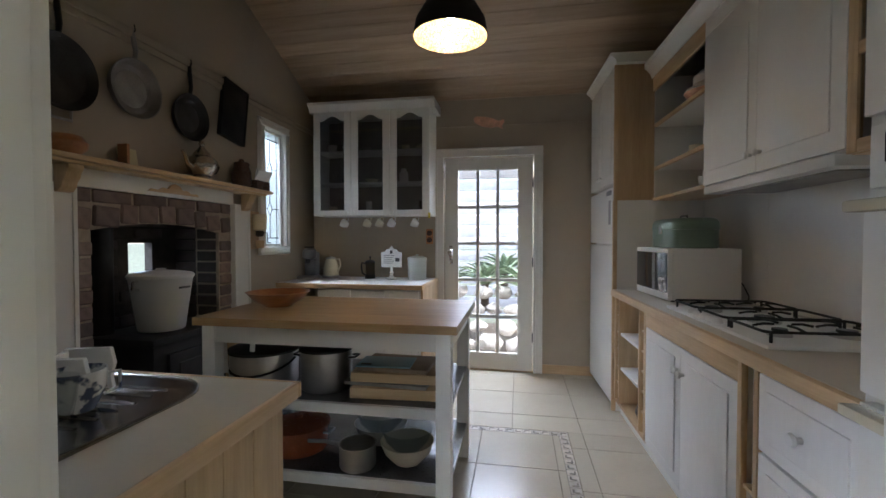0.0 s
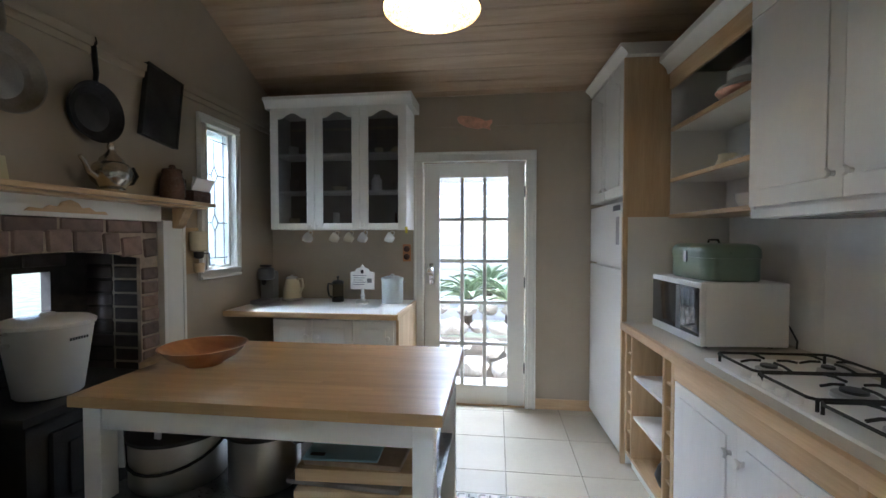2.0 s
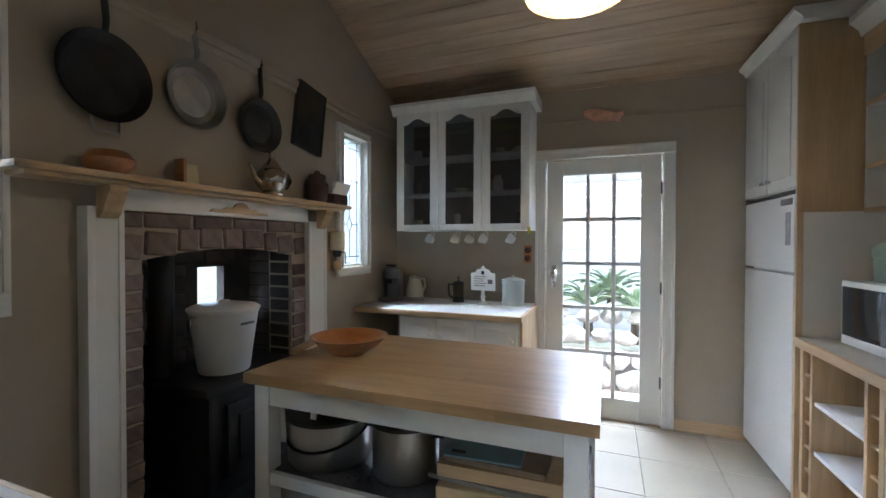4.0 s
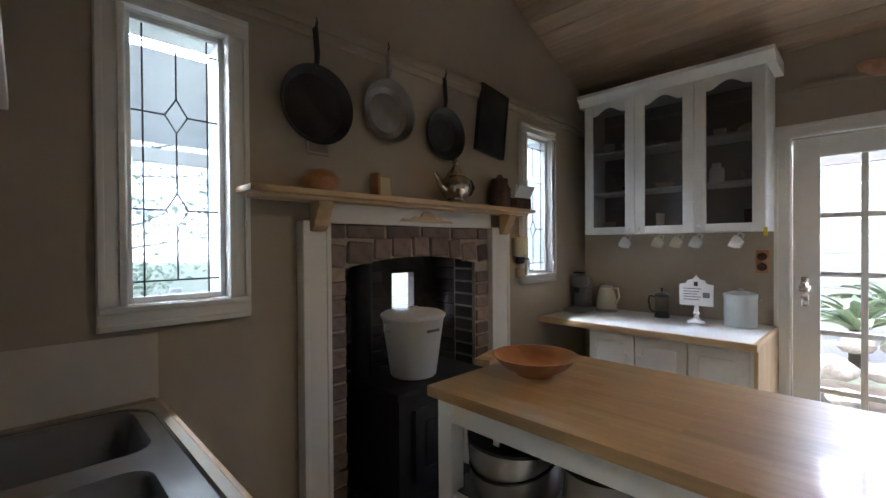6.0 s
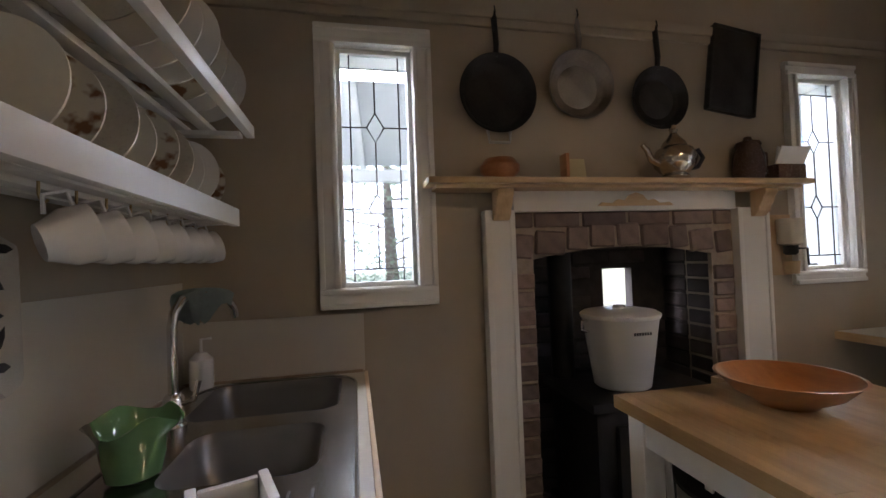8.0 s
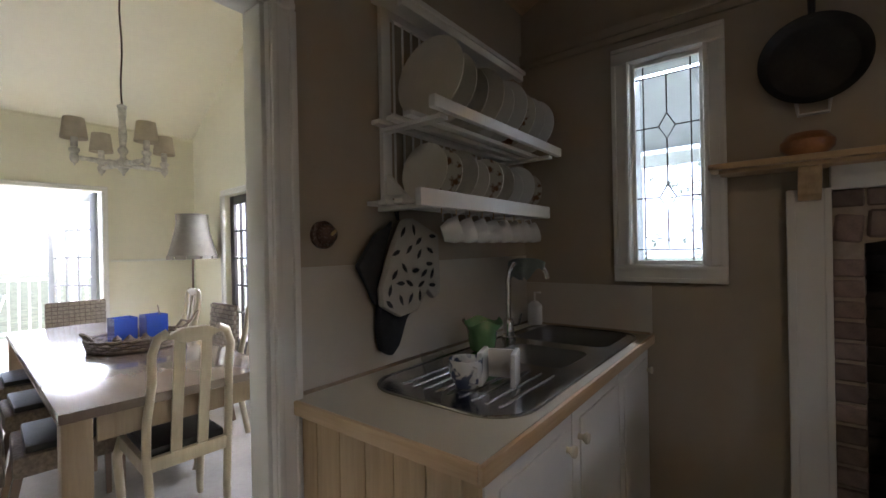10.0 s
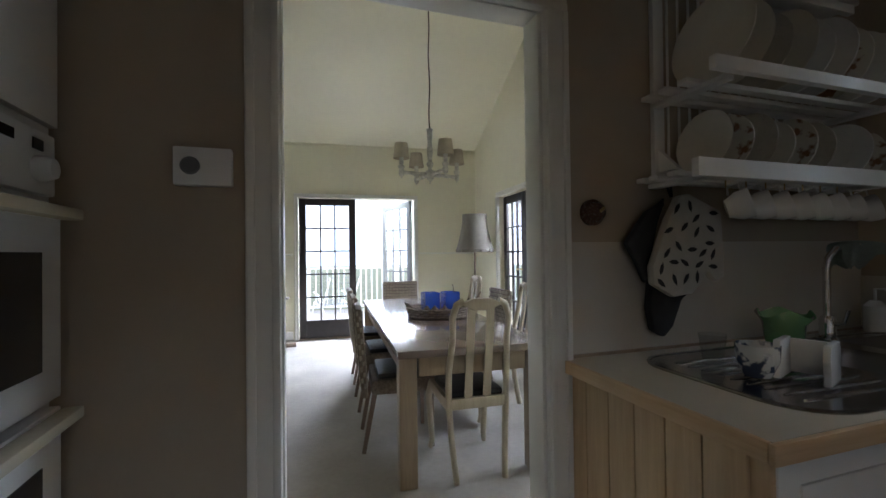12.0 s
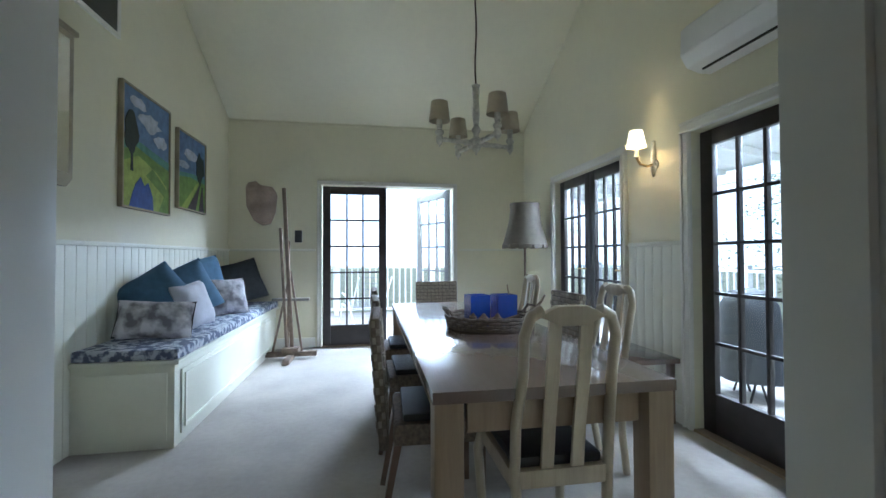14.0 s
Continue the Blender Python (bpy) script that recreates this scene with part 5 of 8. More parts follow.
for x, y in ((0.05, -0.46), (0.05, -0.05), (0.35, -0.46), (0.35, -0.05)):
    part("foot", lathe([(0, 0), (0.012, 0), (0.012, 0.013)], 12, at=(x, y, 0)), BLACK, mw)
part("power_cable", tube([(0.40, -0.45, 0.15), (0.43, -0.47, 0.1), (0.45, -0.49, 0.04), (0.44, -0.5, 0.005)], 0.004), BLACK, mw)
GREEN = material("sage_green_tin", (0.17, 0.235, 0.17), 0.3, var=0.1, scale=5, bump=0.05)
bb = thing("bread_bin", "sage green tin bread bin with rounded ends", "bread bin", pose(1.27, 3.12, 1.216, 0, 0, 94))
n = 28


def oval(u):
    a = 2 * math.pi * u / n
    c, s = math.cos(a), math.sin(a)
    return 0.215 * math.copysign(abs(c) ** 0.45, c), 0.135 * math.copysign(abs(s) ** 0.45, s)


def oval_stack(levels):
    bm = bmesh.new()
    rings = [[bm.verts.new((oval(k)[0] * s, oval(k)[1] * s, z)) for k in range(n)] for z, s in levels]
    for a, b in zip(rings, rings[1:]):
        for k in range(n):
            bm.faces.new((a[k], a[(k + 1) % n], b[(k + 1) % n], b[k]))
    bm.faces.new(rings[0][::-1]), bm.faces.new(rings[-1])
    return bm


part("body", oval_stack([(0, 0.96), (0.008, 1.0), (0.11, 1.0)]), GREEN, bb)
part("lid", oval_stack([(0.111, 1.03), (0.13, 1.03), (0.155, 1.01), (0.172, 0.94), (0.18, 0.8), (0.182, 0.3)]), GREEN, bb)
part("top_handle", tube([(-0.05, 0, 0.182), (-0.04, 0, 0.198), (0.04, 0, 0.198), (0.05, 0, 0.182)], 0.005), IRON, bb)
part("clasp", box(-0.015, 0.015, 0.137, 0.146, 0.085, 0.14, 0.003), STEEL, bb, "steel clasp")

# hob
hob = thing("gas_hob", "white enamel five-burner gas hob with black trivets", "hob", RUN @ pose(0.315, -1.265, 0.903))
part("hob_plate", box(-0.235, 0.235, -0.44, 0.44, 0, 0.014, 0.006), APPLIANCE, hob)
for x, y, r in ((-0.09, 0.26, 0.045), (0.12, 0.26, 0.035), (0.0, 0.0, 0.06), (-0.1, -0.27, 0.04), (0.12, -0.27, 0.05)):
    b = part("burner", lathe([(0, 0.014), (r, 0.014), (r * 0.95, 0.026), (r * 0.6, 0.028), (r * 0.55, 0.036), (0, 0.037)], 24, at=(x, y, 0)), STEEL, hob, "steel burner with black cap")
    part("burner_cap", lathe([(r * 0.62, 0.032), (r * 0.6, 0.041), (0, 0.043)], 24, at=(x, y, 0)), BLACK, b)
for y in (0.26, 0.0, -0.27):
    bm = bmesh.new()
    hw = 0.125
    tube([(-0.2, y - hw, 0.05), (0.2, y - hw, 0.05), (0.215, y - hw + 0.02, 0.05), (0.215, y + hw - 0.02, 0.05), (0.2, y + hw, 0.05), (-0.2, y + hw, 0.05), (-0.215, y + hw - 0.02, 0.05), (-0.215, y - hw + 0.02, 0.05)], 0.0055, 6, bm, True)
    for xx in ((-0.09, 0.12) if y else (0.0,)):
        for ax, ay in ((1, 0), (-1, 0), (0, 1), (0, -1)):
            p0 = Vector((xx + ax * 0.03, y + ay * 0.03, 0.056))
            p1 = Vector((xx + ax * (0.1 if ax else 0), y + ay * hw, 0.05))
            tube([p0, (p0 + p1) / 2 + Vector((0, 0, 0.004)), p1], 0.005, 6, bm)
    for sx in (-0.2, 0.2):
        for sy in (-hw, hw):
            tube([(sx, y + sy, 0.05), (sx, y + sy, 0.013)], 0.0055, 6, bm)
    part("trivet", bm, IRON, hob, "black wire trivet")
for k in range(5):
    part("knob", lathe([(0.02, 0.014), (0.02, 0.02), (0.016, 0.034), (0, 0.036)], 20, at=(-0.205, 0.2 - k * 0.062, 0)), APPLIANCE, hob)

# wall units above the bench
UZ0, UZ1 = 1.545, 2.45
up = thing("wall_unit", "white wall units with an open pine shelf bay and arched doors", "cabinet", RUN)
part("top_board", box(0.29, 0.64, -L, 0.045, UZ1 - 0.02, UZ1), WHITE, up)
part("bottom_board", box(0.29, 0.64, -0.765, 0.045, UZ0, UZ0 + 0.022, 0.002), PINE_Y, up, "pine bottom board")
part("back_board", box(0.62, 0.632, -0.765, 0.045, UZ0, UZ1 - 0.02), WHITE, up)
part("bay_divider", box(0.29, 0.62, -0.782, -0.766, UZ0, UZ1 - 0.02), WHITE, up)
part("bay_end", box(0.30, 0.62, 0.028, 0.044, UZ0 + 0.022, UZ1 - 0.02), WHITE, up)
part("bay_rail", box(0.282, 0.30, -0.765, 0.03, UZ1 - 0.12, UZ1 - 0.02, 0.002), PINE_Y, up, "pine rail")
for z in (1.765, 2.075):
    sh = part("shelf", box(0.312, 0.62, -0.765, 0.028, z, z + 0.02), WHITE, up)
    part("shelf_edge", box(0.292, 0.3115, -0.765, 0.028, z - 0.001, z + 0.021, 0.002), PINE_Y, sh, "pine edge")
part("carcass", box(0.30, 0.632, -1.725, -0.783, UZ0, UZ1 - 0.02), WHITE, up)
UM = pose(0.28, 0, 0, 0, 0, -90)
for k in range(2):
    d = panel_door("cabinet_door", up, 0.77 + k * 0.478, 0.77 + k * 0.478 + 0.4768, UZ0 + 0.01, UZ1 - 0.11, 0, WHITE, None, True)
    d.matrix_basis = UM
    part("knob", lathe([(0.009, 0), (0.008, 0.012), (0.017, 0.022), (0.012, 0.03), (0, 0.032)], 20, m=pose(0.77 + (0.44 if k == 0 else 0.51), 0, UZ0 + 0.09, 90)), WHITE, d)
part("fascia", box(0.282, 0.30, -L, -0.766, UZ1 - 0.105, UZ1 - 0.021, 0.002), WHITE, up)
# glazed pine end bay
part("glazed_bay_back", box(0.61, 0.632, -L, -1.726, UZ0, UZ1 - 0.02), WHITE, up)
part("glazed_bay_floor", box(0.30, 0.61, -L, -1.726, UZ0 - 0.012, UZ0 + 0.02, 0.002), PINE_Y, up)
part("glazed_bay_shelf", box(0.31, 0.61, -L, -1.728, 1.83, 1.845), WHITE, up)
gb = part("glazed_door", box(0.28, 0.30, -1.768, -1.73, UZ0 - 0.01, UZ1 - 0.11, 0.002), PINE_Z, up, "pine-framed glass door")
part("stile", box(0.28, 0.30, -L, -L + 0.04, UZ0 - 0.01, UZ1 - 0.11, 0.002), PINE_Z, gb)
for z in (UZ0 - 0.01, 1.83, UZ1 - 0.15):
    part("rail", box(0.281, 0.299, -L + 0.041, -1.769, z, z + 0.04, 0.002), PINE_Y, gb)
part("pane", box(0.288, 0.291, -L + 0.04, -1.768, UZ0 + 0.03, UZ1 - 0.14), CAB_GLASS, gb, shadow=False)
prof2 = [(0, 0), (-0.01, 0), (-0.018, 0.03), (-0.045, 0.06), (-0.058, 0.07), (-0.058, 0.105), (0.3, 0.105), (0.3, 0)]
part("cornice", prism([(0.285 + u, UZ1 - 0.02 + v) for u, v in prof2], -L, 0.045, "y"), WHITE, up, "white moulded cornice")
rh = thing("range_hood", "slim white slide-out range hood under the wall unit", "range hood", RUN)
part("tray", box(0.27, 0.60, -1.70, -0.80, 1.505, 1.543, 0.004), APPLIANCE, rh)
part("filter", box(0.33, 0.56, -1.62, -0.88, 1.500, 1.506), PEWTER, rh, "grey metal grease filter")
for nm, lab, prof, mt, y, z in (
    ("jar", "squat sandy pottery jar on the shelf", [(0, 0), (0.045, 0), (0.055, 0.03), (0.042, 0.065), (0.045, 0.08), (0, 0.08)], CREAM_CHINA, -0.33, 1.785),
    ("copper_bowl", "shallow copper bowl on the top shelf", [(0, 0), (0.06, 0), (0.13, 0.035), (0.14, 0.05), (0.135, 0.05), (0.06, 0.01), (0, 0.01)], COPPER, -0.5, 2.095),
    ("plate", "dinner plate stacked on the copper bowl", [(0, 0.052), (0.08, 0.052), (0.13, 0.065), (0.13, 0.068), (0.08, 0.058), (0, 0.058)], CHINA, -0.5, 2.095),
    ("tureen", "white and brown lidded tureen on the top shelf", [(0, 0.07), (0.05, 0.07), (0.09, 0.1), (0.09, 0.14), (0.06, 0.17), (0.015, 0.18), (0.015, 0.2), (0, 0.2)], CHINA, -0.5, 2.095)):
    single(nm, lathe(prof, 28), mt, lab, "crockery", RUN @ pose(0.43, y, z))
for y, z in ((-0.47, 1.785), (-0.56, 1.785), (-0.66, 1.785)):
    cup(RUN @ pose(0.42, y, z, 0, 0, 130), CHINA, 0.033, 0.045, "small patterned cup on the middle shelf", "cups on the shelf")
cup(RUN @ pose(0.40, -0.55, 1.567, 0, 0, 60), CHINA, 0.05, 0.07, "white and blue mug on the bottom shelf")
cup(RUN @ pose(0.42, -0.69, 1.567, 0, 0, 100), CREAM_CHINA, 0.04, 0.07, "cream mug on the bottom shelf")
single("storage_jar", lathe([(0, 0), (0.06, 0), (0.06, 0.16), (0.05, 0.18), (0, 0.18)], 24), CHINA, "white storage jar behind the pine glass door", "jar", RUN @ pose(0.45, -1.95, UZ0 + 0.02))

# oven tower
ot = thing("oven_tower", "white built-in double oven tower with dark windows", "oven", pose(0.915, 3.50, 0, 0, 0, 1.4) @ pose(-0.034, 0, 0))
TY0, TY1 = -2.86, -2.192
part("housing", box(0.065, 0.64, TY0, TY1, 0, 2.47), WHITE, ot)
part("upper_door", box(0.045, 0.064, TY0 + 0.006, TY1 - 0.006, 1.53, 2.46, 0.004), WHITE, ot)
cp = part("control_panel", box(0.04, 0.064, TY0 + 0.03, TY1 - 0.03, 1.375, 1.505, 0.005), APPLIANCE, ot)
part("display", box(0.0375, 0.041, TY1 - 0.16, TY1 - 0.07, 1.425, 1.485), DARK_GLASS, cp, "black clock display")
part("display", box(0.0375, 0.041, TY0 + 0.18, TY0 + 0.25, 1.465, 1.485), DARK_GLASS, cp)
bm = bmesh.new()
for k in range(4):
    B(bm, 0.0375, 0.041, TY1 - 0.155 + 0.022 * k, TY1 - 0.14 + 0.022 * k, 1.393, 1.405)
part("maker_letters", bm, BLACK, cp, "small black lettering")
for y in (TY0 + 0.1, TY0 + 0.32):
    kn = part("knob", lathe([(0.026, 0), (0.026, 0.012), (0.02, 0.03), (0, 0.032)], 24, m=pose(0.04, y, 1.425, 0, -90, 0)), APPLIANCE, cp)
    part("indicator", box(0.0375, 0.041, y - 0.018, y + 0.018, 1.463, 1.485), BLACK, cp)
for z0, z1 in ((0.945, 1.355), (0.42, 0.925)):
    d = part("oven_door", box(0.03, 0.064, TY0 + 0.03, TY1 - 0.03, z0, z1, 0.006), APPLIANCE, ot)
    part("window", box(0.0275, 0.031, TY0 + 0.11, TY1 - 0.11, z0 + 0.07, z1 - 0.1, 0.001), DARK_GLASS, d, "dark oven window")
    part("handle", box(-0.012, 0.03, TY0 + 0.03, TY1 - 0.03, z1 - 0.03, z1 - 0.005, 0.007), CREAM_CHINA, d, "full-width cream handle")
part("lower_drawer", box(0.045, 0.064, TY0 + 0.006, TY1 - 0.006, 0.1, 0.405, 0.004), WHITE, ot)

# ---- kitchen: sink side ----


def slab(x0, x1, y0, y1, z0, z1, holes):
    bm = bmesh.new()
    ca = sorted({x0, x1, *[h[0] for h in holes], *[h[1] for h in holes]})
    cb = sorted({y0, y1, *[h[2] for h in holes], *[h[3] for h in holes]})
    for p, q in zip(ca, ca[1:]):
        for r, s in zip(cb, cb[1:]):
            if not any(h[0] <= (p + q) / 2 <= h[1] and h[2] <= (r + s) / 2 <= h[3] for h in holes):
                B(bm, p, q, r, s, z0, z1)
    return weld(bm)


SX1, SY1, SZ = -0.312, 1.272, 0.895
sc = thing("sink_cabinet", "white sink cabinet with a boarded pine end", "cabinet")
part("carcass", slab(KW, SX1 - 0.05, KS, SY1 - 0.05, 0.1, SZ - 0.036, [(-1.79, -0.99, 0.66, 1.20)]), WHITE, sc)
part("plinth", box(KW, SX1 - 0.06, KS, SY1 - 0.1, 0, 0.1), WHITE, sc)
end = part("end_panel", box(SX1 - 0.05, SX1 - 0.036, KS, SY1 - 0.035, 0, SZ - 0.037), PINE_Z, sc, "pine board end panel")
for k in range(6):
    y0 = KS + 0.002 + k * 0.1
    part("board", box(SX1 - 0.036, SX1 - 0.026, y0, y0 + 0.097, 0.0, SZ - 0.037, 0.003), PINE_Z, end)
DM = pose(0, SY1 - 0.03, 0, 0, 0, 180)
for k in range(3):
    x0 = -SX1 + 0.05 + k * 0.487
    d = panel_door("cabinet_door", sc, x0, x0 + 0.48, 0.11, SZ - 0.045, 0, WHITE, (x0 + (0.43 if k != 1 else 0.05), 0.74), kmat=CREAM_CHINA)
    d.matrix_basis = DM
sw_ = thing("worktop", "cream laminate sink worktop with a varnished pine edge", "worktop")
HOLE = [(-1.78, -1.0, 0.72, 1.19)]
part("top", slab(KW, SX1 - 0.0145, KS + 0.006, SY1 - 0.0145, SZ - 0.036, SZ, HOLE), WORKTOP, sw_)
part("front_edge", box(KW, SX1, SY1 - 0.014, SY1, SZ - 0.04, SZ + 0.001, 0.005), PINE_X, sw_, "varnished pine edge")
part("end_edge", box(SX1 - 0.014, SX1, KS + 0.03, SY1 - 0.0145, SZ - 0.04, SZ + 0.001, 0.005), PINE_Y, sw_, "varnished pine edge")
part("back_bead", box(KW + 0.007, -0.36, KS + 0.006, KS + 0.014, SZ, SZ + 0.01), TABLE_LEG, sw_, "dark timber bead")
part("side_bead", box(KW + 0.006, KW + 0.014, KS + 0.014, SY1 - 0.02, SZ, SZ + 0.01), TABLE_LEG, sw_)
sk = thing("kitchen_sink", "stainless steel sink with two bowls and a ribbed drainer", "sink")


def rounded(x0, x1, y0, y1, r, n=6):
    pts = []
    for cx, cy, a in ((x1 - r, y1 - r, 0), (x0 + r, y1 - r, 90), (x0 + r, y0 + r, 180), (x1 - r, y0 + r, 270)):
        for k in range(n + 1):
            t = radians(a + 90 * k / n)
            pts.append((cx + r * math.cos(t), cy + r * math.sin(t)))
    return pts


SINK_STEEL = material("worn_sink_steel", (0.36, 0.345, 0.325), 0.2, 1.0, var=0.14, scale=9, bump=0.04, bscale=200)
# one pressed steel sheet with two bowl openings, and its rolled rim
OUT = rounded(-1.79, -0.515, 0.69, 1.225, 0.13)
BOWLS = [(-1.765, -1.405, 0.74, 1.175, 0.17), (-1.31, -1.02, 0.82, 1.145, 0.13)]
bm = bmesh.new()
edges = []
for ring in [OUT] + [rounded(*b[:4], 0.06) for b in BOWLS]:
    vs = [bm.verts.new((x, y, SZ + 0.004)) for x, y in ring]
    edges += [bm.edges.new((vs[k], vs[(k + 1) % len(vs)])) for k in range(len(vs))]
bmesh.ops.triangle_fill(bm, edges=edges, use_beauty=True, use_dissolve=False)
part("sheet", bm, SINK_STEEL, sk)
part("rolled_rim", tube([(x, y, SZ + 0.003) for x, y in OUT], 0.0055, 8, closed=True), SINK_STEEL, sk)
# the bowls' shade and dark reflections are put into a darker steel
BOWL_STEEL = material("shaded_bowl_steel", (0.22, 0.21, 0.20), 0.36, 0.7, var=0.06, scale=3)


def basin(x0, x1, y0, y1, d):
    bm = bmesh.new()
    levels = [(0.0, 0.0042, 0.06), (0.006, -0.004, 0.058), (0.01, -0.02, 0.056), (0.018, -d + 0.03, 0.06), (0.045, -d, 0.05)]
    rings = [[bm.verts.new((x, y, SZ + z)) for x, y in rounded(x0 + i, x1 - i, y0 + i, y1 - i, r)] for i, z, r in levels]
    for a, b in zip(rings, rings[1:]):
        for k in range(len(a)):
            bm.faces.new((a[k], b[k], b[(k + 1) % len(a)], a[(k + 1) % len(a)]))
    bm.faces.new(rings[-1])
    return bm


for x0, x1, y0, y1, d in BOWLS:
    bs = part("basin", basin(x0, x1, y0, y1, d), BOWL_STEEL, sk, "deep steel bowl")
    part("waste", lathe([(0, 0), (0.03, 0), (0.035, 0.003), (0.04, 0.002)], 20, at=((x0 + x1) / 2, (y0 + y1) / 2, SZ - d + 0.001)), CHROME, bs)
for k in range(9):
    y = 0.79 + 0.044 * k
    part("drainer_rib", tube([(-0.95, y, SZ + 0.001), (-0.93, y, SZ + 0.0035), (-0.63, y, SZ + 0.0035), (-0.60, y, SZ + 0.001)], 0.006, 6), SINK_STEEL, sk)
tap = thing("mixer_tap", "tall chrome gooseneck mixer tap", "tap", pose(-1.365, 0.745, SZ + 0.004) @ Matrix.Scale(1.13, 4))
pts = [(0, 0, 0.03), (0, 0, 0.24), (-0.006, 0.003, 0.275), (-0.025, 0.014, 0.305), (-0.06, 0.034, 0.318), (-0.105, 0.06, 0.314), (-0.145, 0.083, 0.295), (-0.166, 0.095, 0.265), (-0.171, 0.098, 0.24)]
part("spout", tube(pts, 0.011, 10), CHROME, tap)
part("body", lathe([(0.028, 0), (0.028, 0.01), (0.022, 0.015), (0.022, 0.075), (0.016, 0.085), (0, 0.085)], 24), CHROME, tap)
part("lever", tube([(0.0, 0.02, 0.06), (0.0, 0.045, 0.065), (-0.005, 0.055, 0.11)], 0.006), CHROME, tap)
CLOTH = material("pale_aqua_cloth", (0.30, 0.36, 0.33), 0.9, var=0.2, bump=0.4, bscale=200)
bm = bmesh.new()
rows_ = []
for k in range(15):
    u = k / 14
    sx, top = -0.022 - 0.118 * u, 0.327 - 0.06 * (u - 0.45) ** 2
    drop = 0.055 + 0.03 * math.sin(u * 5.0) + 0.012 * math.sin(u * 17)
    row = []
    for j in range(-6, 7):
        v = j / 6
        across = 0.021 * math.copysign(min(1, abs(v) * 2.2), v) + 0.012 * v * math.sin(u * 9 + v)
        row.append(bm.verts.new((sx, 0.078 * u + 0.006 + across, top - (0 if abs(v) < 0.35 else (abs(v) - 0.35) / 0.65 * drop) - 0.004 * v * v)))
    rows_.append(row)
for a, b in zip(rows_, rows_[1:]):
    for j in range(12):
        bm.faces.new((a[j], a[j + 1], b[j + 1], b[j]))
bmesh.ops.solidify(bm, geom=bm.faces[:], thickness=0.005)
single("dish_cloth", bm, CLOTH, "pale aqua dish cloth draped over the tap", "cloth", pose(-1.365, 0.745, SZ + 0.008) @ Matrix.Scale(1.13, 4))
sd = thing("soap_dispenser", "white soap pump bottle in the sink corner", "soap", pose(-1.765, 0.685, SZ + 0.006) @ Matrix.Scale(1.15, 4))
part("bottle", lathe([(0, 0), (0.032, 0), (0.034, 0.01), (0.034, 0.09), (0.02, 0.105), (0.014, 0.11), (0, 0.11)], 24), CHINA, sd)
part("pump", tube([(0, 0, 0.11), (0, 0, 0.15), (-0.0, 0.03, 0.152)], 0.005), CHINA, sd)
GREENG = material("jade_glass", (0.16, 0.34, 0.15), 0.12, var=0.1, coat=0.6)
bm = bmesh.new()
n, lv = 32, [(0.035, 0), (0.05, 0.01), (0.058, 0.05), (0.062, 0.085), (0.084, 0.125), (0.08, 0.125), (0.057, 0.085), (0.045, 0.012), (0.01, 0.01)]
rings = [[bm.verts.new((r * math.cos(2 * math.pi * k / n) * (1 + (0.12 * math.cos(4 * 2 * math.pi * k / n) if z > 0.09 else 0)), r * math.sin(2 * math.pi * k / n) * (1 + (0.12 * math.cos(4 * 2 * math.pi * k / n) if z > 0.09 else 0)), z - (0.012 * math.cos(8 * math.pi * k / n) if z > 0.09 else 0))) for k in range(n)] for r, z in lv]
for a, b in zip(rings, rings[1:]):
    for k in range(n):
        bm.faces.new((a[k], a[(k + 1) % n], b[(k + 1) % n], b[k]))
bm.faces.new(rings[-1])
single("frilled_bowl", bm, GREENG, "frilled jade green glass bowl at the drainer", "bowl", pose(-1.09, 0.775, SZ + 0.006))
CLEAR = pane_glass("drinking_glass", (0.93, 0.94, 0.94), 0.02)
tg = single("drinking_glass", lathe([(0, 0), (0.03, 0), (0.024, 0.02), (0.03, 0.05), (0.036, 0.1), (0.034, 0.1), (0.027, 0.05), (0.02, 0.026), (0, 0.02)], 24), CLEAR, "ribbed clear drinking glass on the drainer", "glass", pose(-0.615, 0.90, SZ + 0.0125))
BLUEWARE = two_tone("blue_transfer_ware", (0.72, 0.72, 0.70), (0.08, 0.10, 0.16), 22, 0.2, 0.5, 0.56, bump=0.0)
cup(pose(-0.67, 0.985, SZ + 0.0125, 0, 0, 60), BLUEWARE, 0.052, 0.085, "blue and white patterned mug on the drainer")
nh = thing("napkin_holder", "white wavy ceramic cutlery drainer block", "holder", pose(-0.755, 1.05, SZ + 0.0125, 0, 0, 20))
for y in (-0.05, 0.05):
    part("wavy_side", prism([(-0.055, 0), (0.055, 0), (0.05, 0.03), (0.058, 0.06), (0.05, 0.1), (-0.05, 0.1), (-0.058, 0.06), (-0.05, 0.03)], y - 0.008, y + 0.008, "y", bev=0.004), CHINA, nh)
part("back", box(-0.05, -0.036, -0.042, 0.042, 0.005, 0.095, 0.004), CHINA, nh)

# plate rack on the south wall
pr = thing("plate_rack", "white painted two-tier wooden plate rack on the wall", "plate rack")
RX0, RX1 = -1.60, -0.70
for x in (RX0, RX1 - 0.045):
    part("side_post", box(x, x + 0.045, KS, KS + 0.02, 1.47, 2.205, 0.003), WHITE, pr)
    part("end_bracket", prism([(KS + 0.02, 1.52), (KS + 0.10, 1.52), (KS + 0.02, 1.60)], x + 0.012, x + 0.03, "x"), WHITE, pr)
for z in (1.515, 1.80, 2.175):
    part("back_rail", box(RX0 + 0.046, RX1 - 0.046, KS + 0.002, KS + 0.02, z, z + 0.03, 0.003), WHITE, pr)
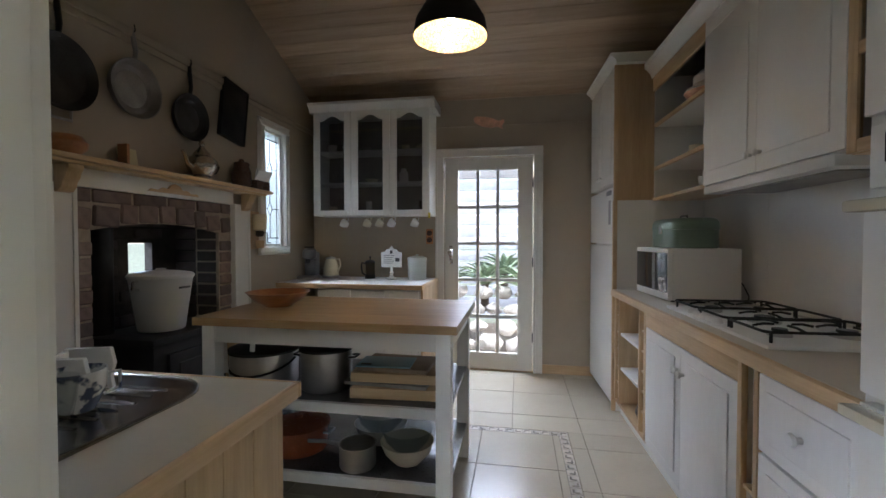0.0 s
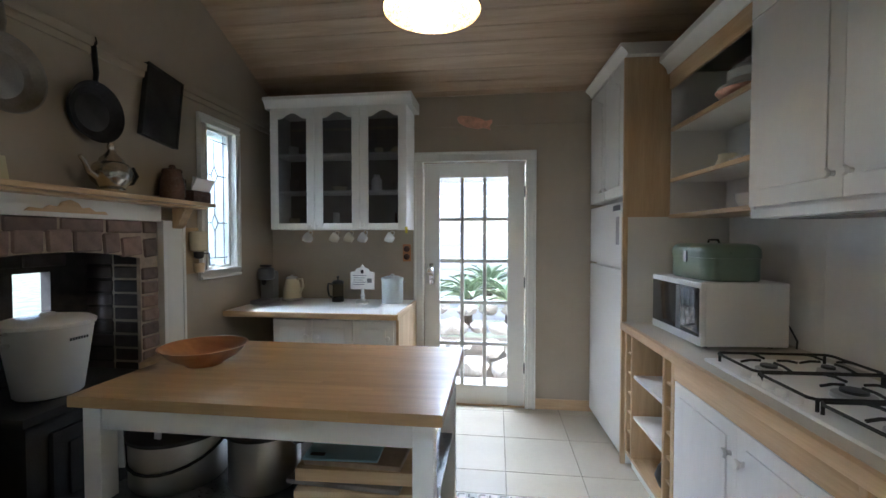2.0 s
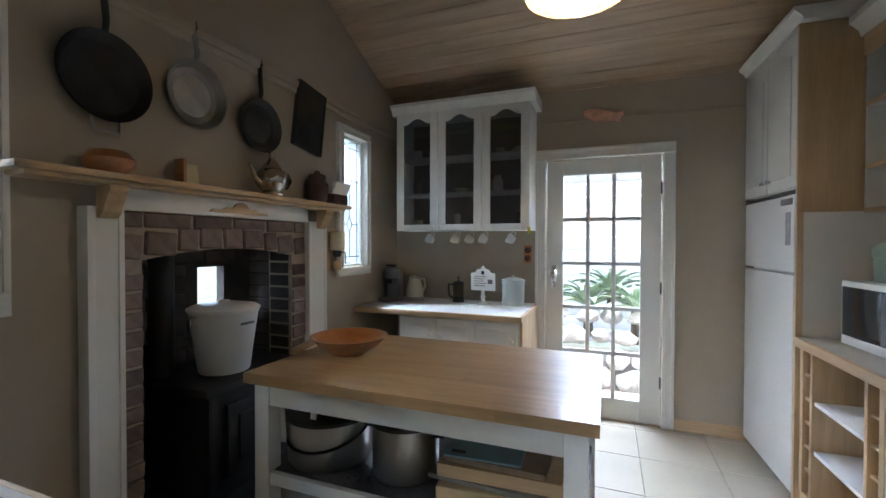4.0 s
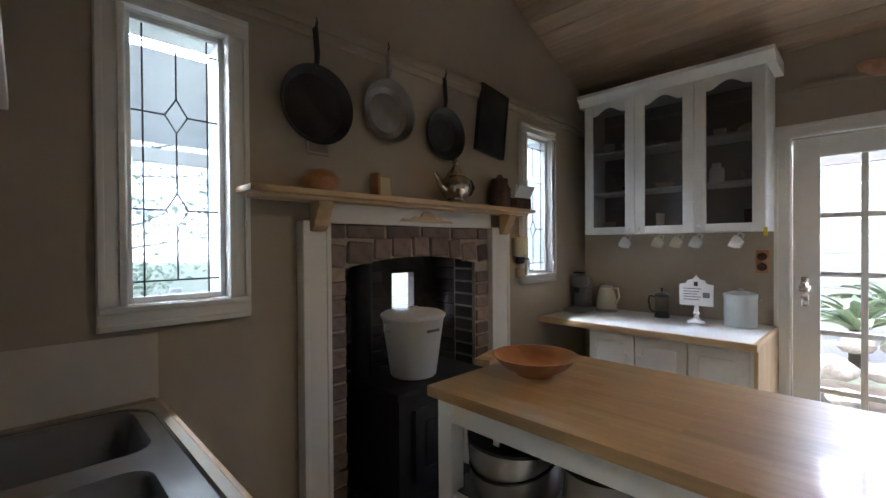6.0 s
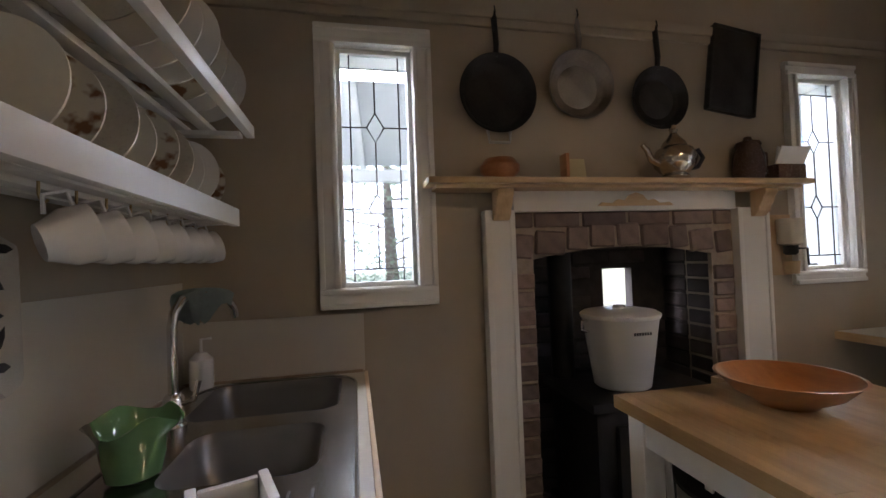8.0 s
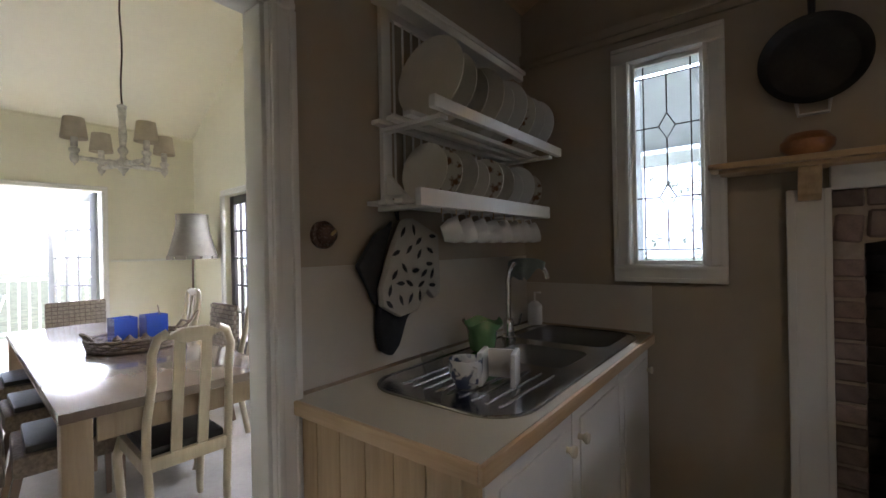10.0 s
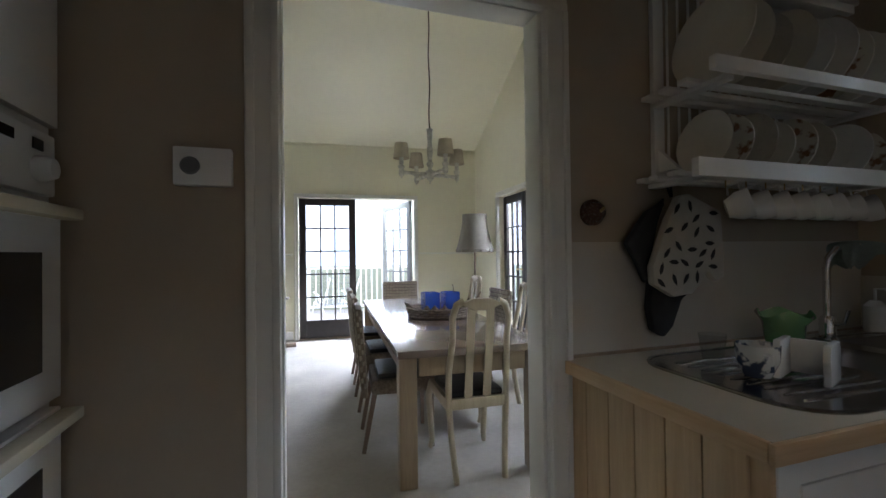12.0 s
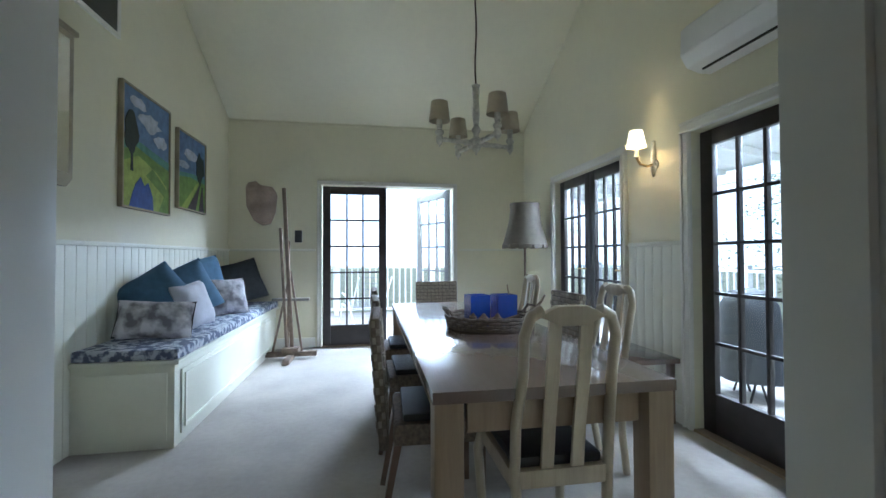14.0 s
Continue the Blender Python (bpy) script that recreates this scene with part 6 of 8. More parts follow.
part("top_board", box(RX0 - 0.02, RX1 + 0.03, KS + 0.0, KS + 0.13, 2.206, 2.226, 0.004), WHITE, pr)
part("top_rail", box(RX0, RX1, KS + 0.10, KS + 0.125, 2.17, 2.205, 0.003), WHITE, pr)
for z, x0, x1 in ((1.760, -1.615, -0.632), (1.475, -1.560, -0.606)):
    deep = 0.315 if z > 1.6 else 0.275
    for y in (KS + 0.02, KS + 0.075 + (deep - 0.275) / 2, KS + 0.15 + (deep - 0.275) / 2):
        part("shelf_slat", box(x0 + 0.01, x1 - 0.01, y, y + 0.038, z, z + 0.016, 0.003), WHITE, pr)
    part("front_lip", box(x0, x1, KS + deep - 0.026, KS + deep, z - (0.0 if z > 1.6 else 0.016), z + 0.04, 0.004), WHITE, pr)
    for x in (x0 + 0.05, x1 - 0.1):
        part("cross_batten", box(x, x + 0.04, KS + 0.02, KS + deep - 0.026, z - 0.016, z - 0.001, 0.002), WHITE, pr)
for z in (1.545, 1.83):
    for k in range(16):
        x = RX0 + 0.08 + k * 0.05
        part("dowel", tube([(x, KS + 0.012, z), (x, KS + 0.012, z + (0.255 if z < 1.6 else 0.345))], 0.005, 6), WHITE, pr)
prng = random.Random(5)
CREAM_PLATE = material("ivory_plate", (0.72, 0.68, 0.58), 0.2, var=0.05, scale=8)
GREY_PLATE = material("stoneware_plate", (0.50, 0.46, 0.38), 0.3, var=0.15, scale=14)
BROWNP = two_tone("brown_rim_plate", (0.66, 0.62, 0.52), (0.25, 0.13, 0.07), 16, 0.2, 0.55, 0.62, bump=0.0)
for z, n_, r0 in ((1.777, 9, 0.142), (1.493, 9, 0.108)):
    for k in range(n_):
        x = -0.80 - k * 0.096
        r = r0 * prng.uniform(0.88, 1.0) * (1.1 if k == 0 and z > 1.6 else 1)
        mt = CREAM_PLATE if k in (0, 3) else prng.choice((CHINA, BROWNP, BROWNP, GREY_PLATE, BLUEWARE if k == 5 else CREAM_PLATE))
        single("plate", lathe([(0, 0), (r * 0.6, 0), (r * 0.66, 0.005), (r, 0.016), (r, 0.02), (r * 0.64, 0.01), (0, 0.006)], 36), mt, "patterned dinner plate standing in the rack" if mt is BROWNP else "white dinner plate standing in the rack", "plate", pose(x, KS + (0.172 if z > 1.6 else 0.14), z + r + 0.002, 0, 82, 0), "plates in the rack")
for k in range(8):
    x = -0.86 - k * 0.093
    cup(pose(x, 0.755, 1.378, 0, -74, -48), CHINA, 0.05, 0.07, "white cup hanging from a hook under the rack", "cups under the rack")
    part("cup_hook", tube([(x, 0.755, 1.476), (x, 0.755, 1.455), (x - 0.008, 0.755, 1.44), (x - 0.02, 0.755, 1.448)], 0.0025, 5), BRASS, pr)
# oven mitts
MITT = material("cream_cotton", (0.44, 0.41, 0.345), 0.9, var=0.08, scale=20, bump=0.4, bscale=260)
DARKC = material("charcoal_cotton", (0.03, 0.03, 0.033), 0.9, var=0.3, scale=20, bump=0.4, bscale=260)
mt = thing("oven_mitts", "pair of charcoal and leaf-print oven mitts on a hook", "oven mitts", pose(-0.735, KS + 0.02, 1.43))
bm = prism([(-0.06, -0.22), (-0.10, -0.33), (-0.06, -0.345), (-0.04, -0.36), (0.0, -0.45), (0.04, -0.485), (0.085, -0.46), (0.10, -0.38), (0.09, -0.28), (0.06, -0.2)], 0.0, 0.035, "y", bev=0.012)
part("dark_mitt", bm, DARKC, mt, "charcoal quilted mitt")
bm = prism([(0.0, 0.0), (-0.04, 0.01), (-0.19, -0.05), (-0.2, -0.28), (-0.16, -0.3), (-0.12, -0.26), (-0.06, -0.335), (0.03, -0.345), (0.115, -0.30), (0.12, -0.24), (0.05, -0.08)], 0.036, 0.07, "y", bev=0.014)
leaf_mitt = part("leaf_mitt", bm, MITT, mt, "cream leaf-print mitt")
mrng = random.Random(8)
spots = []
for k in range(400):
    x, z = mrng.uniform(-0.165, 0.09), mrng.uniform(-0.31, -0.03)
    inside = x < 0.02 - 0.27 * z and (z > -0.25 or x > -0.09) and z < -0.045 + 0.2 * (x + 0.1)
    if inside and all(math.hypot(x - p, z - q) > 0.042 for p, q in spots):
        spots.append((x, z))
        a = mrng.uniform(0, 6.28)
        leaf = [(0.024, 0), (0.009, 0.0075), (-0.007, 0.0085), (-0.021, 0.001), (-0.008, -0.007), (0.009, -0.0065)]
        poly = [(x + u * math.cos(a) - v * math.sin(a), z + u * math.sin(a) + v * math.cos(a)) for u, v in leaf]
        part("printed_leaf", prism(poly, 0.0698, 0.0706, "y"), DARKC, leaf_mitt)
bm = prism([(0.02, 0.0), (0.04, -0.02), (0.1, -0.05), (0.19, -0.16), (0.15, -0.22), (0.11, -0.3), (0.06, -0.1)], 0.005, 0.034, "y", bev=0.012)
part("folded_cuff", bm, DARKC, mt)
part("hanging_loop", tube([(0, 0.03, 0.0), (0.01, 0.02, 0.05), (-0.01, 0.02, 0.05), (-0.005, 0.03, 0)], 0.004, 6), DARKC, mt)
th = thing("thermostat", "white wall thermostat with a grey dial", "thermostat", pose(0.714, KS, 1.466))
part("case", box(-0.065, 0.065, 0, 0.03, -0.047, 0.047, 0.004), APPLIANCE, th)
part("dial", lathe([(0.022, 0), (0.022, 0.004), (0.018, 0.008), (0, 0.008)], 28, m=pose(0.027, 0.03, 0.0, -90)), GREYP, th, "round grey dial")
ls = thing("light_switch", "round dark bakelite light switch on a wooden block", "switch", pose(-0.443, KS, 1.374))
part("block", lathe([(0.044, 0), (0.044, 0.014), (0.039, 0.018), (0, 0.018)], 28, m=pose(0, 0, 0, -90)), BROWN_CHINA, ls)
part("dome", lathe([(0.034, 0.018), (0.034, 0.03), (0.026, 0.045), (0.01, 0.052), (0, 0.052)], 28, m=pose(0, 0, 0, -90)), BROWN_CHINA, ls)
part("toggle", tube([(0, 0.05, 0), (0, 0.068, 0.01)], 0.005), BRASS, ls)

# pendant over the island
pl = thing("pendant_lamp", "black dome pendant with a gold-leaf inside, lit", "lamp", pose(-0.094, 2.40, 2.295))
part("shade", lathe([(0.188, 0), (0.190, 0.003), (0.176, 0.08), (0.135, 0.15), (0.07, 0.19), (0.03, 0.2), (0.03, 0.24), (0, 0.245)], 48), IRON, pl, "black dome outside")
GOLD = two_tone("gold_leaf", (0.80, 0.62, 0.30), (0.36, 0.23, 0.07), 110, 0.35, 0.42, 0.62)
part("lining", lathe([(0.1865, 0.002), (0.172, 0.079), (0.131, 0.147), (0.068, 0.185), (0, 0.19)], 48), GOLD, pl, "crackled gold-leaf lining")
part("bulb", lathe([(0.014, 0.17), (0.018, 0.15), (0.026, 0.135), (0.034, 0.12), (0.03, 0.105), (0.015, 0.096), (0, 0.094)], 24), glow("warm_bulb", (1.0, 0.88, 0.66), 9), pl, "glowing warm bulb")
part("cord", tube([(0, 0, 0.24), (0, 0.0, PEAK - 2.295 - 0.03)], 0.004, 6), BLACK, pl)
part("ceiling_rose", lathe([(0.05, 0), (0.045, -0.02), (0.01, -0.03), (0, -0.03)], 24, at=(0, 0.0, PEAK - 2.295 - 0.03)), BLACK, pl)

# ---- dining room ----


def D(x, y, z=0.0, rz=0.0, rx=0.0, ry=0.0):
    return DIN @ pose(x, y, z, rx, ry, rz)


tb = thing("dining_table", "long brown timber dining table with square legs", "table", D(-0.50, -2.15))
TW, TL = 0.43, 1.31
part("tabletop", box(-TW, TW, -TL, TL, 0.69, 0.73, 0.003), TABLE_TOP, tb, "polished brown veneered top")
for sx in (-1, 1):
    part("apron", box(sx * (TW - 0.05) - 0.012, sx * (TW - 0.05) + 0.012, -TL + 0.12, TL - 0.12, 0.58, 0.689, 0.003), TABLE_LEG, tb)
    part("apron", box(-TW + 0.12, TW - 0.12, sx * (TL - 0.05) - 0.012, sx * (TL - 0.05) + 0.012, 0.58, 0.689, 0.003), TABLE_LEG, tb)
    for sy in (-1, 1):
        part("leg", box(sx * (TW - 0.055) - 0.048, sx * (TW - 0.055) + 0.048, sy * (TL - 0.055) - 0.048, sy * (TL - 0.055) + 0.048, 0, 0.689, 0.005), TABLE_LEG, tb)


def splat_chair(m):
    """A bleached chair with curved stiles and two back splats, facing +y."""
    ob = thing("dining_chair", "bleached timber dining chair with a black leather seat", "chair", m, "chairs round the table")
    part("seat", box(-0.19, 0.19, -0.17, 0.2, 0.435, 0.475, 0.018), LEATHER, ob, "black leather drop-in seat")
    for a in ((-0.22, -0.192, -0.19, 0.22), (0.192, 0.22, -0.19, 0.22)):
        part("seat_rail", box(*a, 0.385, 0.445, 0.005), ASH, ob)
    for a in ((-0.192, 0.192, 0.2, 0.225), (-0.192, 0.192, -0.205, -0.175)):
        part("seat_rail", box(*a, 0.385, 0.445, 0.005), ASH, ob)
    for sx in (-1, 1):
        part("back_stile", tube([(sx * 0.165, -0.235, 0), (sx * 0.185, -0.2, 0.22), (sx * 0.2, -0.19, 0.43), (sx * 0.2, -0.205, 0.6), (sx * 0.185, -0.245, 0.78), (sx * 0.19, -0.265, 0.9), (sx * 0.165, -0.27, 0.965), (sx * 0.12, -0.27, 0.985)], 0.021, 10), ASH, ob)
        part("front_leg", tube([(sx * 0.2, 0.205, 0.43), (sx * 0.225, 0.225, 0.34), (sx * 0.215, 0.215, 0.2), (sx * 0.205, 0.21, 0.06), (sx * 0.215, 0.225, 0.012)], 0.027, 10, taper=0.02), ASH, ob)
        bm = bmesh.new()
        pts = [(-0.19, 0.44), (-0.21, 0.6), (-0.245, 0.78), (-0.268, 0.96)]
        for (ya, za), (yb, zb) in zip(pts, pts[1:]):
            prism([(ya - 0.007, za), (ya + 0.007, za), (yb + 0.007, zb), (yb - 0.007, zb)], sx * 0.065 - 0.026, sx * 0.065 + 0.026, "x", bm)
        part("back_splat", bm, ASH, ob)
    top = [(-0.14, 0.965), (-0.1, 0.985), (-0.06, 1.0), (0.06, 1.0), (0.1, 0.985), (0.14, 0.965), (0.1, 0.955), (0.06, 0.935), (-0.06, 0.935), (-0.1, 0.955)]
    part("crest_rail", prism(top, -0.29, -0.252, "y", bev=0.008), ASH, ob)
    return ob


WEAVE_A = material("seagrass_strand", (0.34, 0.29, 0.23), 0.75, var=0.35, scale=40, bump=0.5, bscale=200)


def woven_chair(m):
    """A chair wrapped in woven strands on dark legs, facing +y."""
    ob = thing("woven_chair", "grey-brown woven seagrass dining chair with brown legs", "chair", m, "woven chairs")
    part("seat", box(-0.22, 0.22, -0.2, 0.22, 0.36, 0.455, 0.02), WICKER, ob)
    part("seat_cushion", box(-0.2, 0.2, -0.16, 0.21, 0.455, 0.49, 0.014), LEATHER, ob, "thin dark seat pad")
    bk = part("backrest", box(-0.215, 0.215, -0.235, -0.195, 0.36, 0.92, 0.014, pose(0, 0, 0, 4)), WICKER, ob)
    for row in range(14):
        bm = bmesh.new()
        for k in range(11):
            sgn = 0.006 if (k + row) % 2 else 0.001
            z = 0.425 + row * 0.035
            for yy, s in ((-0.236, -1), (-0.194, 1)):
                B(bm, -0.213 + k * 0.0388, -0.213 + k * 0.0388 + 0.034, min(yy, yy + s * sgn), max(yy, yy + s * sgn), z, z + 0.028, 0, pose(0, 0, 0, 4))
        for sx in (-0.2165, 0.2125):
            if row % 2:
                B(bm, sx, sx + 0.004, -0.232, -0.216, z, z + 0.028, 0, pose(0, 0, 0, 4))
            else:
                B(bm, sx, sx + 0.004, -0.214, -0.198, z, z + 0.028, 0, pose(0, 0, 0, 4))
        part("weave_band", bm, WEAVE_A, bk)["kind"] = "stuff"
    for sx in (-1, 1):
        part("front_leg", tube([(sx * 0.19, 0.18, 0.37), (sx * 0.19, 0.185, 0.0)], 0.022, 4, taper=0.017), TABLE_WOOD, ob)
        part("back_leg", tube([(sx * 0.19, -0.18, 0.37), (sx * 0.19, -0.25, 0.0)], 0.022, 4, taper=0.017), TABLE_WOOD, ob)
    return ob


ch = splat_chair(D(-0.52, -1.07, 0, 180) @ Matrix.Diagonal((0.84, 1, 1, 1)))
copy_thing(ch, D(-0.99, -1.74, 0, -90))
copy_thing(ch, D(-0.99, -3.05, 0, -92))
wc = woven_chair(D(-0.18, -1.52, 0, 88))
copy_thing(wc, D(-0.18, -2.25, 0, 91))
copy_thing(wc, D(-0.18, -2.98, 0, 90))
copy_thing(wc, D(-1.0, -2.38, 0, -88))
copy_thing(wc, D(-0.55, -3.62, 0, 0))
st = thing("side_bench", "low dark timber bench against the wall", "bench", D(-1.80, -2.42))
part("seat", box(-0.17, 0.17, -0.3, 0.3, 0.42, 0.455, 0.006), TABLE_WOOD, st)
for sx in (-0.13, 0.13):
    for sy in (-0.25, 0.25):
        part("leg", box(sx - 0.02, sx + 0.02, sy - 0.02, sy + 0.02, 0, 0.42, 0.003), TABLE_WOOD, st)
# centrepiece
BLUEG = material("cobalt_glass", (0.06, 0.18, 0.80), 0.06, var=0.1, coat=0.5)
BLUEG.node_tree.nodes["Principled BSDF"].inputs["Transmission Weight"].default_value = 0.55
ty = thing("wicker_tray", "oval woven wicker tray on the dining table", "tray", D(-0.60, -2.03, 0.731, 8))
part("base", lathe([(0, 0), (0.25, 0), (0.26, 0.01), (0, 0.012)], 40, squash=0.9), WICKER, ty)
for k in range(4):
    part("woven_rim", tube([((0.26 + 0.005 * k) * math.cos(a), 0.9 * (0.26 + 0.005 * k) * math.sin(a), 0.014 + 0.019 * k + 0.003 * math.sin(a * 18 + k * 3.1)) for a in [2 * math.pi * j / 72 for j in range(72)]], 0.0105, 6, closed=True), WICKER, ty)
for sx in (-1, 1):
    part("tray_handle", tube([(sx * 0.25, -0.06, 0.07), (sx * 0.285, -0.05, 0.12), (sx * 0.285, 0.05, 0.12), (sx * 0.25, 0.06, 0.07)], 0.009, 6), WICKER, ty)
for dx in (0.08, -0.07):
    cg_ = thing("candle_glass", "square cobalt blue glass candle holder", "candle holder", D(-0.60 + dx * 1.12, -2.01, 0.745, 6) @ Matrix.Scale(1.15, 4))
    part("glass", lathe([(0, 0), (0.07, 0), (0.074, 0.01), (0.076, 0.16), (0.07, 0.16), (0.068, 0.012), (0, 0.012)], 4, m=pose(0, 0, 0, 0, 0, 45)), BLUEG, cg_, "cobalt glass walls")
    part("candle", lathe([(0, 0.012), (0.035, 0.012), (0.035, 0.09), (0, 0.092)], 20), CHINA, cg_, "white candle stub")
DRIFT = material("grey_driftwood", (0.22, 0.16, 0.12), 0.85, var=0.3, scale=20, bump=0.5)
dwood = thing("driftwood", "twisted grey driftwood branches in the tray", "driftwood", D(-0.69, -2.0, 0.745))
part("branch", tube([(0.0, 0.1, 0.02), (-0.08, 0.08, 0.04), (-0.17, 0.02, 0.09), (-0.24, -0.04, 0.13), (-0.27, -0.05, 0.17)], 0.016, 8, taper=0.006), DRIFT, dwood)
part("branch", tube([(0.17, 0.08, 0.02), (0.1, 0.1, 0.05), (0.04, 0.1, 0.04), (-0.04, 0.12, 0.07)], 0.018, 8, taper=0.01), DRIFT, dwood)
part("twig", tube([(-0.02, 0.0, 0.05), (-0.03, -0.02, 0.14), (-0.02, -0.04, 0.24)], 0.006, 6, taper=0.003), DRIFT, dwood)
for k, (x, y, r) in enumerate(((0.13, 0.12, 0.035), (0.05, 0.13, 0.03), (0.18, 0.06, 0.028))):
    single("pine_cone", lathe([(0, 0)] + [(r * math.sin(math.pi * (j + 1) / 9) * (1.0 if j % 2 else 0.8), 0.09 * (j + 1) / 9) for j in range(8)] + [(0, 0.09)], 14), DRIFT, "small brown pine cone in the tray", "pine cone", D(-0.65 + x, -2.01 + y, 0.745))

# window bench
wb = thing("window_seat", "long white panelled window seat along the wall", "bench seat", DIN)
part("box", box(1.30, DE - 0.014, DS + 0.02, -2.35, 0, 0.51, 0.003), WAINSCOT, wb)
part("lid", box(1.27, DE - 0.014, DS + 0.02, -2.33, 0.51, 0.535, 0.004), WAINSCOT, wb)
for y0, y1 in ((-5.1, -2.43),):
    pn = part("front_panel", box(1.288, 1.30, y0, y1, 0.06, 0.46, 0.003), WAINSCOT, wb)
    part("panel_moulding", wall_bm("y", y0 + 0.03, y1 - 0.03, 0.09, 0.43, 1.279, 1.289, [(y0 + 0.05, y1 - 0.05, 0.11, 0.41)]), WAINSCOT, pn)
part("end_moulding", box(1.34, DE - 0.06, -2.35, -2.342, 0.05, 0.46, 0.004), WAINSCOT, wb)
PRINT = two_tone("slate_leaf_print", (0.085, 0.10, 0.155), (0.46, 0.48, 0.53), 21, 0.9, 0.46, 0.58)
single("seat_cushion", box(1.275, DE - 0.02, DS + 0.03, -2.335, 0, 0.07, 0.02), PRINT, "slate blue and white printed seat cushion", "cushion", DIN @ pose(0, 0, 0.536))


def pillow_bm(w, h, t, n=14):
    """A plump cushion standing in the x-z plane."""
    bm = bmesh.new()
    grid = {}
    for s in (1, -1):
        for i in range(n + 1):
            for j in range(n + 1):
                u, v = 2 * i / n - 1, 2 * j / n - 1
                edge = i in (0, n) or j in (0, n)
                if s < 0 and edge:
                    grid[(s, i, j)] = grid[(1, i, j)]
                    continue
                th = t * ((1 - u ** 4) * (1 - v ** 4)) ** 0.55
                pinch = 1 - 0.06 * (1 - abs(u)) * abs(v) ** 3 - 0.06 * (1 - abs(v)) * abs(u) ** 3
                lump = 0.01 * noise.noise((u * 2.3, v * 2.1, s * 3.0 + w))
                grid[(s, i, j)] = bm.verts.new((u * w / 2 * pinch, s * (th / 2) + lump * (not edge), v * h / 2 * pinch + h / 2))
        for i in range(n):
            for j in range(n):
                bm.faces.new((grid[(s, i, j)], grid[(s, i + 1, j)], grid[(s, i + 1, j + 1)], grid[(s, i, j + 1)]))
    return bm


def pillow(label, mat, w, h, t, m, piping=None):
    ob = thing("pillow", label, "cushion", m)
    part("cover", pillow_bm(w, h, t), mat, ob)
    if piping:
        pts = [(-w / 2 * 0.97, 0, 0.01), (0, 0, 0.02), (w / 2 * 0.97, 0, 0.01), (w / 2 * 0.94, 0, h / 2), (w / 2 * 0.97, 0, h - 0.01), (0, 0, h - 0.02), (-w / 2 * 0.97, 0, h - 0.01), (-w / 2 * 0.94, 0, h / 2)]
        part("piping", tube(pts, 0.007, 6, closed=True), piping, ob)


TEAL = material("teal_linen", (0.065, 0.135, 0.215), 0.9, var=0.2, scale=14, bump=0.4, bscale=260)
SHEEP = two_tone("grey_picture_print", (0.19, 0.18, 0.20), (0.62, 0.60, 0.63), 10, 0.9, 0.36, 0.56)
LINEN = material("pale_linen", (0.52, 0.52, 0.56), 0.9, var=0.1, scale=12, bump=0.4, bscale=260)
CHAR = material("charcoal_wool", (0.05, 0.055, 0.06), 0.95, var=0.2, scale=20, bump=0.5, bscale=240)
PZ = 0.605


def slump(h, deg):
    """Turn a cushion in its own plane, about its middle."""
    return pose(0, 0, h * 0.5 + 0.14 * h * math.sin(2 * radians(abs(deg))), 0, deg, 0) @ pose(0, 0, -h * 0.5)


pillow("large teal linen cushion slumped against the wainscot", TEAL, 0.48, 0.44, 0.2, D(1.62, -2.92, PZ, 40, 26) @ slump(0.44, 32))
pillow("large teal linen cushion leaning on its neighbour", TEAL, 0.50, 0.46, 0.2, D(1.62, -3.42, PZ, 46, 18) @ slump(0.46, 22))
pillow("teal cushion against the wainscot", TEAL, 0.54, 0.54, 0.18, D(1.74, -4.15, PZ, 66, 12) @ slump(0.54, 8))
pillow("charcoal wool cushion at the far end", CHAR, 0.52, 0.50, 0.18, D(1.56, -4.72, PZ, 36, 20) @ slump(0.5, 14))
pillow("oblong cushion printed with pale grey sheep, dark piping", SHEEP, 0.47, 0.27, 0.13, D(1.57, -2.68, PZ, 14, 24) @ slump(0.27, -4), BLACK)
pillow("pale linen cushion leaning on the teal one", LINEN, 0.36, 0.36, 0.15, D(1.44, -3.12, PZ, 74, 18) @ slump(0.36, 6))
pillow("pale cushion with a dark sketched face", SHEEP, 0.36, 0.36, 0.13, D(1.46, -3.95, PZ, 44, 18), BLACK)

# paintings on the east wall
PAINT = {k: material("oil_" + k, c, 0.55, var=0.3, scale=14, bump=0.5, bscale=60) for k, c in {"sky": (0.12, 0.20, 0.36), "cloud": (0.45, 0.48, 0.55), "field": (0.17, 0.28, 0.06), "lime": (0.34, 0.42, 0.09), "dark": (0.015, 0.03, 0.025), "blue": (0.05, 0.10, 0.36), "teal": (0.10, 0.25, 0.20), "plum": (0.05, 0.03, 0.05)}.items()}
FRAME = material("champagne_frame", (0.36, 0.31, 0.22), 0.4, 0.3, var=0.15, scale=12)


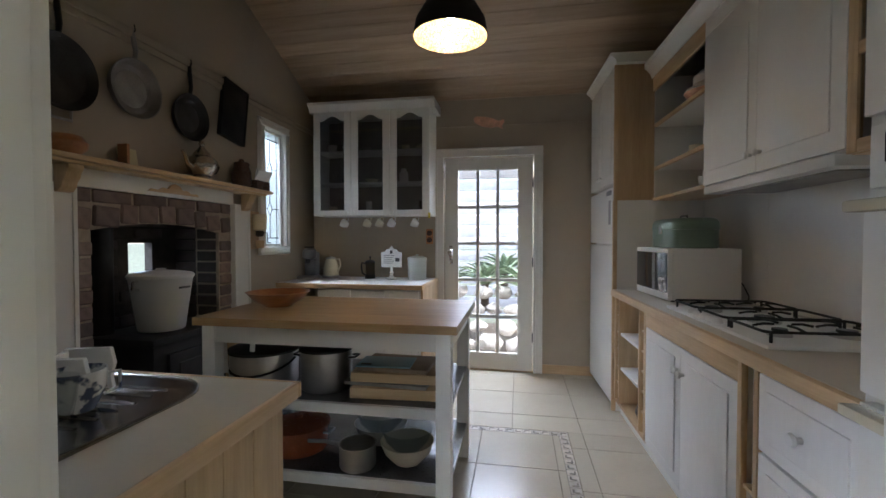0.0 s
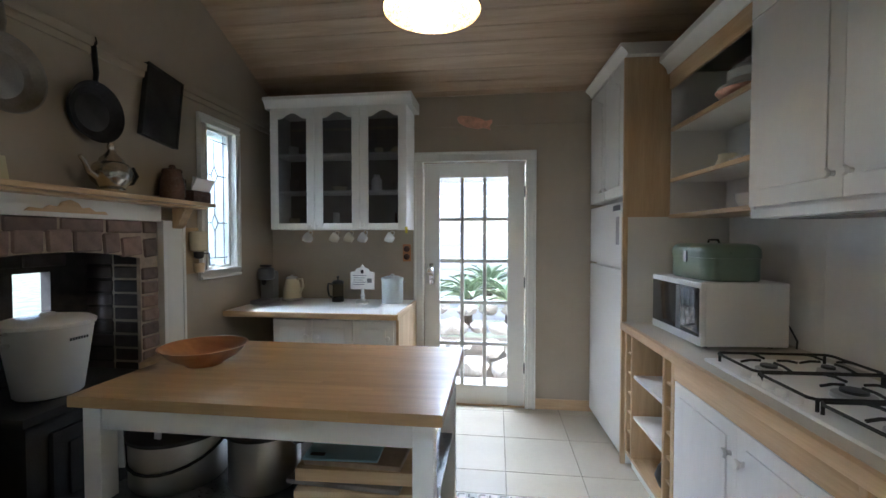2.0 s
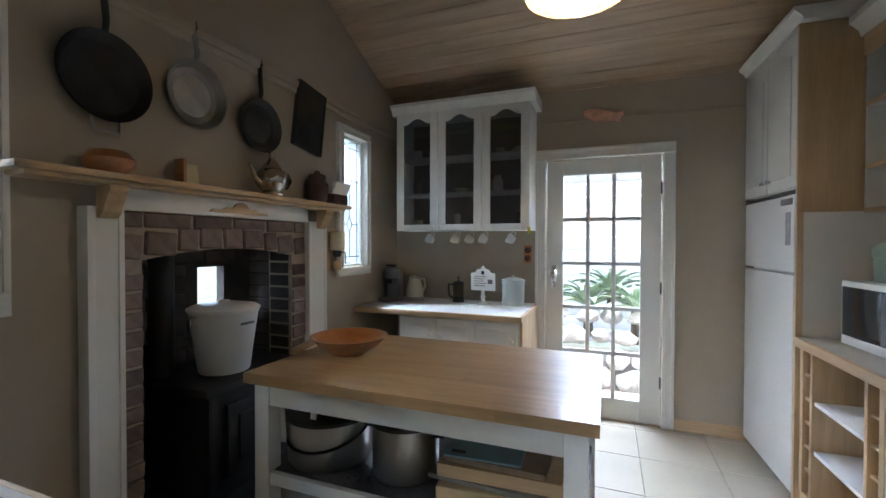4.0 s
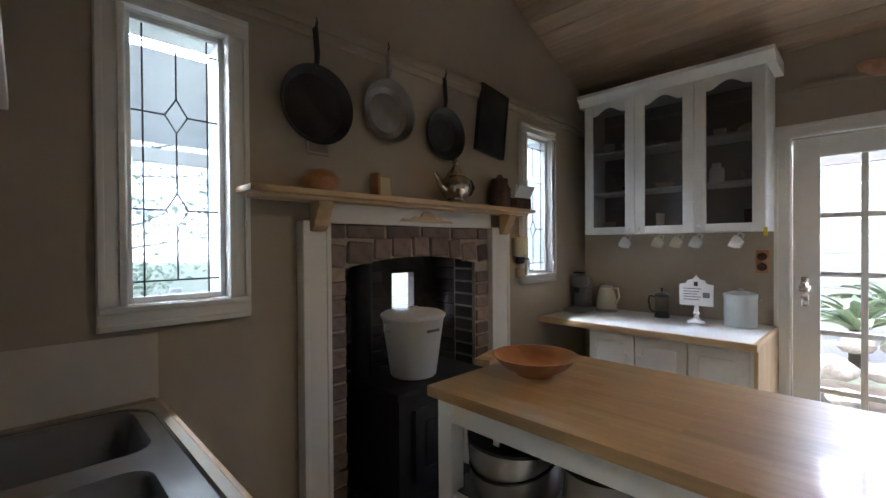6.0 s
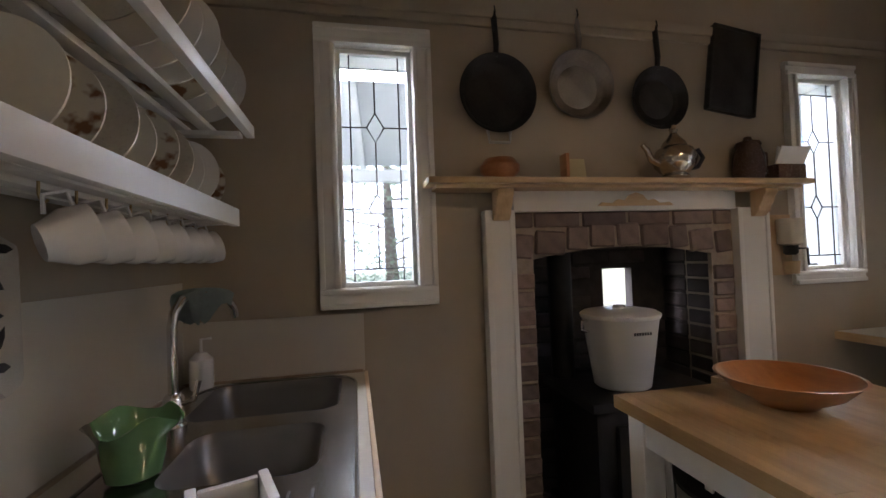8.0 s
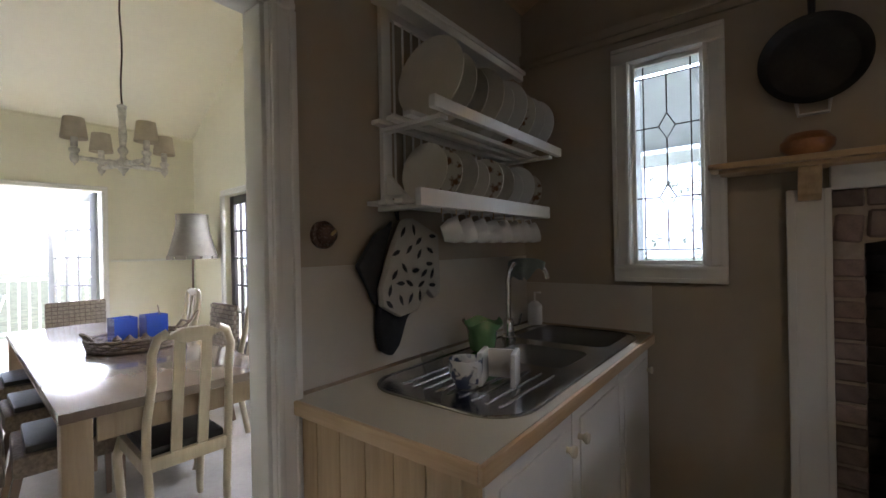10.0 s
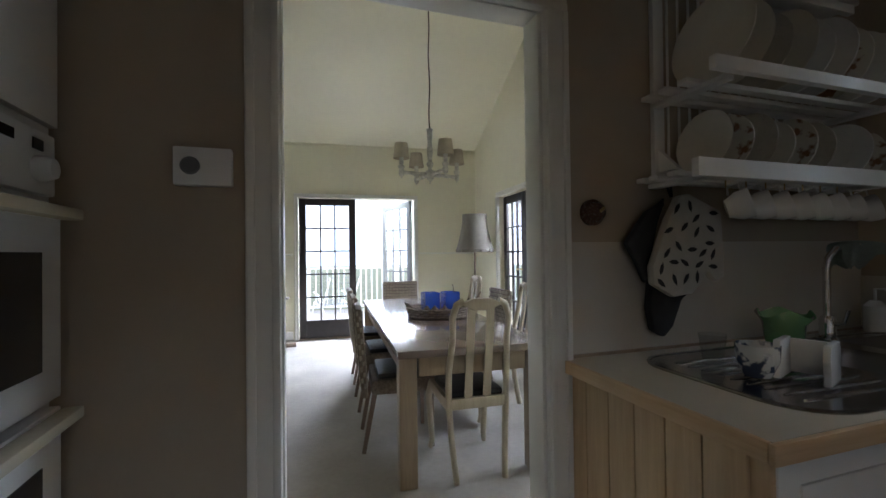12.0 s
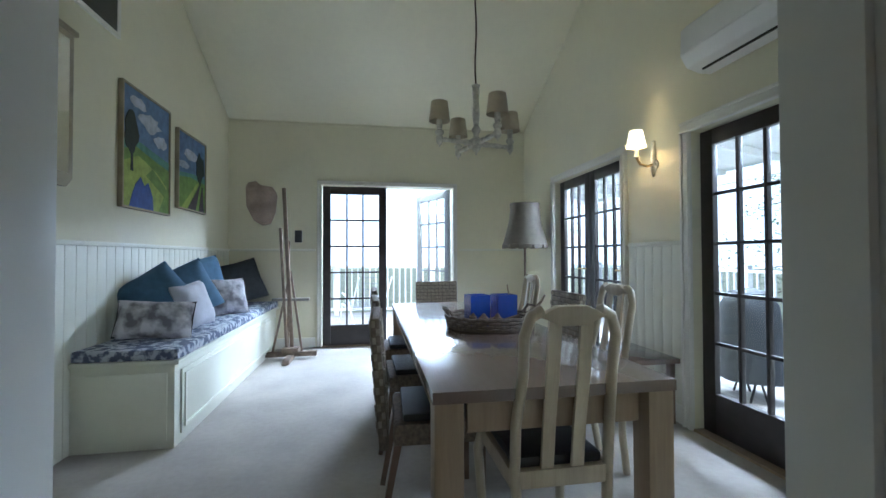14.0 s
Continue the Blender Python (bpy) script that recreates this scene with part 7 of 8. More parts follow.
def painting(label, y0, y1, z0, z1, shapes):
    """Canvas in a slim frame; shapes are outlines in 0..1 across and up, from the near edge."""
    ob = thing("painting", label, "painting", DIN)
    x = DE - 0.002
    fm_ = 0.016
    for a in ((y0, y1, z0, z0 + fm_), (y0, y1, z1 - fm_, z1), (y0, y0 + fm_, z0 + fm_, z1 - fm_), (y1 - fm_, y1, z0 + fm_, z1 - fm_)):
        part("frame", box(x - 0.035, x, *a, 0.003), FRAME, ob)
    part("canvas", box(x - 0.022, x - 0.004, y0 + fm_, y1 - fm_, z0 + fm_, z1 - fm_), PAINT["sky"], ob, "painted sky")
    w, h = y1 - y0 - 2 * fm_, z1 - z0 - 2 * fm_
    for k, (nm, pts) in enumerate(shapes):
        poly = [(y1 - fm_ - u * w, z0 + fm_ + v * h) for u, v in pts]
        part("paint_" + nm, prism(poly, x - 0.0225 - 0.0006 * (k + 1), x - 0.0222, "x"), PAINT[nm], ob)


def blob(cx, cy, rx, ry, n=16, rough=0.25, seed=1):
    g = random.Random(seed)
    return [(min(1, max(0, cx + rx * math.cos(2 * math.pi * k / n) * g.uniform(1 - rough, 1 + rough))), min(1, max(0, cy + ry * math.sin(2 * math.pi * k / n) * g.uniform(1 - rough, 1 + rough)))) for k in range(n)]


painting("framed oil landscape, green hills under a cloudy sky", -3.555, -2.825, 1.52, 2.43, [
    ("cloud", blob(0.55, 0.78, 0.22, 0.08, seed=2)), ("cloud", blob(0.3, 0.9, 0.16, 0.05, seed=3)), ("cloud", blob(0.8, 0.66, 0.16, 0.06, seed=4)),
    ("teal", [(0, 0), (1, 0), (1, 0.5), (0.7, 0.53), (0.35, 0.57), (0, 0.55)]), ("field", [(0, 0), (1, 0), (1, 0.42), (0.6, 0.47), (0.25, 0.52), (0, 0.46)]),
    ("lime", [(0, 0), (0.75, 0), (0.95, 0.25), (0.7, 0.36), (0.3, 0.45), (0, 0.36)]), ("field", [(0.45, 0.3), (1, 0.12), (1, 0.2), (0.6, 0.38)]), ("dark", blob(0.16, 0.62, 0.13, 0.17, seed=6)), ("dark", [(0.14, 0.3), (0.19, 0.3), (0.18, 0.55), (0.15, 0.55)]),
    ("blue", [(0.12, 0), (0.62, 0), (0.6, 0.12), (0.5, 0.24), (0.42, 0.2), (0.34, 0.27), (0.24, 0.2), (0.18, 0.12)])])
painting("framed oil landscape with a dark tree and ploughed rows", -4.37, -3.71, 1.612, 2.35, [
    ("cloud", blob(0.45, 0.75, 0.3, 0.07, seed=8)), ("cloud", blob(0.2, 0.58, 0.2, 0.05, seed=9)), ("teal", [(0, 0), (1, 0), (1, 0.5), (0.5, 0.5), (0, 0.46)]),
    ("field", [(0, 0), (1, 0), (1, 0.42), (0.4, 0.44), (0, 0.4)]), ("lime", [(0.1, 0), (0.3, 0), (0.75, 0.4), (0.68, 0.4)]), ("plum", [(0.32, 0), (0.62, 0), (0.8, 0.38), (0.77, 0.38)]), ("plum", [(0.75, 0), (0.95, 0), (0.9, 0.36), (0.86, 0.36)]), ("dark", blob(0.8, 0.62, 0.15, 0.2, seed=10))])
mf = thing("wall_mirror", "narrow gilt-framed mirror with a shaped lower edge", "mirror", DIN)
part("frame", prism([(-2.33, 1.62), (-2.28, 1.57), (-2.1, 1.57), (-1.92, 1.57), (-1.88, 1.62), (-1.88, 2.47), (-2.33, 2.47)], DE - 0.03, DE - 0.002, "x", bev=0.006), FRAME, mf)
part("cap", box(DE - 0.045, DE - 0.002, -2.35, -1.86, 2.47, 2.50, 0.006), FRAME, mf)
part("mirror_glass", box(DE - 0.034, DE - 0.029, -2.285, -1.925, 1.65, 2.43), CHROME, mf)
hw_ = thing("high_vent", "dark high vent window near the ceiling", "window", DIN, kind="structure")
part("frame", wall_bm("y", -2.82, -2.35, 2.70, 3.1, DE - 0.02, DE - 0.001, [(-2.79, -2.38, 2.73, 3.07)]), TRIM, hw_)
part("pane", box(DE - 0.012, DE - 0.006, -2.79, -2.38, 2.73, 3.07), DARK_GLASS, hw_)
# stone slab on the south wall
HIDE = material("pinkish_stone_slab", (0.40, 0.31, 0.26), 0.8, var=0.3, scale=7, bump=0.6, bscale=40)
out = [(u + 0.11, v) for u, v in [(1.56, 2.04), (1.53, 2.1), (1.44, 2.12), (1.38, 2.07), (1.24, 2.05), (1.18, 1.95), (1.20, 1.72), (1.26, 1.58), (1.36, 1.56), (1.46, 1.62), (1.55, 1.80)]]
single("stone_relief", prism(out, DS + 0.001, DS + 0.035, "y", bev=0.012), HIDE, "irregular pinkish stone slab mounted on the wall", "wall ornament", DIN)
# easel
es = thing("easel", "dark timber artist's easel standing folded in the corner", "easel", D(1.02, -4.70))
part("mast", box(-0.02, 0.02, -0.018, 0.018, 0.1, 1.95, 0.003, pose(0, 0, 0, -5, 2, 0)), DRIFT, es)
part("mast", box(0.045, 0.075, -0.018, 0.018, 0.1, 1.5, 0.003, pose(0, 0, 0, -5, 2, 0)), DRIFT, es)
part("rear_leg", tube([(0.05, -0.05, 1.35), (0.12, -0.36, 0.02)], 0.016, 4), DRIFT, es)
part("side_leg", tube([(0.02, 0.02, 1.0), (0.22, 0.05, 0.02)], 0.016, 4), DRIFT, es)
part("side_leg", tube([(0.02, 0.02, 1.0), (-0.12, 0.05, 0.02)], 0.016, 4), DRIFT, es)
part("canvas_ledge", box(-0.19, 0.22, -0.02, 0.07, 0.655, 0.685, 0.004), PEWTER, es, "greyish canvas ledge")
part("clamp", box(-0.11, -0.03, 0.02, 0.06, 1.33, 1.47, 0.006), BLACK, es, "black metal clamp")
part("foot", box(-0.28, 0.3, 0.03, 0.09, 0.02, 0.075, 0.006), DRIFT, es)
part("foot", box(-0.03, 0.04, -0.1, 0.4, 0.0, 0.05, 0.006), DRIFT, es)
part("foot_block", box(-0.08, 0.1, -0.02, 0.12, 0.075, 0.12, 0.006), DRIFT, es)
# floor lamp
fl = thing("floor_lamp", "old standard lamp with a fringed fabric shade, unlit", "lamp", D(-1.69, -4.35))
SHADE = material("greige_lampshade", (0.20, 0.175, 0.14), 0.9, var=0.1, scale=20, bump=0.3, bscale=200)
part("base", lathe([(0, 0), (0.15, 0), (0.16, 0.015), (0.13, 0.03), (0.04, 0.05), (0.022, 0.09), (0, 0.09)], 32), TABLE_WOOD, fl)
part("pole", lathe([(0.014, 0.08), (0.02, 0.3), (0.012, 0.34), (0.016, 0.8), (0.012, 0.84), (0.013, 1.4), (0, 1.4)], 16), TABLE_WOOD, fl)
part("shade", lathe([(0.27, 0), (0.235, 0.12), (0.19, 0.3), (0.175, 0.42), (0.18, 0.5), (0.176, 0.5), (0.171, 0.42), (0.186, 0.3), (0.23, 0.12), (0.265, 0.0)], 12, at=(0, 0, 1.29)), SHADE, fl, "panelled fabric shade")
for k in range(12):
    a = 2 * math.pi * (k + 0.5) / 12
    part("fringe_scallop", lathe([(0, 0), (0.055, 0.0), (0.06, 0.045), (0, 0.05)], 10, m=pose(0.262 * math.cos(a), 0.262 * math.sin(a), 1.255, 0, 0, math.degrees(a)) @ Matrix.Diagonal((0.12, 1, 1, 1))), SHADE, fl)
# chandelier
cd = thing("chandelier", "distressed white turned-wood chandelier with small fabric shades", "chandelier", D(-0.637, -2.513, 1.896))
PALE_SHADE = material("cream_small_shade", (0.50, 0.43, 0.33), 0.9, var=0.08, scale=20)
CHALK = material("chalky_distressed_wood", (0.60, 0.57, 0.50), 0.7, var=0.3, scale=24, bump=0.4)
part("column", lathe([(0, 0.0), (0.008, 0.006), (0.006, 0.016), (0.016, 0.028), (0.03, 0.045), (0.034, 0.06), (0.05, 0.064), (0.05, 0.115), (0.03, 0.12), (0.018, 0.14), (0.02, 0.16), (0.032, 0.18), (0.032, 0.195), (0.018, 0.215), (0.02, 0.23), (0.027, 0.3), (0.023, 0.36), (0.019, 0.40), (0.027, 0.46), (0.024, 0.495), (0.03, 0.5), (0.03, 0.515), (0.01, 0.525), (0, 0.525)], 24), CHALK, cd)
for k in range(4):
    a = radians(15 + 90 * k)
    c, s = math.cos(a), math.sin(a)
    e = (0.293 * c, 0.293 * s, 0)
    arm = part("arm", lathe([(0, 0.04), (0.018, 0.045), (0.022, 0.09), (0.014, 0.11), (0.019, 0.18), (0.013, 0.23), (0.018, 0.25), (0.012, 0.27), (0, 0.28)], 12, m=pose(0, 0, 0.088, 0, 90, math.degrees(a))), CHALK, cd)
    part("drop_knob", lathe([(0, 0.03), (0.006, 0.035), (0.005, 0.045), (0.018, 0.055), (0.025, 0.075), (0.025, 0.1), (0.016, 0.115), (0, 0.115)], 16, at=e), CHALK, arm)
    part("candle_cup", lathe([(0, 0.112), (0.018, 0.114), (0.03, 0.128), (0.03, 0.145), (0.014, 0.155), (0.02, 0.162), (0.02, 0.222), (0, 0.224)], 16, at=e), CHALK, arm)
    part("lamp_shade", lathe([(0.075, 0.212), (0.058, 0.35), (0.056, 0.35), (0.072, 0.213)], 24, at=e), PALE_SHADE, arm, "small cream fabric shade")
part("cord", tube([(0.006 * math.sin(k * 1.1), 0.004 * math.cos(k * 0.9), 0.5 + k * 0.1) for k in range(21)], 0.006, 6), BROWN_CHINA, cd, "twisted brown cord")
# sconce
scn = thing("wall_sconce", "lit brass wall sconce with a small cream shade", "lamp", D(DW, -2.395, 1.85))
part("backplate", lathe([(0, 0), (0.035, 0), (0.038, 0.01), (0.02, 0.02), (0, 0.022)], 24, m=pose(0, 0, 0, 0, 90, 0)), CHALK, scn)
part("stem", lathe([(0, -0.1), (0.012, -0.08), (0.02, -0.03), (0.014, 0.02), (0.022, 0.06), (0.01, 0.14), (0.016, 0.17), (0, 0.18)], 16, at=(0.02, 0, 0)), CHALK, scn)
part("arm", tube([(0.02, 0, 0.0), (0.08, 0.02, -0.02), (0.15, 0.03, -0.01), (0.18, 0.03, 0.04)], 0.01, 8), BRASS, scn)
part("candle_cup", lathe([(0, 0.03), (0.022, 0.04), (0.014, 0.055), (0.014, 0.12), (0, 0.12)], 16, at=(0.18, 0.03, 0)), CHALK, scn)
part("lit_shade", lathe([(0.07, 0.115), (0.046, 0.235), (0.043, 0.235), (0.067, 0.117)], 28, at=(0.18, 0.03, 0)), glow("lit_fabric_shade", (1.0, 0.86, 0.55), 1.3), scn, "glowing cream shade")
part("bulb", lathe([(0.01, 0.12), (0.022, 0.15), (0.02, 0.18), (0, 0.2)], 16, at=(0.18, 0.03, 0)), glow("sconce_bulb", (1.0, 0.8, 0.5), 40), scn)
# split air conditioner
ac = thing("air_conditioner", "white split-system air conditioner high on the wall", "air conditioner", DIN)
prof = [(DW, 2.60), (DW + 0.17, 2.60), (DW + 0.21, 2.56), (DW + 0.215, 2.40), (DW + 0.17, 2.33), (DW + 0.08, 2.305), (DW, 2.305)]
part("case", prism(prof, -1.86, -0.98, "y", bev=0.008), APPLIANCE, ac)
part("front_flap", box(DW + 0.10, DW + 0.112, -1.80, -1.04, 2.304, 2.316), DARK_GLASS, ac, "dark air slot")
part("front_panel", box(DW + 0.2145, DW + 0.222, -1.845, -0.995, 2.405, 2.555, 0.003), APPLIANCE, ac)

# ---- outside: decks, garden, trees ----
dk = structure("deck", box(-7.0, 4.0, -8.6, DS - 0.19, -0.16, -0.05), DECK, "weathered grey timber deck", DIN, "deck")
bm = bmesh.new()
for k in range(60):
    y0 = DS - 0.2 - 0.056 * (k + 1) * 1.0
    B(bm, -7.0, 4.0, y0, y0 + 0.051, -0.05, -0.022)
tagged(structure("deck_boards_south", bm, DECK, "weathered grey deck boards", DIN, "deck"), kind="structure")
bm = bmesh.new()
for k in range(48):
    x0 = DW - 0.19 - 0.056 * (k + 1)
    B(bm, x0, x0 + 0.051, DS - 0.19, 5.2, -0.05, -0.022)
structure("deck_boards_west", bm, timber("weathered_deck_side", (0.50, 0.47, 0.43), (0.36, 0.33, 0.30), "y", 0.7, rand=0.12), "weathered grey deck boards", DIN, "deck")
structure("deck_side", box(DW - 2.9, DW - 0.19, DS - 0.19, 5.2, -0.16, -0.051), DECK, "weathered grey timber deck", DIN, "deck")


def railing(name, x0, y0, x1, y1, gap=0.12):
    ob = thing(name, "white painted deck railing with upright balusters", "railing", DIN)
    length = math.hypot(x1 - x0, y1 - y0)
    ang = math.degrees(math.atan2(y1 - y0, x1 - x0))
    m = pose(x0, y0, 0, 0, 0, ang)
    part("top_rail", box(0, length, -0.045, 0.045, 0.93, 0.97, 0.006), RAIL_WHITE, ob, m=m)
    part("bottom_rail", box(0, length, -0.025, 0.025, 0.08, 0.13, 0.004), RAIL_WHITE, ob, m=m)
    base = None
    for k in range(1, int(length / gap)):
        if base is None:
            base = part("baluster", box(-0.012, 0.012, -0.012, 0.012, 0.13, 0.93), RAIL_WHITE, ob, m=m @ pose(k * gap, 0, 0))
        else:
            o = new("baluster", base.data)
            o.parent, o.matrix_basis = ob, m @ pose(k * gap, 0, 0)
    for k in range(int(length / 1.9) + 1):
        part("post", box(-0.045, 0.045, -0.045, 0.045, -0.05, 1.03, 0.005), RAIL_WHITE, ob, m=m @ pose(min(length, k * 1.9), 0, 0))


railing("deck_railing", -4.9, -8.3, 3.8, -8.3)
railing("deck_railing", -4.9, -8.3, -4.9, 1.2)
ver = thing("verandah", "white verandah roof on slender posts", "verandah", DIN)
part("roof_sheet", prism([(DW - 0.18, 2.86), (DW - 2.9, 2.36), (DW - 2.9, 2.40), (DW - 0.18, 2.90)], DS - 3.4, 5.2, "y"), material("pale_verandah_lining", (0.70, 0.72, 0.73), 0.6, 0.0, var=0.1, scale=4), ver, "pale painted roof lining")
for k in range(15):
    y = DS - 3.2 + k * 0.9
    part("rafter", prism([(DW - 0.18, 2.855), (DW - 2.85, 2.364), (DW - 2.85, 2.27), (DW - 0.18, 2.76)], y - 0.025, y + 0.025, "y"), RAIL_WHITE, ver)
part("edge_beam", box(DW - 2.82, DW - 2.74, DS - 3.4, 5.2, 2.16, 2.285, 0.004), RAIL_WHITE, ver)
for y in (-8.25, -5.6, -2.9, -0.2, 2.6, 5.0):
    part("verandah_post", box(DW - 2.83, DW - 2.73, y - 0.05, y + 0.05, -0.05, 2.17, 0.006), RAIL_WHITE, ver)
# lounger on the south deck
lg = thing("deck_chair", "pale folding deck chair with grey webbing", "chair", D(0.25, -7.0, -0.022, 200))
for sx in (-0.28, 0.28):
    part("frame_tube", tube([(sx, 0.45, 0.02), (sx, 0.3, 0.36), (sx, -0.2, 0.3), (sx, -0.6, 0.85)], 0.014, 8), RAIL_WHITE, lg)
    part("frame_tube", tube([(sx, -0.45, 0.02), (sx, 0.05, 0.5), (sx, 0.3, 0.55)], 0.014, 8), RAIL_WHITE, lg)
for k in range(12):
    t = k / 11
    p = (0.3 - 0.5 * t * 2, 0.36 - 0.06 * t * 2) if t < 0.5 else (-0.2 - 0.4 * (t - 0.5) * 2, 0.3 + 0.55 * (t - 0.5) * 2)
    part("webbing_strap", box(-0.27, 0.27, p[0] - 0.022, p[0] + 0.022, p[1], p[1] + 0.006), GREYP, lg)
bq = thing("barbecue", "barbecue under a dark fitted cover on the side deck", "barbecue", D(-3.0, -2.6, -0.022, 65) @ Matrix.Diagonal((0.62, 0.62, 0.78, 1)))
COVER = material("charcoal_cover", (0.022, 0.024, 0.028), 0.6, var=0.25, scale=6, bump=0.4, bscale=30)
bm = bmesh.new()
rings = []
for z, w, d in ((0.22, 0.42, 0.36), (0.5, 0.38, 0.32), (0.85, 0.36, 0.30), (1.0, 0.34, 0.28), (1.12, 0.26, 0.2), (1.16, 0.1, 0.08)):
    rings.append([bm.verts.new((w * math.copysign(abs(math.cos(a)) ** 0.5, math.cos(a)) * (1 + 0.05 * math.sin(5 * a + z * 4)), d * math.copysign(abs(math.sin(a)) ** 0.5, math.sin(a)) * (1 + 0.05 * math.cos(4 * a)), z)) for a in [2 * math.pi * k / 28 for k in range(28)]])
for a, b in zip(rings, rings[1:]):
    for k in range(28):
        bm.faces.new((a[k], a[(k + 1) % 28], b[(k + 1) % 28], b[k]))
bm.faces.new(rings[-1])
part("cover", bm, COVER, bq)
for sx in (-0.25, 0.25):
    part("leg", tube([(sx, 0, 0.3), (sx * 1.1, 0.1, 0.0)], 0.015), IRON, bq)
    part("leg", tube([(sx, 0, 0.3), (sx * 1.1, -0.1, 0.0)], 0.015), IRON, bq)

# garden outside the north door
structure("garden_bed", box(-4, 4, 4.56, 7.4, -0.6, -0.14), material("garden_soil", (0.22, 0.18, 0.13), 0.95, var=0.3, scale=9, bump=0.8, bscale=40), "bare garden soil and pale gravel", category="ground")
structure("pavement", box(-2, 2.5, 4.55, 5.25, -0.14, -0.06), material("pale_concrete", (0.55, 0.52, 0.47), 0.8, var=0.15, scale=5, bump=0.3), "pale concrete landing outside the door", category="pavement")
rock = thing("rockery", "dry stacked rockery of pale limestone boulders", "rockery")
grng = random.Random(21)


def boulder(seed):
    bm = bmesh.new()
    bmesh.ops.create_icosphere(bm, subdivisions=2, radius=1.0)
    for v in bm.verts:
        v.co *= 0.8 + 0.35 * noise.noise(v.co * 1.3 + Vector((seed * 5.1, 0, 0)))
        v.co.z *= 0.72
    return bm


rocks = [part("boulder", boulder(k), STONE, rock, m=pose(-0.6 + k * 0.5, 5.45, 0.0) @ Matrix.Scale(0.2, 4)) for k in range(4)]
for row in range(4):
    for k in range(13):
        o = new("boulder", rocks[(k + row) % 4].data)
        o.parent = rock
        s = grng.uniform(0.13, 0.23)
        o.matrix_basis = pose(-2.0 + k * 0.32 + (0.16 if row % 2 else 0) + grng.uniform(-0.05, 0.05), 5.5 + row * 0.17 + grng.uniform(-0.04, 0.04), -0.05 + row * 0.2, grng.uniform(-20, 20), grng.uniform(-20, 20), grng.uniform(0, 360)) @ Matrix.Scale(s, 4)


def leaf_mesh(length, width):
    bm = bmesh.new()
    n = 9
    prev = None
    for k in range(n + 1):
        t = k / n
        w = width * (0.5 + 1.1 * t) * (1 - t ** 3) if k < n else 0.002
        y, z = length * (t - 0.12 * t * t), length * (0.55 * t - 0.6 * t * t)
        row = [bm.verts.new((-w / 2, y, z + 0.018)), bm.verts.new((0, y, z)), bm.verts.new((w / 2, y, z + 0.018)), bm.verts.new((0, y, z - 0.012))]
        if prev:
            for j in range(4):
                bm.faces.new((prev[j], prev[(j + 1) % 4], row[(j + 1) % 4], row[j]))
        prev = row
    return bm


ag_leaf = None
for cx, cy, cz, sc_ in ((-0.2, 6.2, 0.62, 1.0), (0.32, 6.05, 0.60, 1.0), (-0.72, 6.2, 0.6, 0.9), (0.85, 6.25, 0.6, 1.0), (0.06, 6.5, 0.75, 1.0), (-1.3, 6.2, 0.6, 0.9)):
    ag = thing("agave", "pale green spineless agave rosette in the rockery", "plant", pose(cx, cy, cz) @ Matrix.Scale(sc_, 4), "agaves in the rockery")
    for k in range(22):
        m = pose(0, 0, 0, 0, 0, k * 137.5) @ pose(0, 0.02, 0, 4 + 62 * (k / 22)) @ Matrix.Scale(1 - 0.35 * k / 22, 4)
        if ag_leaf is None:
            ag_leaf = part("leaf", leaf_mesh(0.62, 0.12), LEAF, ag, m=m)
        else:
            o = new("leaf", ag_leaf.data)
            o.parent, o.matrix_basis = ag, m
    part("stem", lathe([(0, -0.35), (0.06, -0.35), (0.05, 0.05), (0, 0.06)], 12), BARK, ag)
fence = thing("board_fence", "white horizontal board fence behind the garden", "fence", pose(0, 7.6, 0))
for k in range(13):
    part("board", box(-5, 5, -0.012, 0.012, -0.1 + k * 0.2, 0.07 + k * 0.2, 0.003), RAIL_WHITE, fence)
for k in range(6):
    part("post", box(-4.9 + k * 1.95, -4.8 + k * 1.95, 0.012, 0.1, -0.6, 2.6), RAIL_WHITE, fence)
pg = thing("pergola_beam", "grey weathered pergola beam beyond the door", "pergola")
part("beam", box(-4, 4, 6.9, 7.0, 2.22, 2.36, 0.004), DECK, pg)
for x in (-3.4, 3.4):
    part("post", box(x - 0.05, x + 0.05, 6.9, 7.0, -0.6, 2.22), DECK, pg)


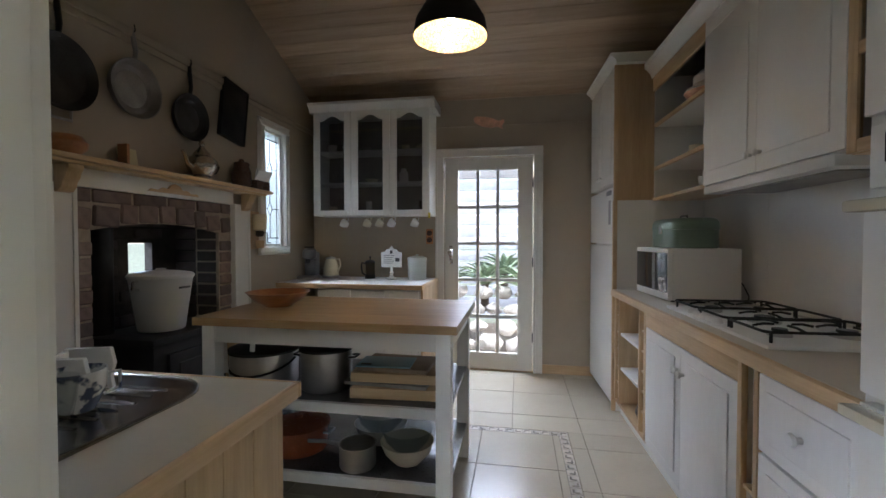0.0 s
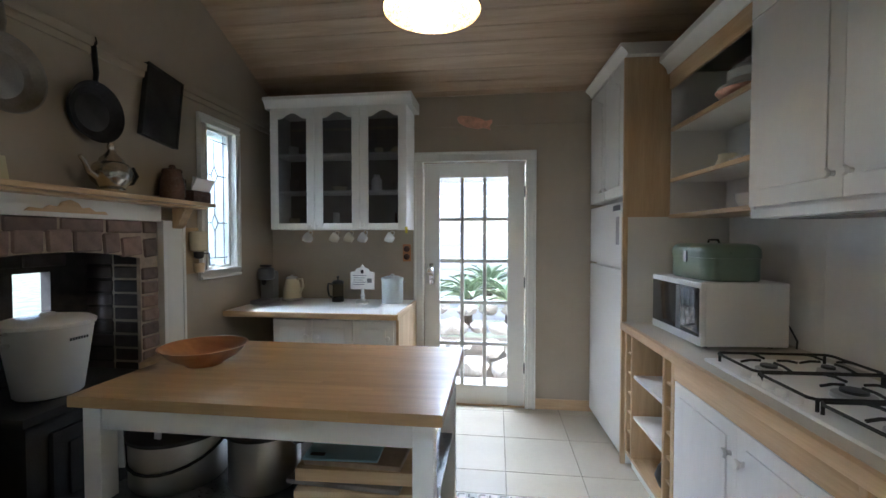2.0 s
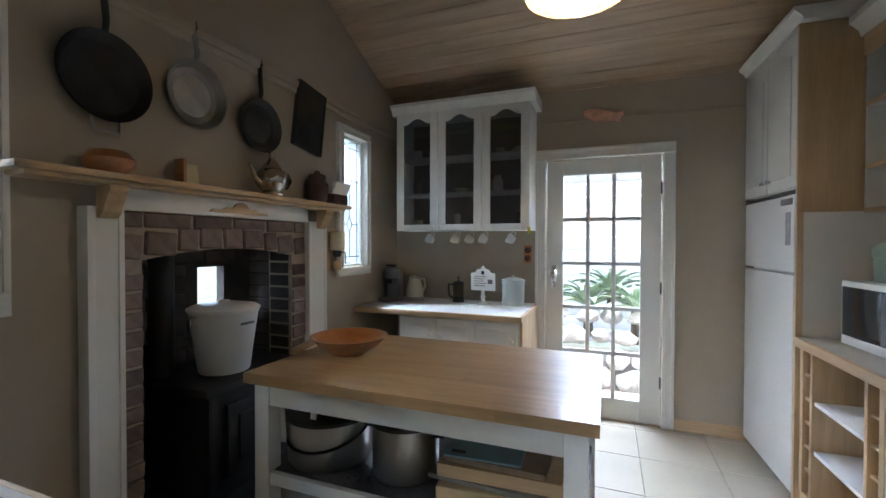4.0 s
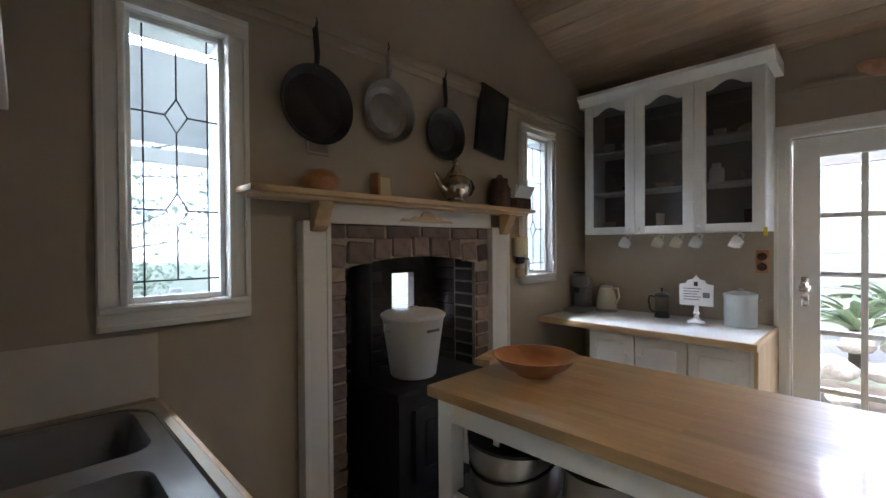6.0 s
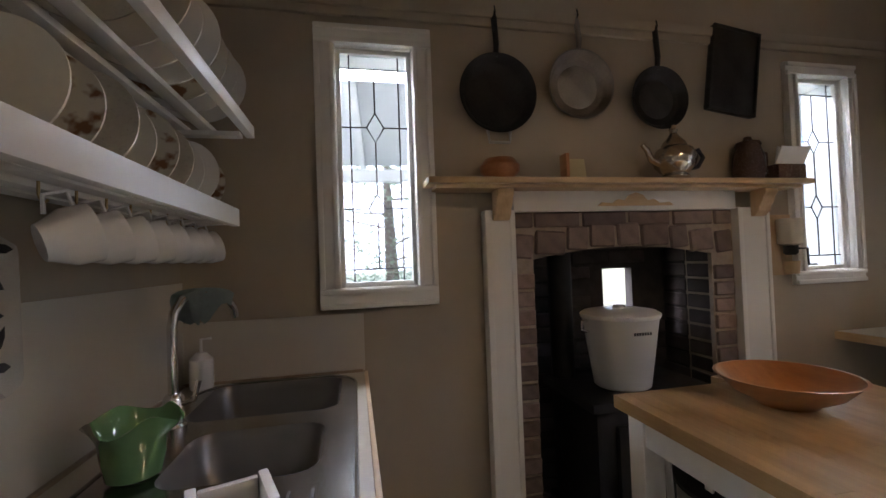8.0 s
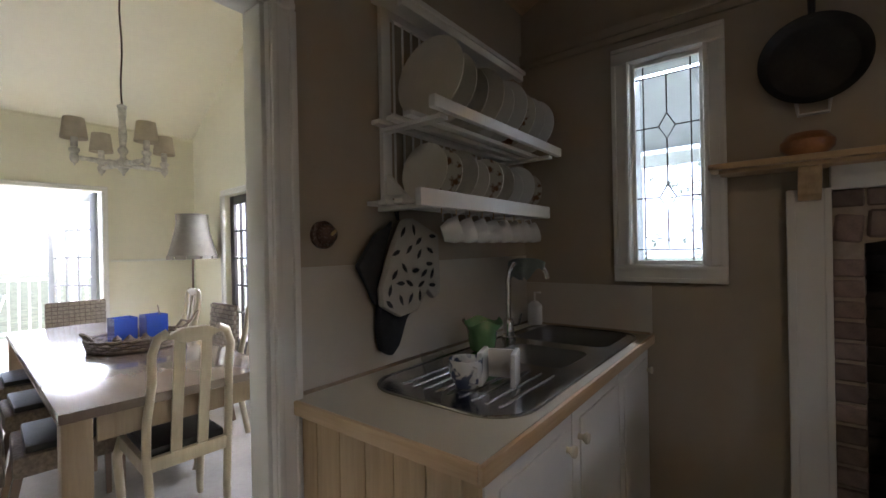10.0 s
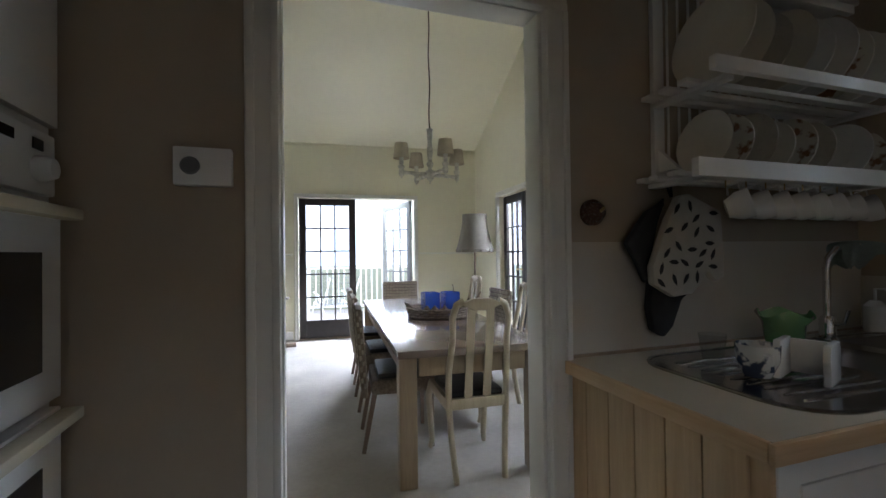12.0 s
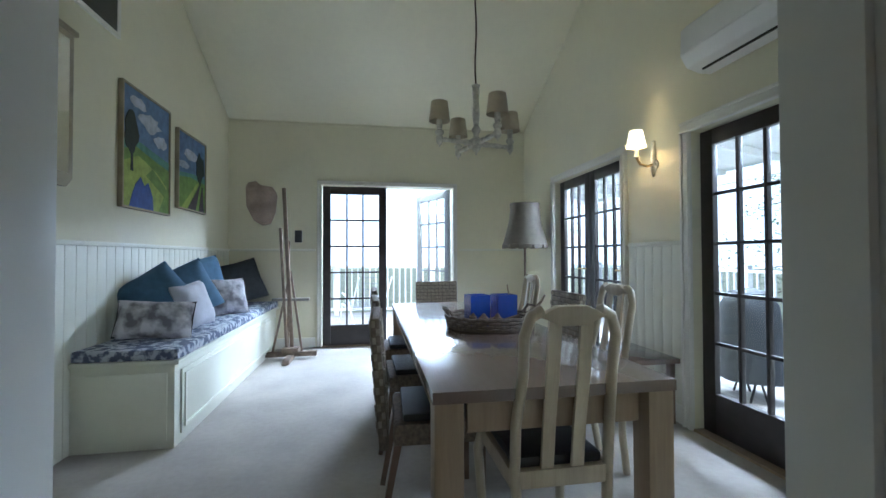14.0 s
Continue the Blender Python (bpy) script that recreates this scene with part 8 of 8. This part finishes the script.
def tree(label, x, y, h, r, seed, cone=False):
    g = random.Random(seed)
    ob = thing("tree", label, "tree", pose(x, y, -0.6))
    part("trunk", tube([(0, 0, 0), (g.uniform(-0.1, 0.1), g.uniform(-0.1, 0.1), h * 0.3), (g.uniform(-0.2, 0.2), g.uniform(-0.2, 0.2), h * 0.65), (0, 0, h * 0.92)], 0.045 * h ** 0.9, 10, taper=0.03), BARK, ob)
    verts, faces = [], []
    limbs = []
    for k in range(26):
        a = k * 2.4
        z = h * (0.14 + 0.8 * k / 26)
        ln = r * ((1.05 - 0.9 * k / 26) if cone else math.sqrt(max(0.1, 1 - ((z / h - 0.6) / 0.45) ** 2))) * g.uniform(0.8, 1.1)
        tip = (ln * math.cos(a), ln * math.sin(a), z + (-0.06 * h if cone else 0.08 * h))
        limbs.append(((0, 0, z), tip))
        if k % 2 == 0:
            part("limb", tube([(0, 0, z), (tip[0] * 0.5, tip[1] * 0.5, z + (tip[2] - z) * 0.4), tip], 0.03, 6, taper=0.008), BARK, ob)
    for p, q in limbs:
        for j in range(300):
            t = g.uniform(0.15, 1.05)
            sp_ = 0.14 * r * (1.2 - t * 0.4)
            c = [p[i] + (q[i] - p[i]) * t + g.gauss(0, sp_) * (0.5 if i == 2 else 1) for i in range(3)]
            s = g.uniform(0.035, 0.085)
            d1, d2 = Vector((g.gauss(0, 1), g.gauss(0, 1), g.gauss(0, 0.5))).normalized() * s, Vector((g.gauss(0, 1), g.gauss(0, 1), g.gauss(0, 0.5))).normalized() * s * 0.5
            n0 = len(verts)
            cv = Vector(c)
            verts += [cv - d1, cv + d2, cv + d1, cv - d2]
            faces.append((n0, n0 + 1, n0 + 2, n0 + 3))
    me = bpy.data.meshes.new("crown")
    me.from_pydata([tuple(v) for v in verts], [], faces)
    me.materials.append(FOLIAGE)
    o = new("crown", me)
    o.parent = ob
    o["kind"] = "stuff"


tree("spreading green conifer beyond the side deck", -9.5, -3.0, 7.5, 3.4, 3, True)
tree("leafy green tree beyond the verandah", -10.5, 2.2, 6.0, 3.0, 4)
tree("leafy green tree beyond the verandah", -12, 6.5, 6.5, 3.2, 5)
tree("tall conifer beyond the side deck", -13, -8.0, 8.0, 3.4, 6, True)
tree("leafy garden tree past the deck", -6.5, -16.0, 5.5, 3.0, 7)

# pale glowing sheet far behind the trees, added to brighten view and rooms
backdrop_glow = glow("glowing_backdrop", (0.78, 0.89, 1.0), 0.75)
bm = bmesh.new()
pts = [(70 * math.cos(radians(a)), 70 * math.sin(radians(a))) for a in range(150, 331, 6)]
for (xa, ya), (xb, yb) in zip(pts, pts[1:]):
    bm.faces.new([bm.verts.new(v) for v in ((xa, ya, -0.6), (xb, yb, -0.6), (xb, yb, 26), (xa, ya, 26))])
structure("backdrop", weld(bm), backdrop_glow, "pale glowing backdrop in place of an overcast sky")

# ---- pieces of walls and floors ----


def shared(name, mesh, parent, m, mat=None):
    ob = new(name, mesh)
    ob.parent = parent
    ob.matrix_basis = m
    return ob


def piece_mesh(name, w, d, h, bev, mat):
    bm = box(-w / 2, w / 2, -d / 2, d / 2, -h / 2, h / 2, 0)
    bmesh.ops.bevel(bm, geom=list(bm.edges), offset=bev, segments=1, affect="EDGES")
    bmesh.ops.recalc_face_normals(bm, faces=bm.faces)
    me = bpy.data.meshes.new(name)
    bm.to_mesh(me)
    bm.free()
    me.materials.append(mat)
    return me


# bricks of the fireplace face: x depth, y along the wall, z up
brng = random.Random(7)
half = piece_mesh("brick", 0.03, 0.092, 0.066, 0.006, BRICK)
halfr = piece_mesh("brick", 0.03, 0.112, 0.066, 0.006, BRICK)
full = piece_mesh("brick", 0.03, 0.215, 0.066, 0.006, BRICK)
z = 0.045
while z < 1.30:
    shared("brick", half, chimney, pose(-1.811 + brng.uniform(-0.004, 0.004), 1.943, z, brng.uniform(-1, 1)))
    shared("brick", halfr, chimney, pose(-1.811 + brng.uniform(-0.004, 0.004), 2.954, z, brng.uniform(-1, 1)))
    z += 0.0785
y = 1.90
for k in range(9):
    w = (0.092, 0.15, 0.11, 0.135, 0.12, 0.15, 0.105, 0.14, 0.105)[k]
    c = y + w / 2
    shared("brick", piece_mesh("brick", 0.03, w - 0.009, 0.104, 0.008, BRICK), chimney, pose(-1.809 + brng.uniform(-0.004, 0.004), c, arch(min(2.89, max(2.0, c))) + 0.056, (c - 2.44) * 14 + brng.uniform(-2, 2)))
    y += w + 0.001
for k in range(6):
    shared("brick", full if 0 < k < 5 else half, chimney, pose(-1.811 + brng.uniform(-0.004, 0.004), (1.945, 2.105, 2.335, 2.565, 2.795, 2.958)[k], 1.484, brng.uniform(-0.6, 0.6)))
# sooty courses inside
sb_full = piece_mesh("brick", 0.02, 0.215, 0.066, 0.005, SOOT)
sb_side = piece_mesh("brick", 0.17, 0.02, 0.066, 0.005, SOOT)
z, row = 0.05, 0
while z < 1.45:
    for k in range(5):
        y = 2.03 + (0.11 if row % 2 else 0) + k * 0.226
        if y > 2.92 or (2.40 < y < 2.86 and 0.95 < z < 1.28):
            continue
        shared("brick", sb_full, chimney, pose(KW - 0.358 + brng.uniform(-0.004, 0.004), min(y, 2.83), z))
    for yy in (1.986, 2.944):
        for k in range(2):
            shared("brick", sb_side, chimney, pose(KW - 0.10 - k * 0.18, yy + brng.uniform(-0.003, 0.003), z))
    z, row = z + 0.0785, row + 1
# floor tiles with an inlaid border
TS = 0.452
tile_cache = {}


def tile(x0, x1, y0, y1):
    w, d = round(x1 - x0 - 0.004, 3), round(y1 - y0 - 0.004, 3)
    if w < 0.02 or d < 0.02:
        return
    if (w, d) not in tile_cache:
        tile_cache[(w, d)] = piece_mesh("tile", w, d, 0.012, 0.0015, TILE)
    shared("tile", tile_cache[(w, d)], floor, pose((x0 + x1) / 2, (y0 + y1) / 2, -0.006 + brng.uniform(-0.0004, 0.0004)))


def spread(lo, hi, at, step):
    c = [lo]
    k = math.ceil((lo - at) / step)
    while at + k * step < hi - 0.03:
        if at + k * step > lo + 0.03:
            c.append(at + k * step)
        k += 1
    return c + [hi]


BX, BY, BW = 0.515, 3.045, 0.06
zones = [(KW + 0.01, BX, 0.605, BY, 0.02, 2.62), (KW + 0.01, KE - 0.6, BY + BW, KN, 0.215, 3.345), (BX + BW, KE - 0.6, 0.605, BY + BW, 0.215, 3.345)]
for x0, x1, y0, y1, ax, ay in zones:
    xs, ys = spread(x0, x1, ax, TS), spread(y0, y1, ay, TS)
    for p, q in zip(xs, xs[1:]):
        for r, s in zip(ys, ys[1:]):
            tile(p, q, r, s)
border = thing("floor_border", "narrow inlaid border of brown and cream key-pattern mosaic", "border", kind="structure")
mp = piece_mesh("mosaic_tile", 0.055, 0.056, 0.011, 0.001, MOSAIC_PALE)
md = piece_mesh("mosaic_key", 0.03, 0.010, 0.012, 0.0006, MOSAIC)
mv = piece_mesh("mosaic_key", 0.010, 0.03, 0.012, 0.0006, MOSAIC)
for k in range(19):
    x, y = BX + BW / 2 - 0.058 * k, BY + BW / 2
    shared("mosaic_tile", mp, border, pose(x, y, -0.006))
    shared("mosaic_key", md, border, pose(x + 0.004, y + 0.014 * (-1) ** k, -0.005))
    shared("mosaic_key", mv, border, pose(x - 0.014, y, -0.005))
for k in range(1, 40):
    x, y = BX + BW / 2, BY + BW / 2 - 0.058 * k
    shared("mosaic_tile", mp, border, pose(x, y, -0.006, 0, 0, 90))
    shared("mosaic_key", mv, border, pose(x + 0.014 * (-1) ** k, y, -0.005))
    shared("mosaic_key", md, border, pose(x, y - 0.014, -0.005))
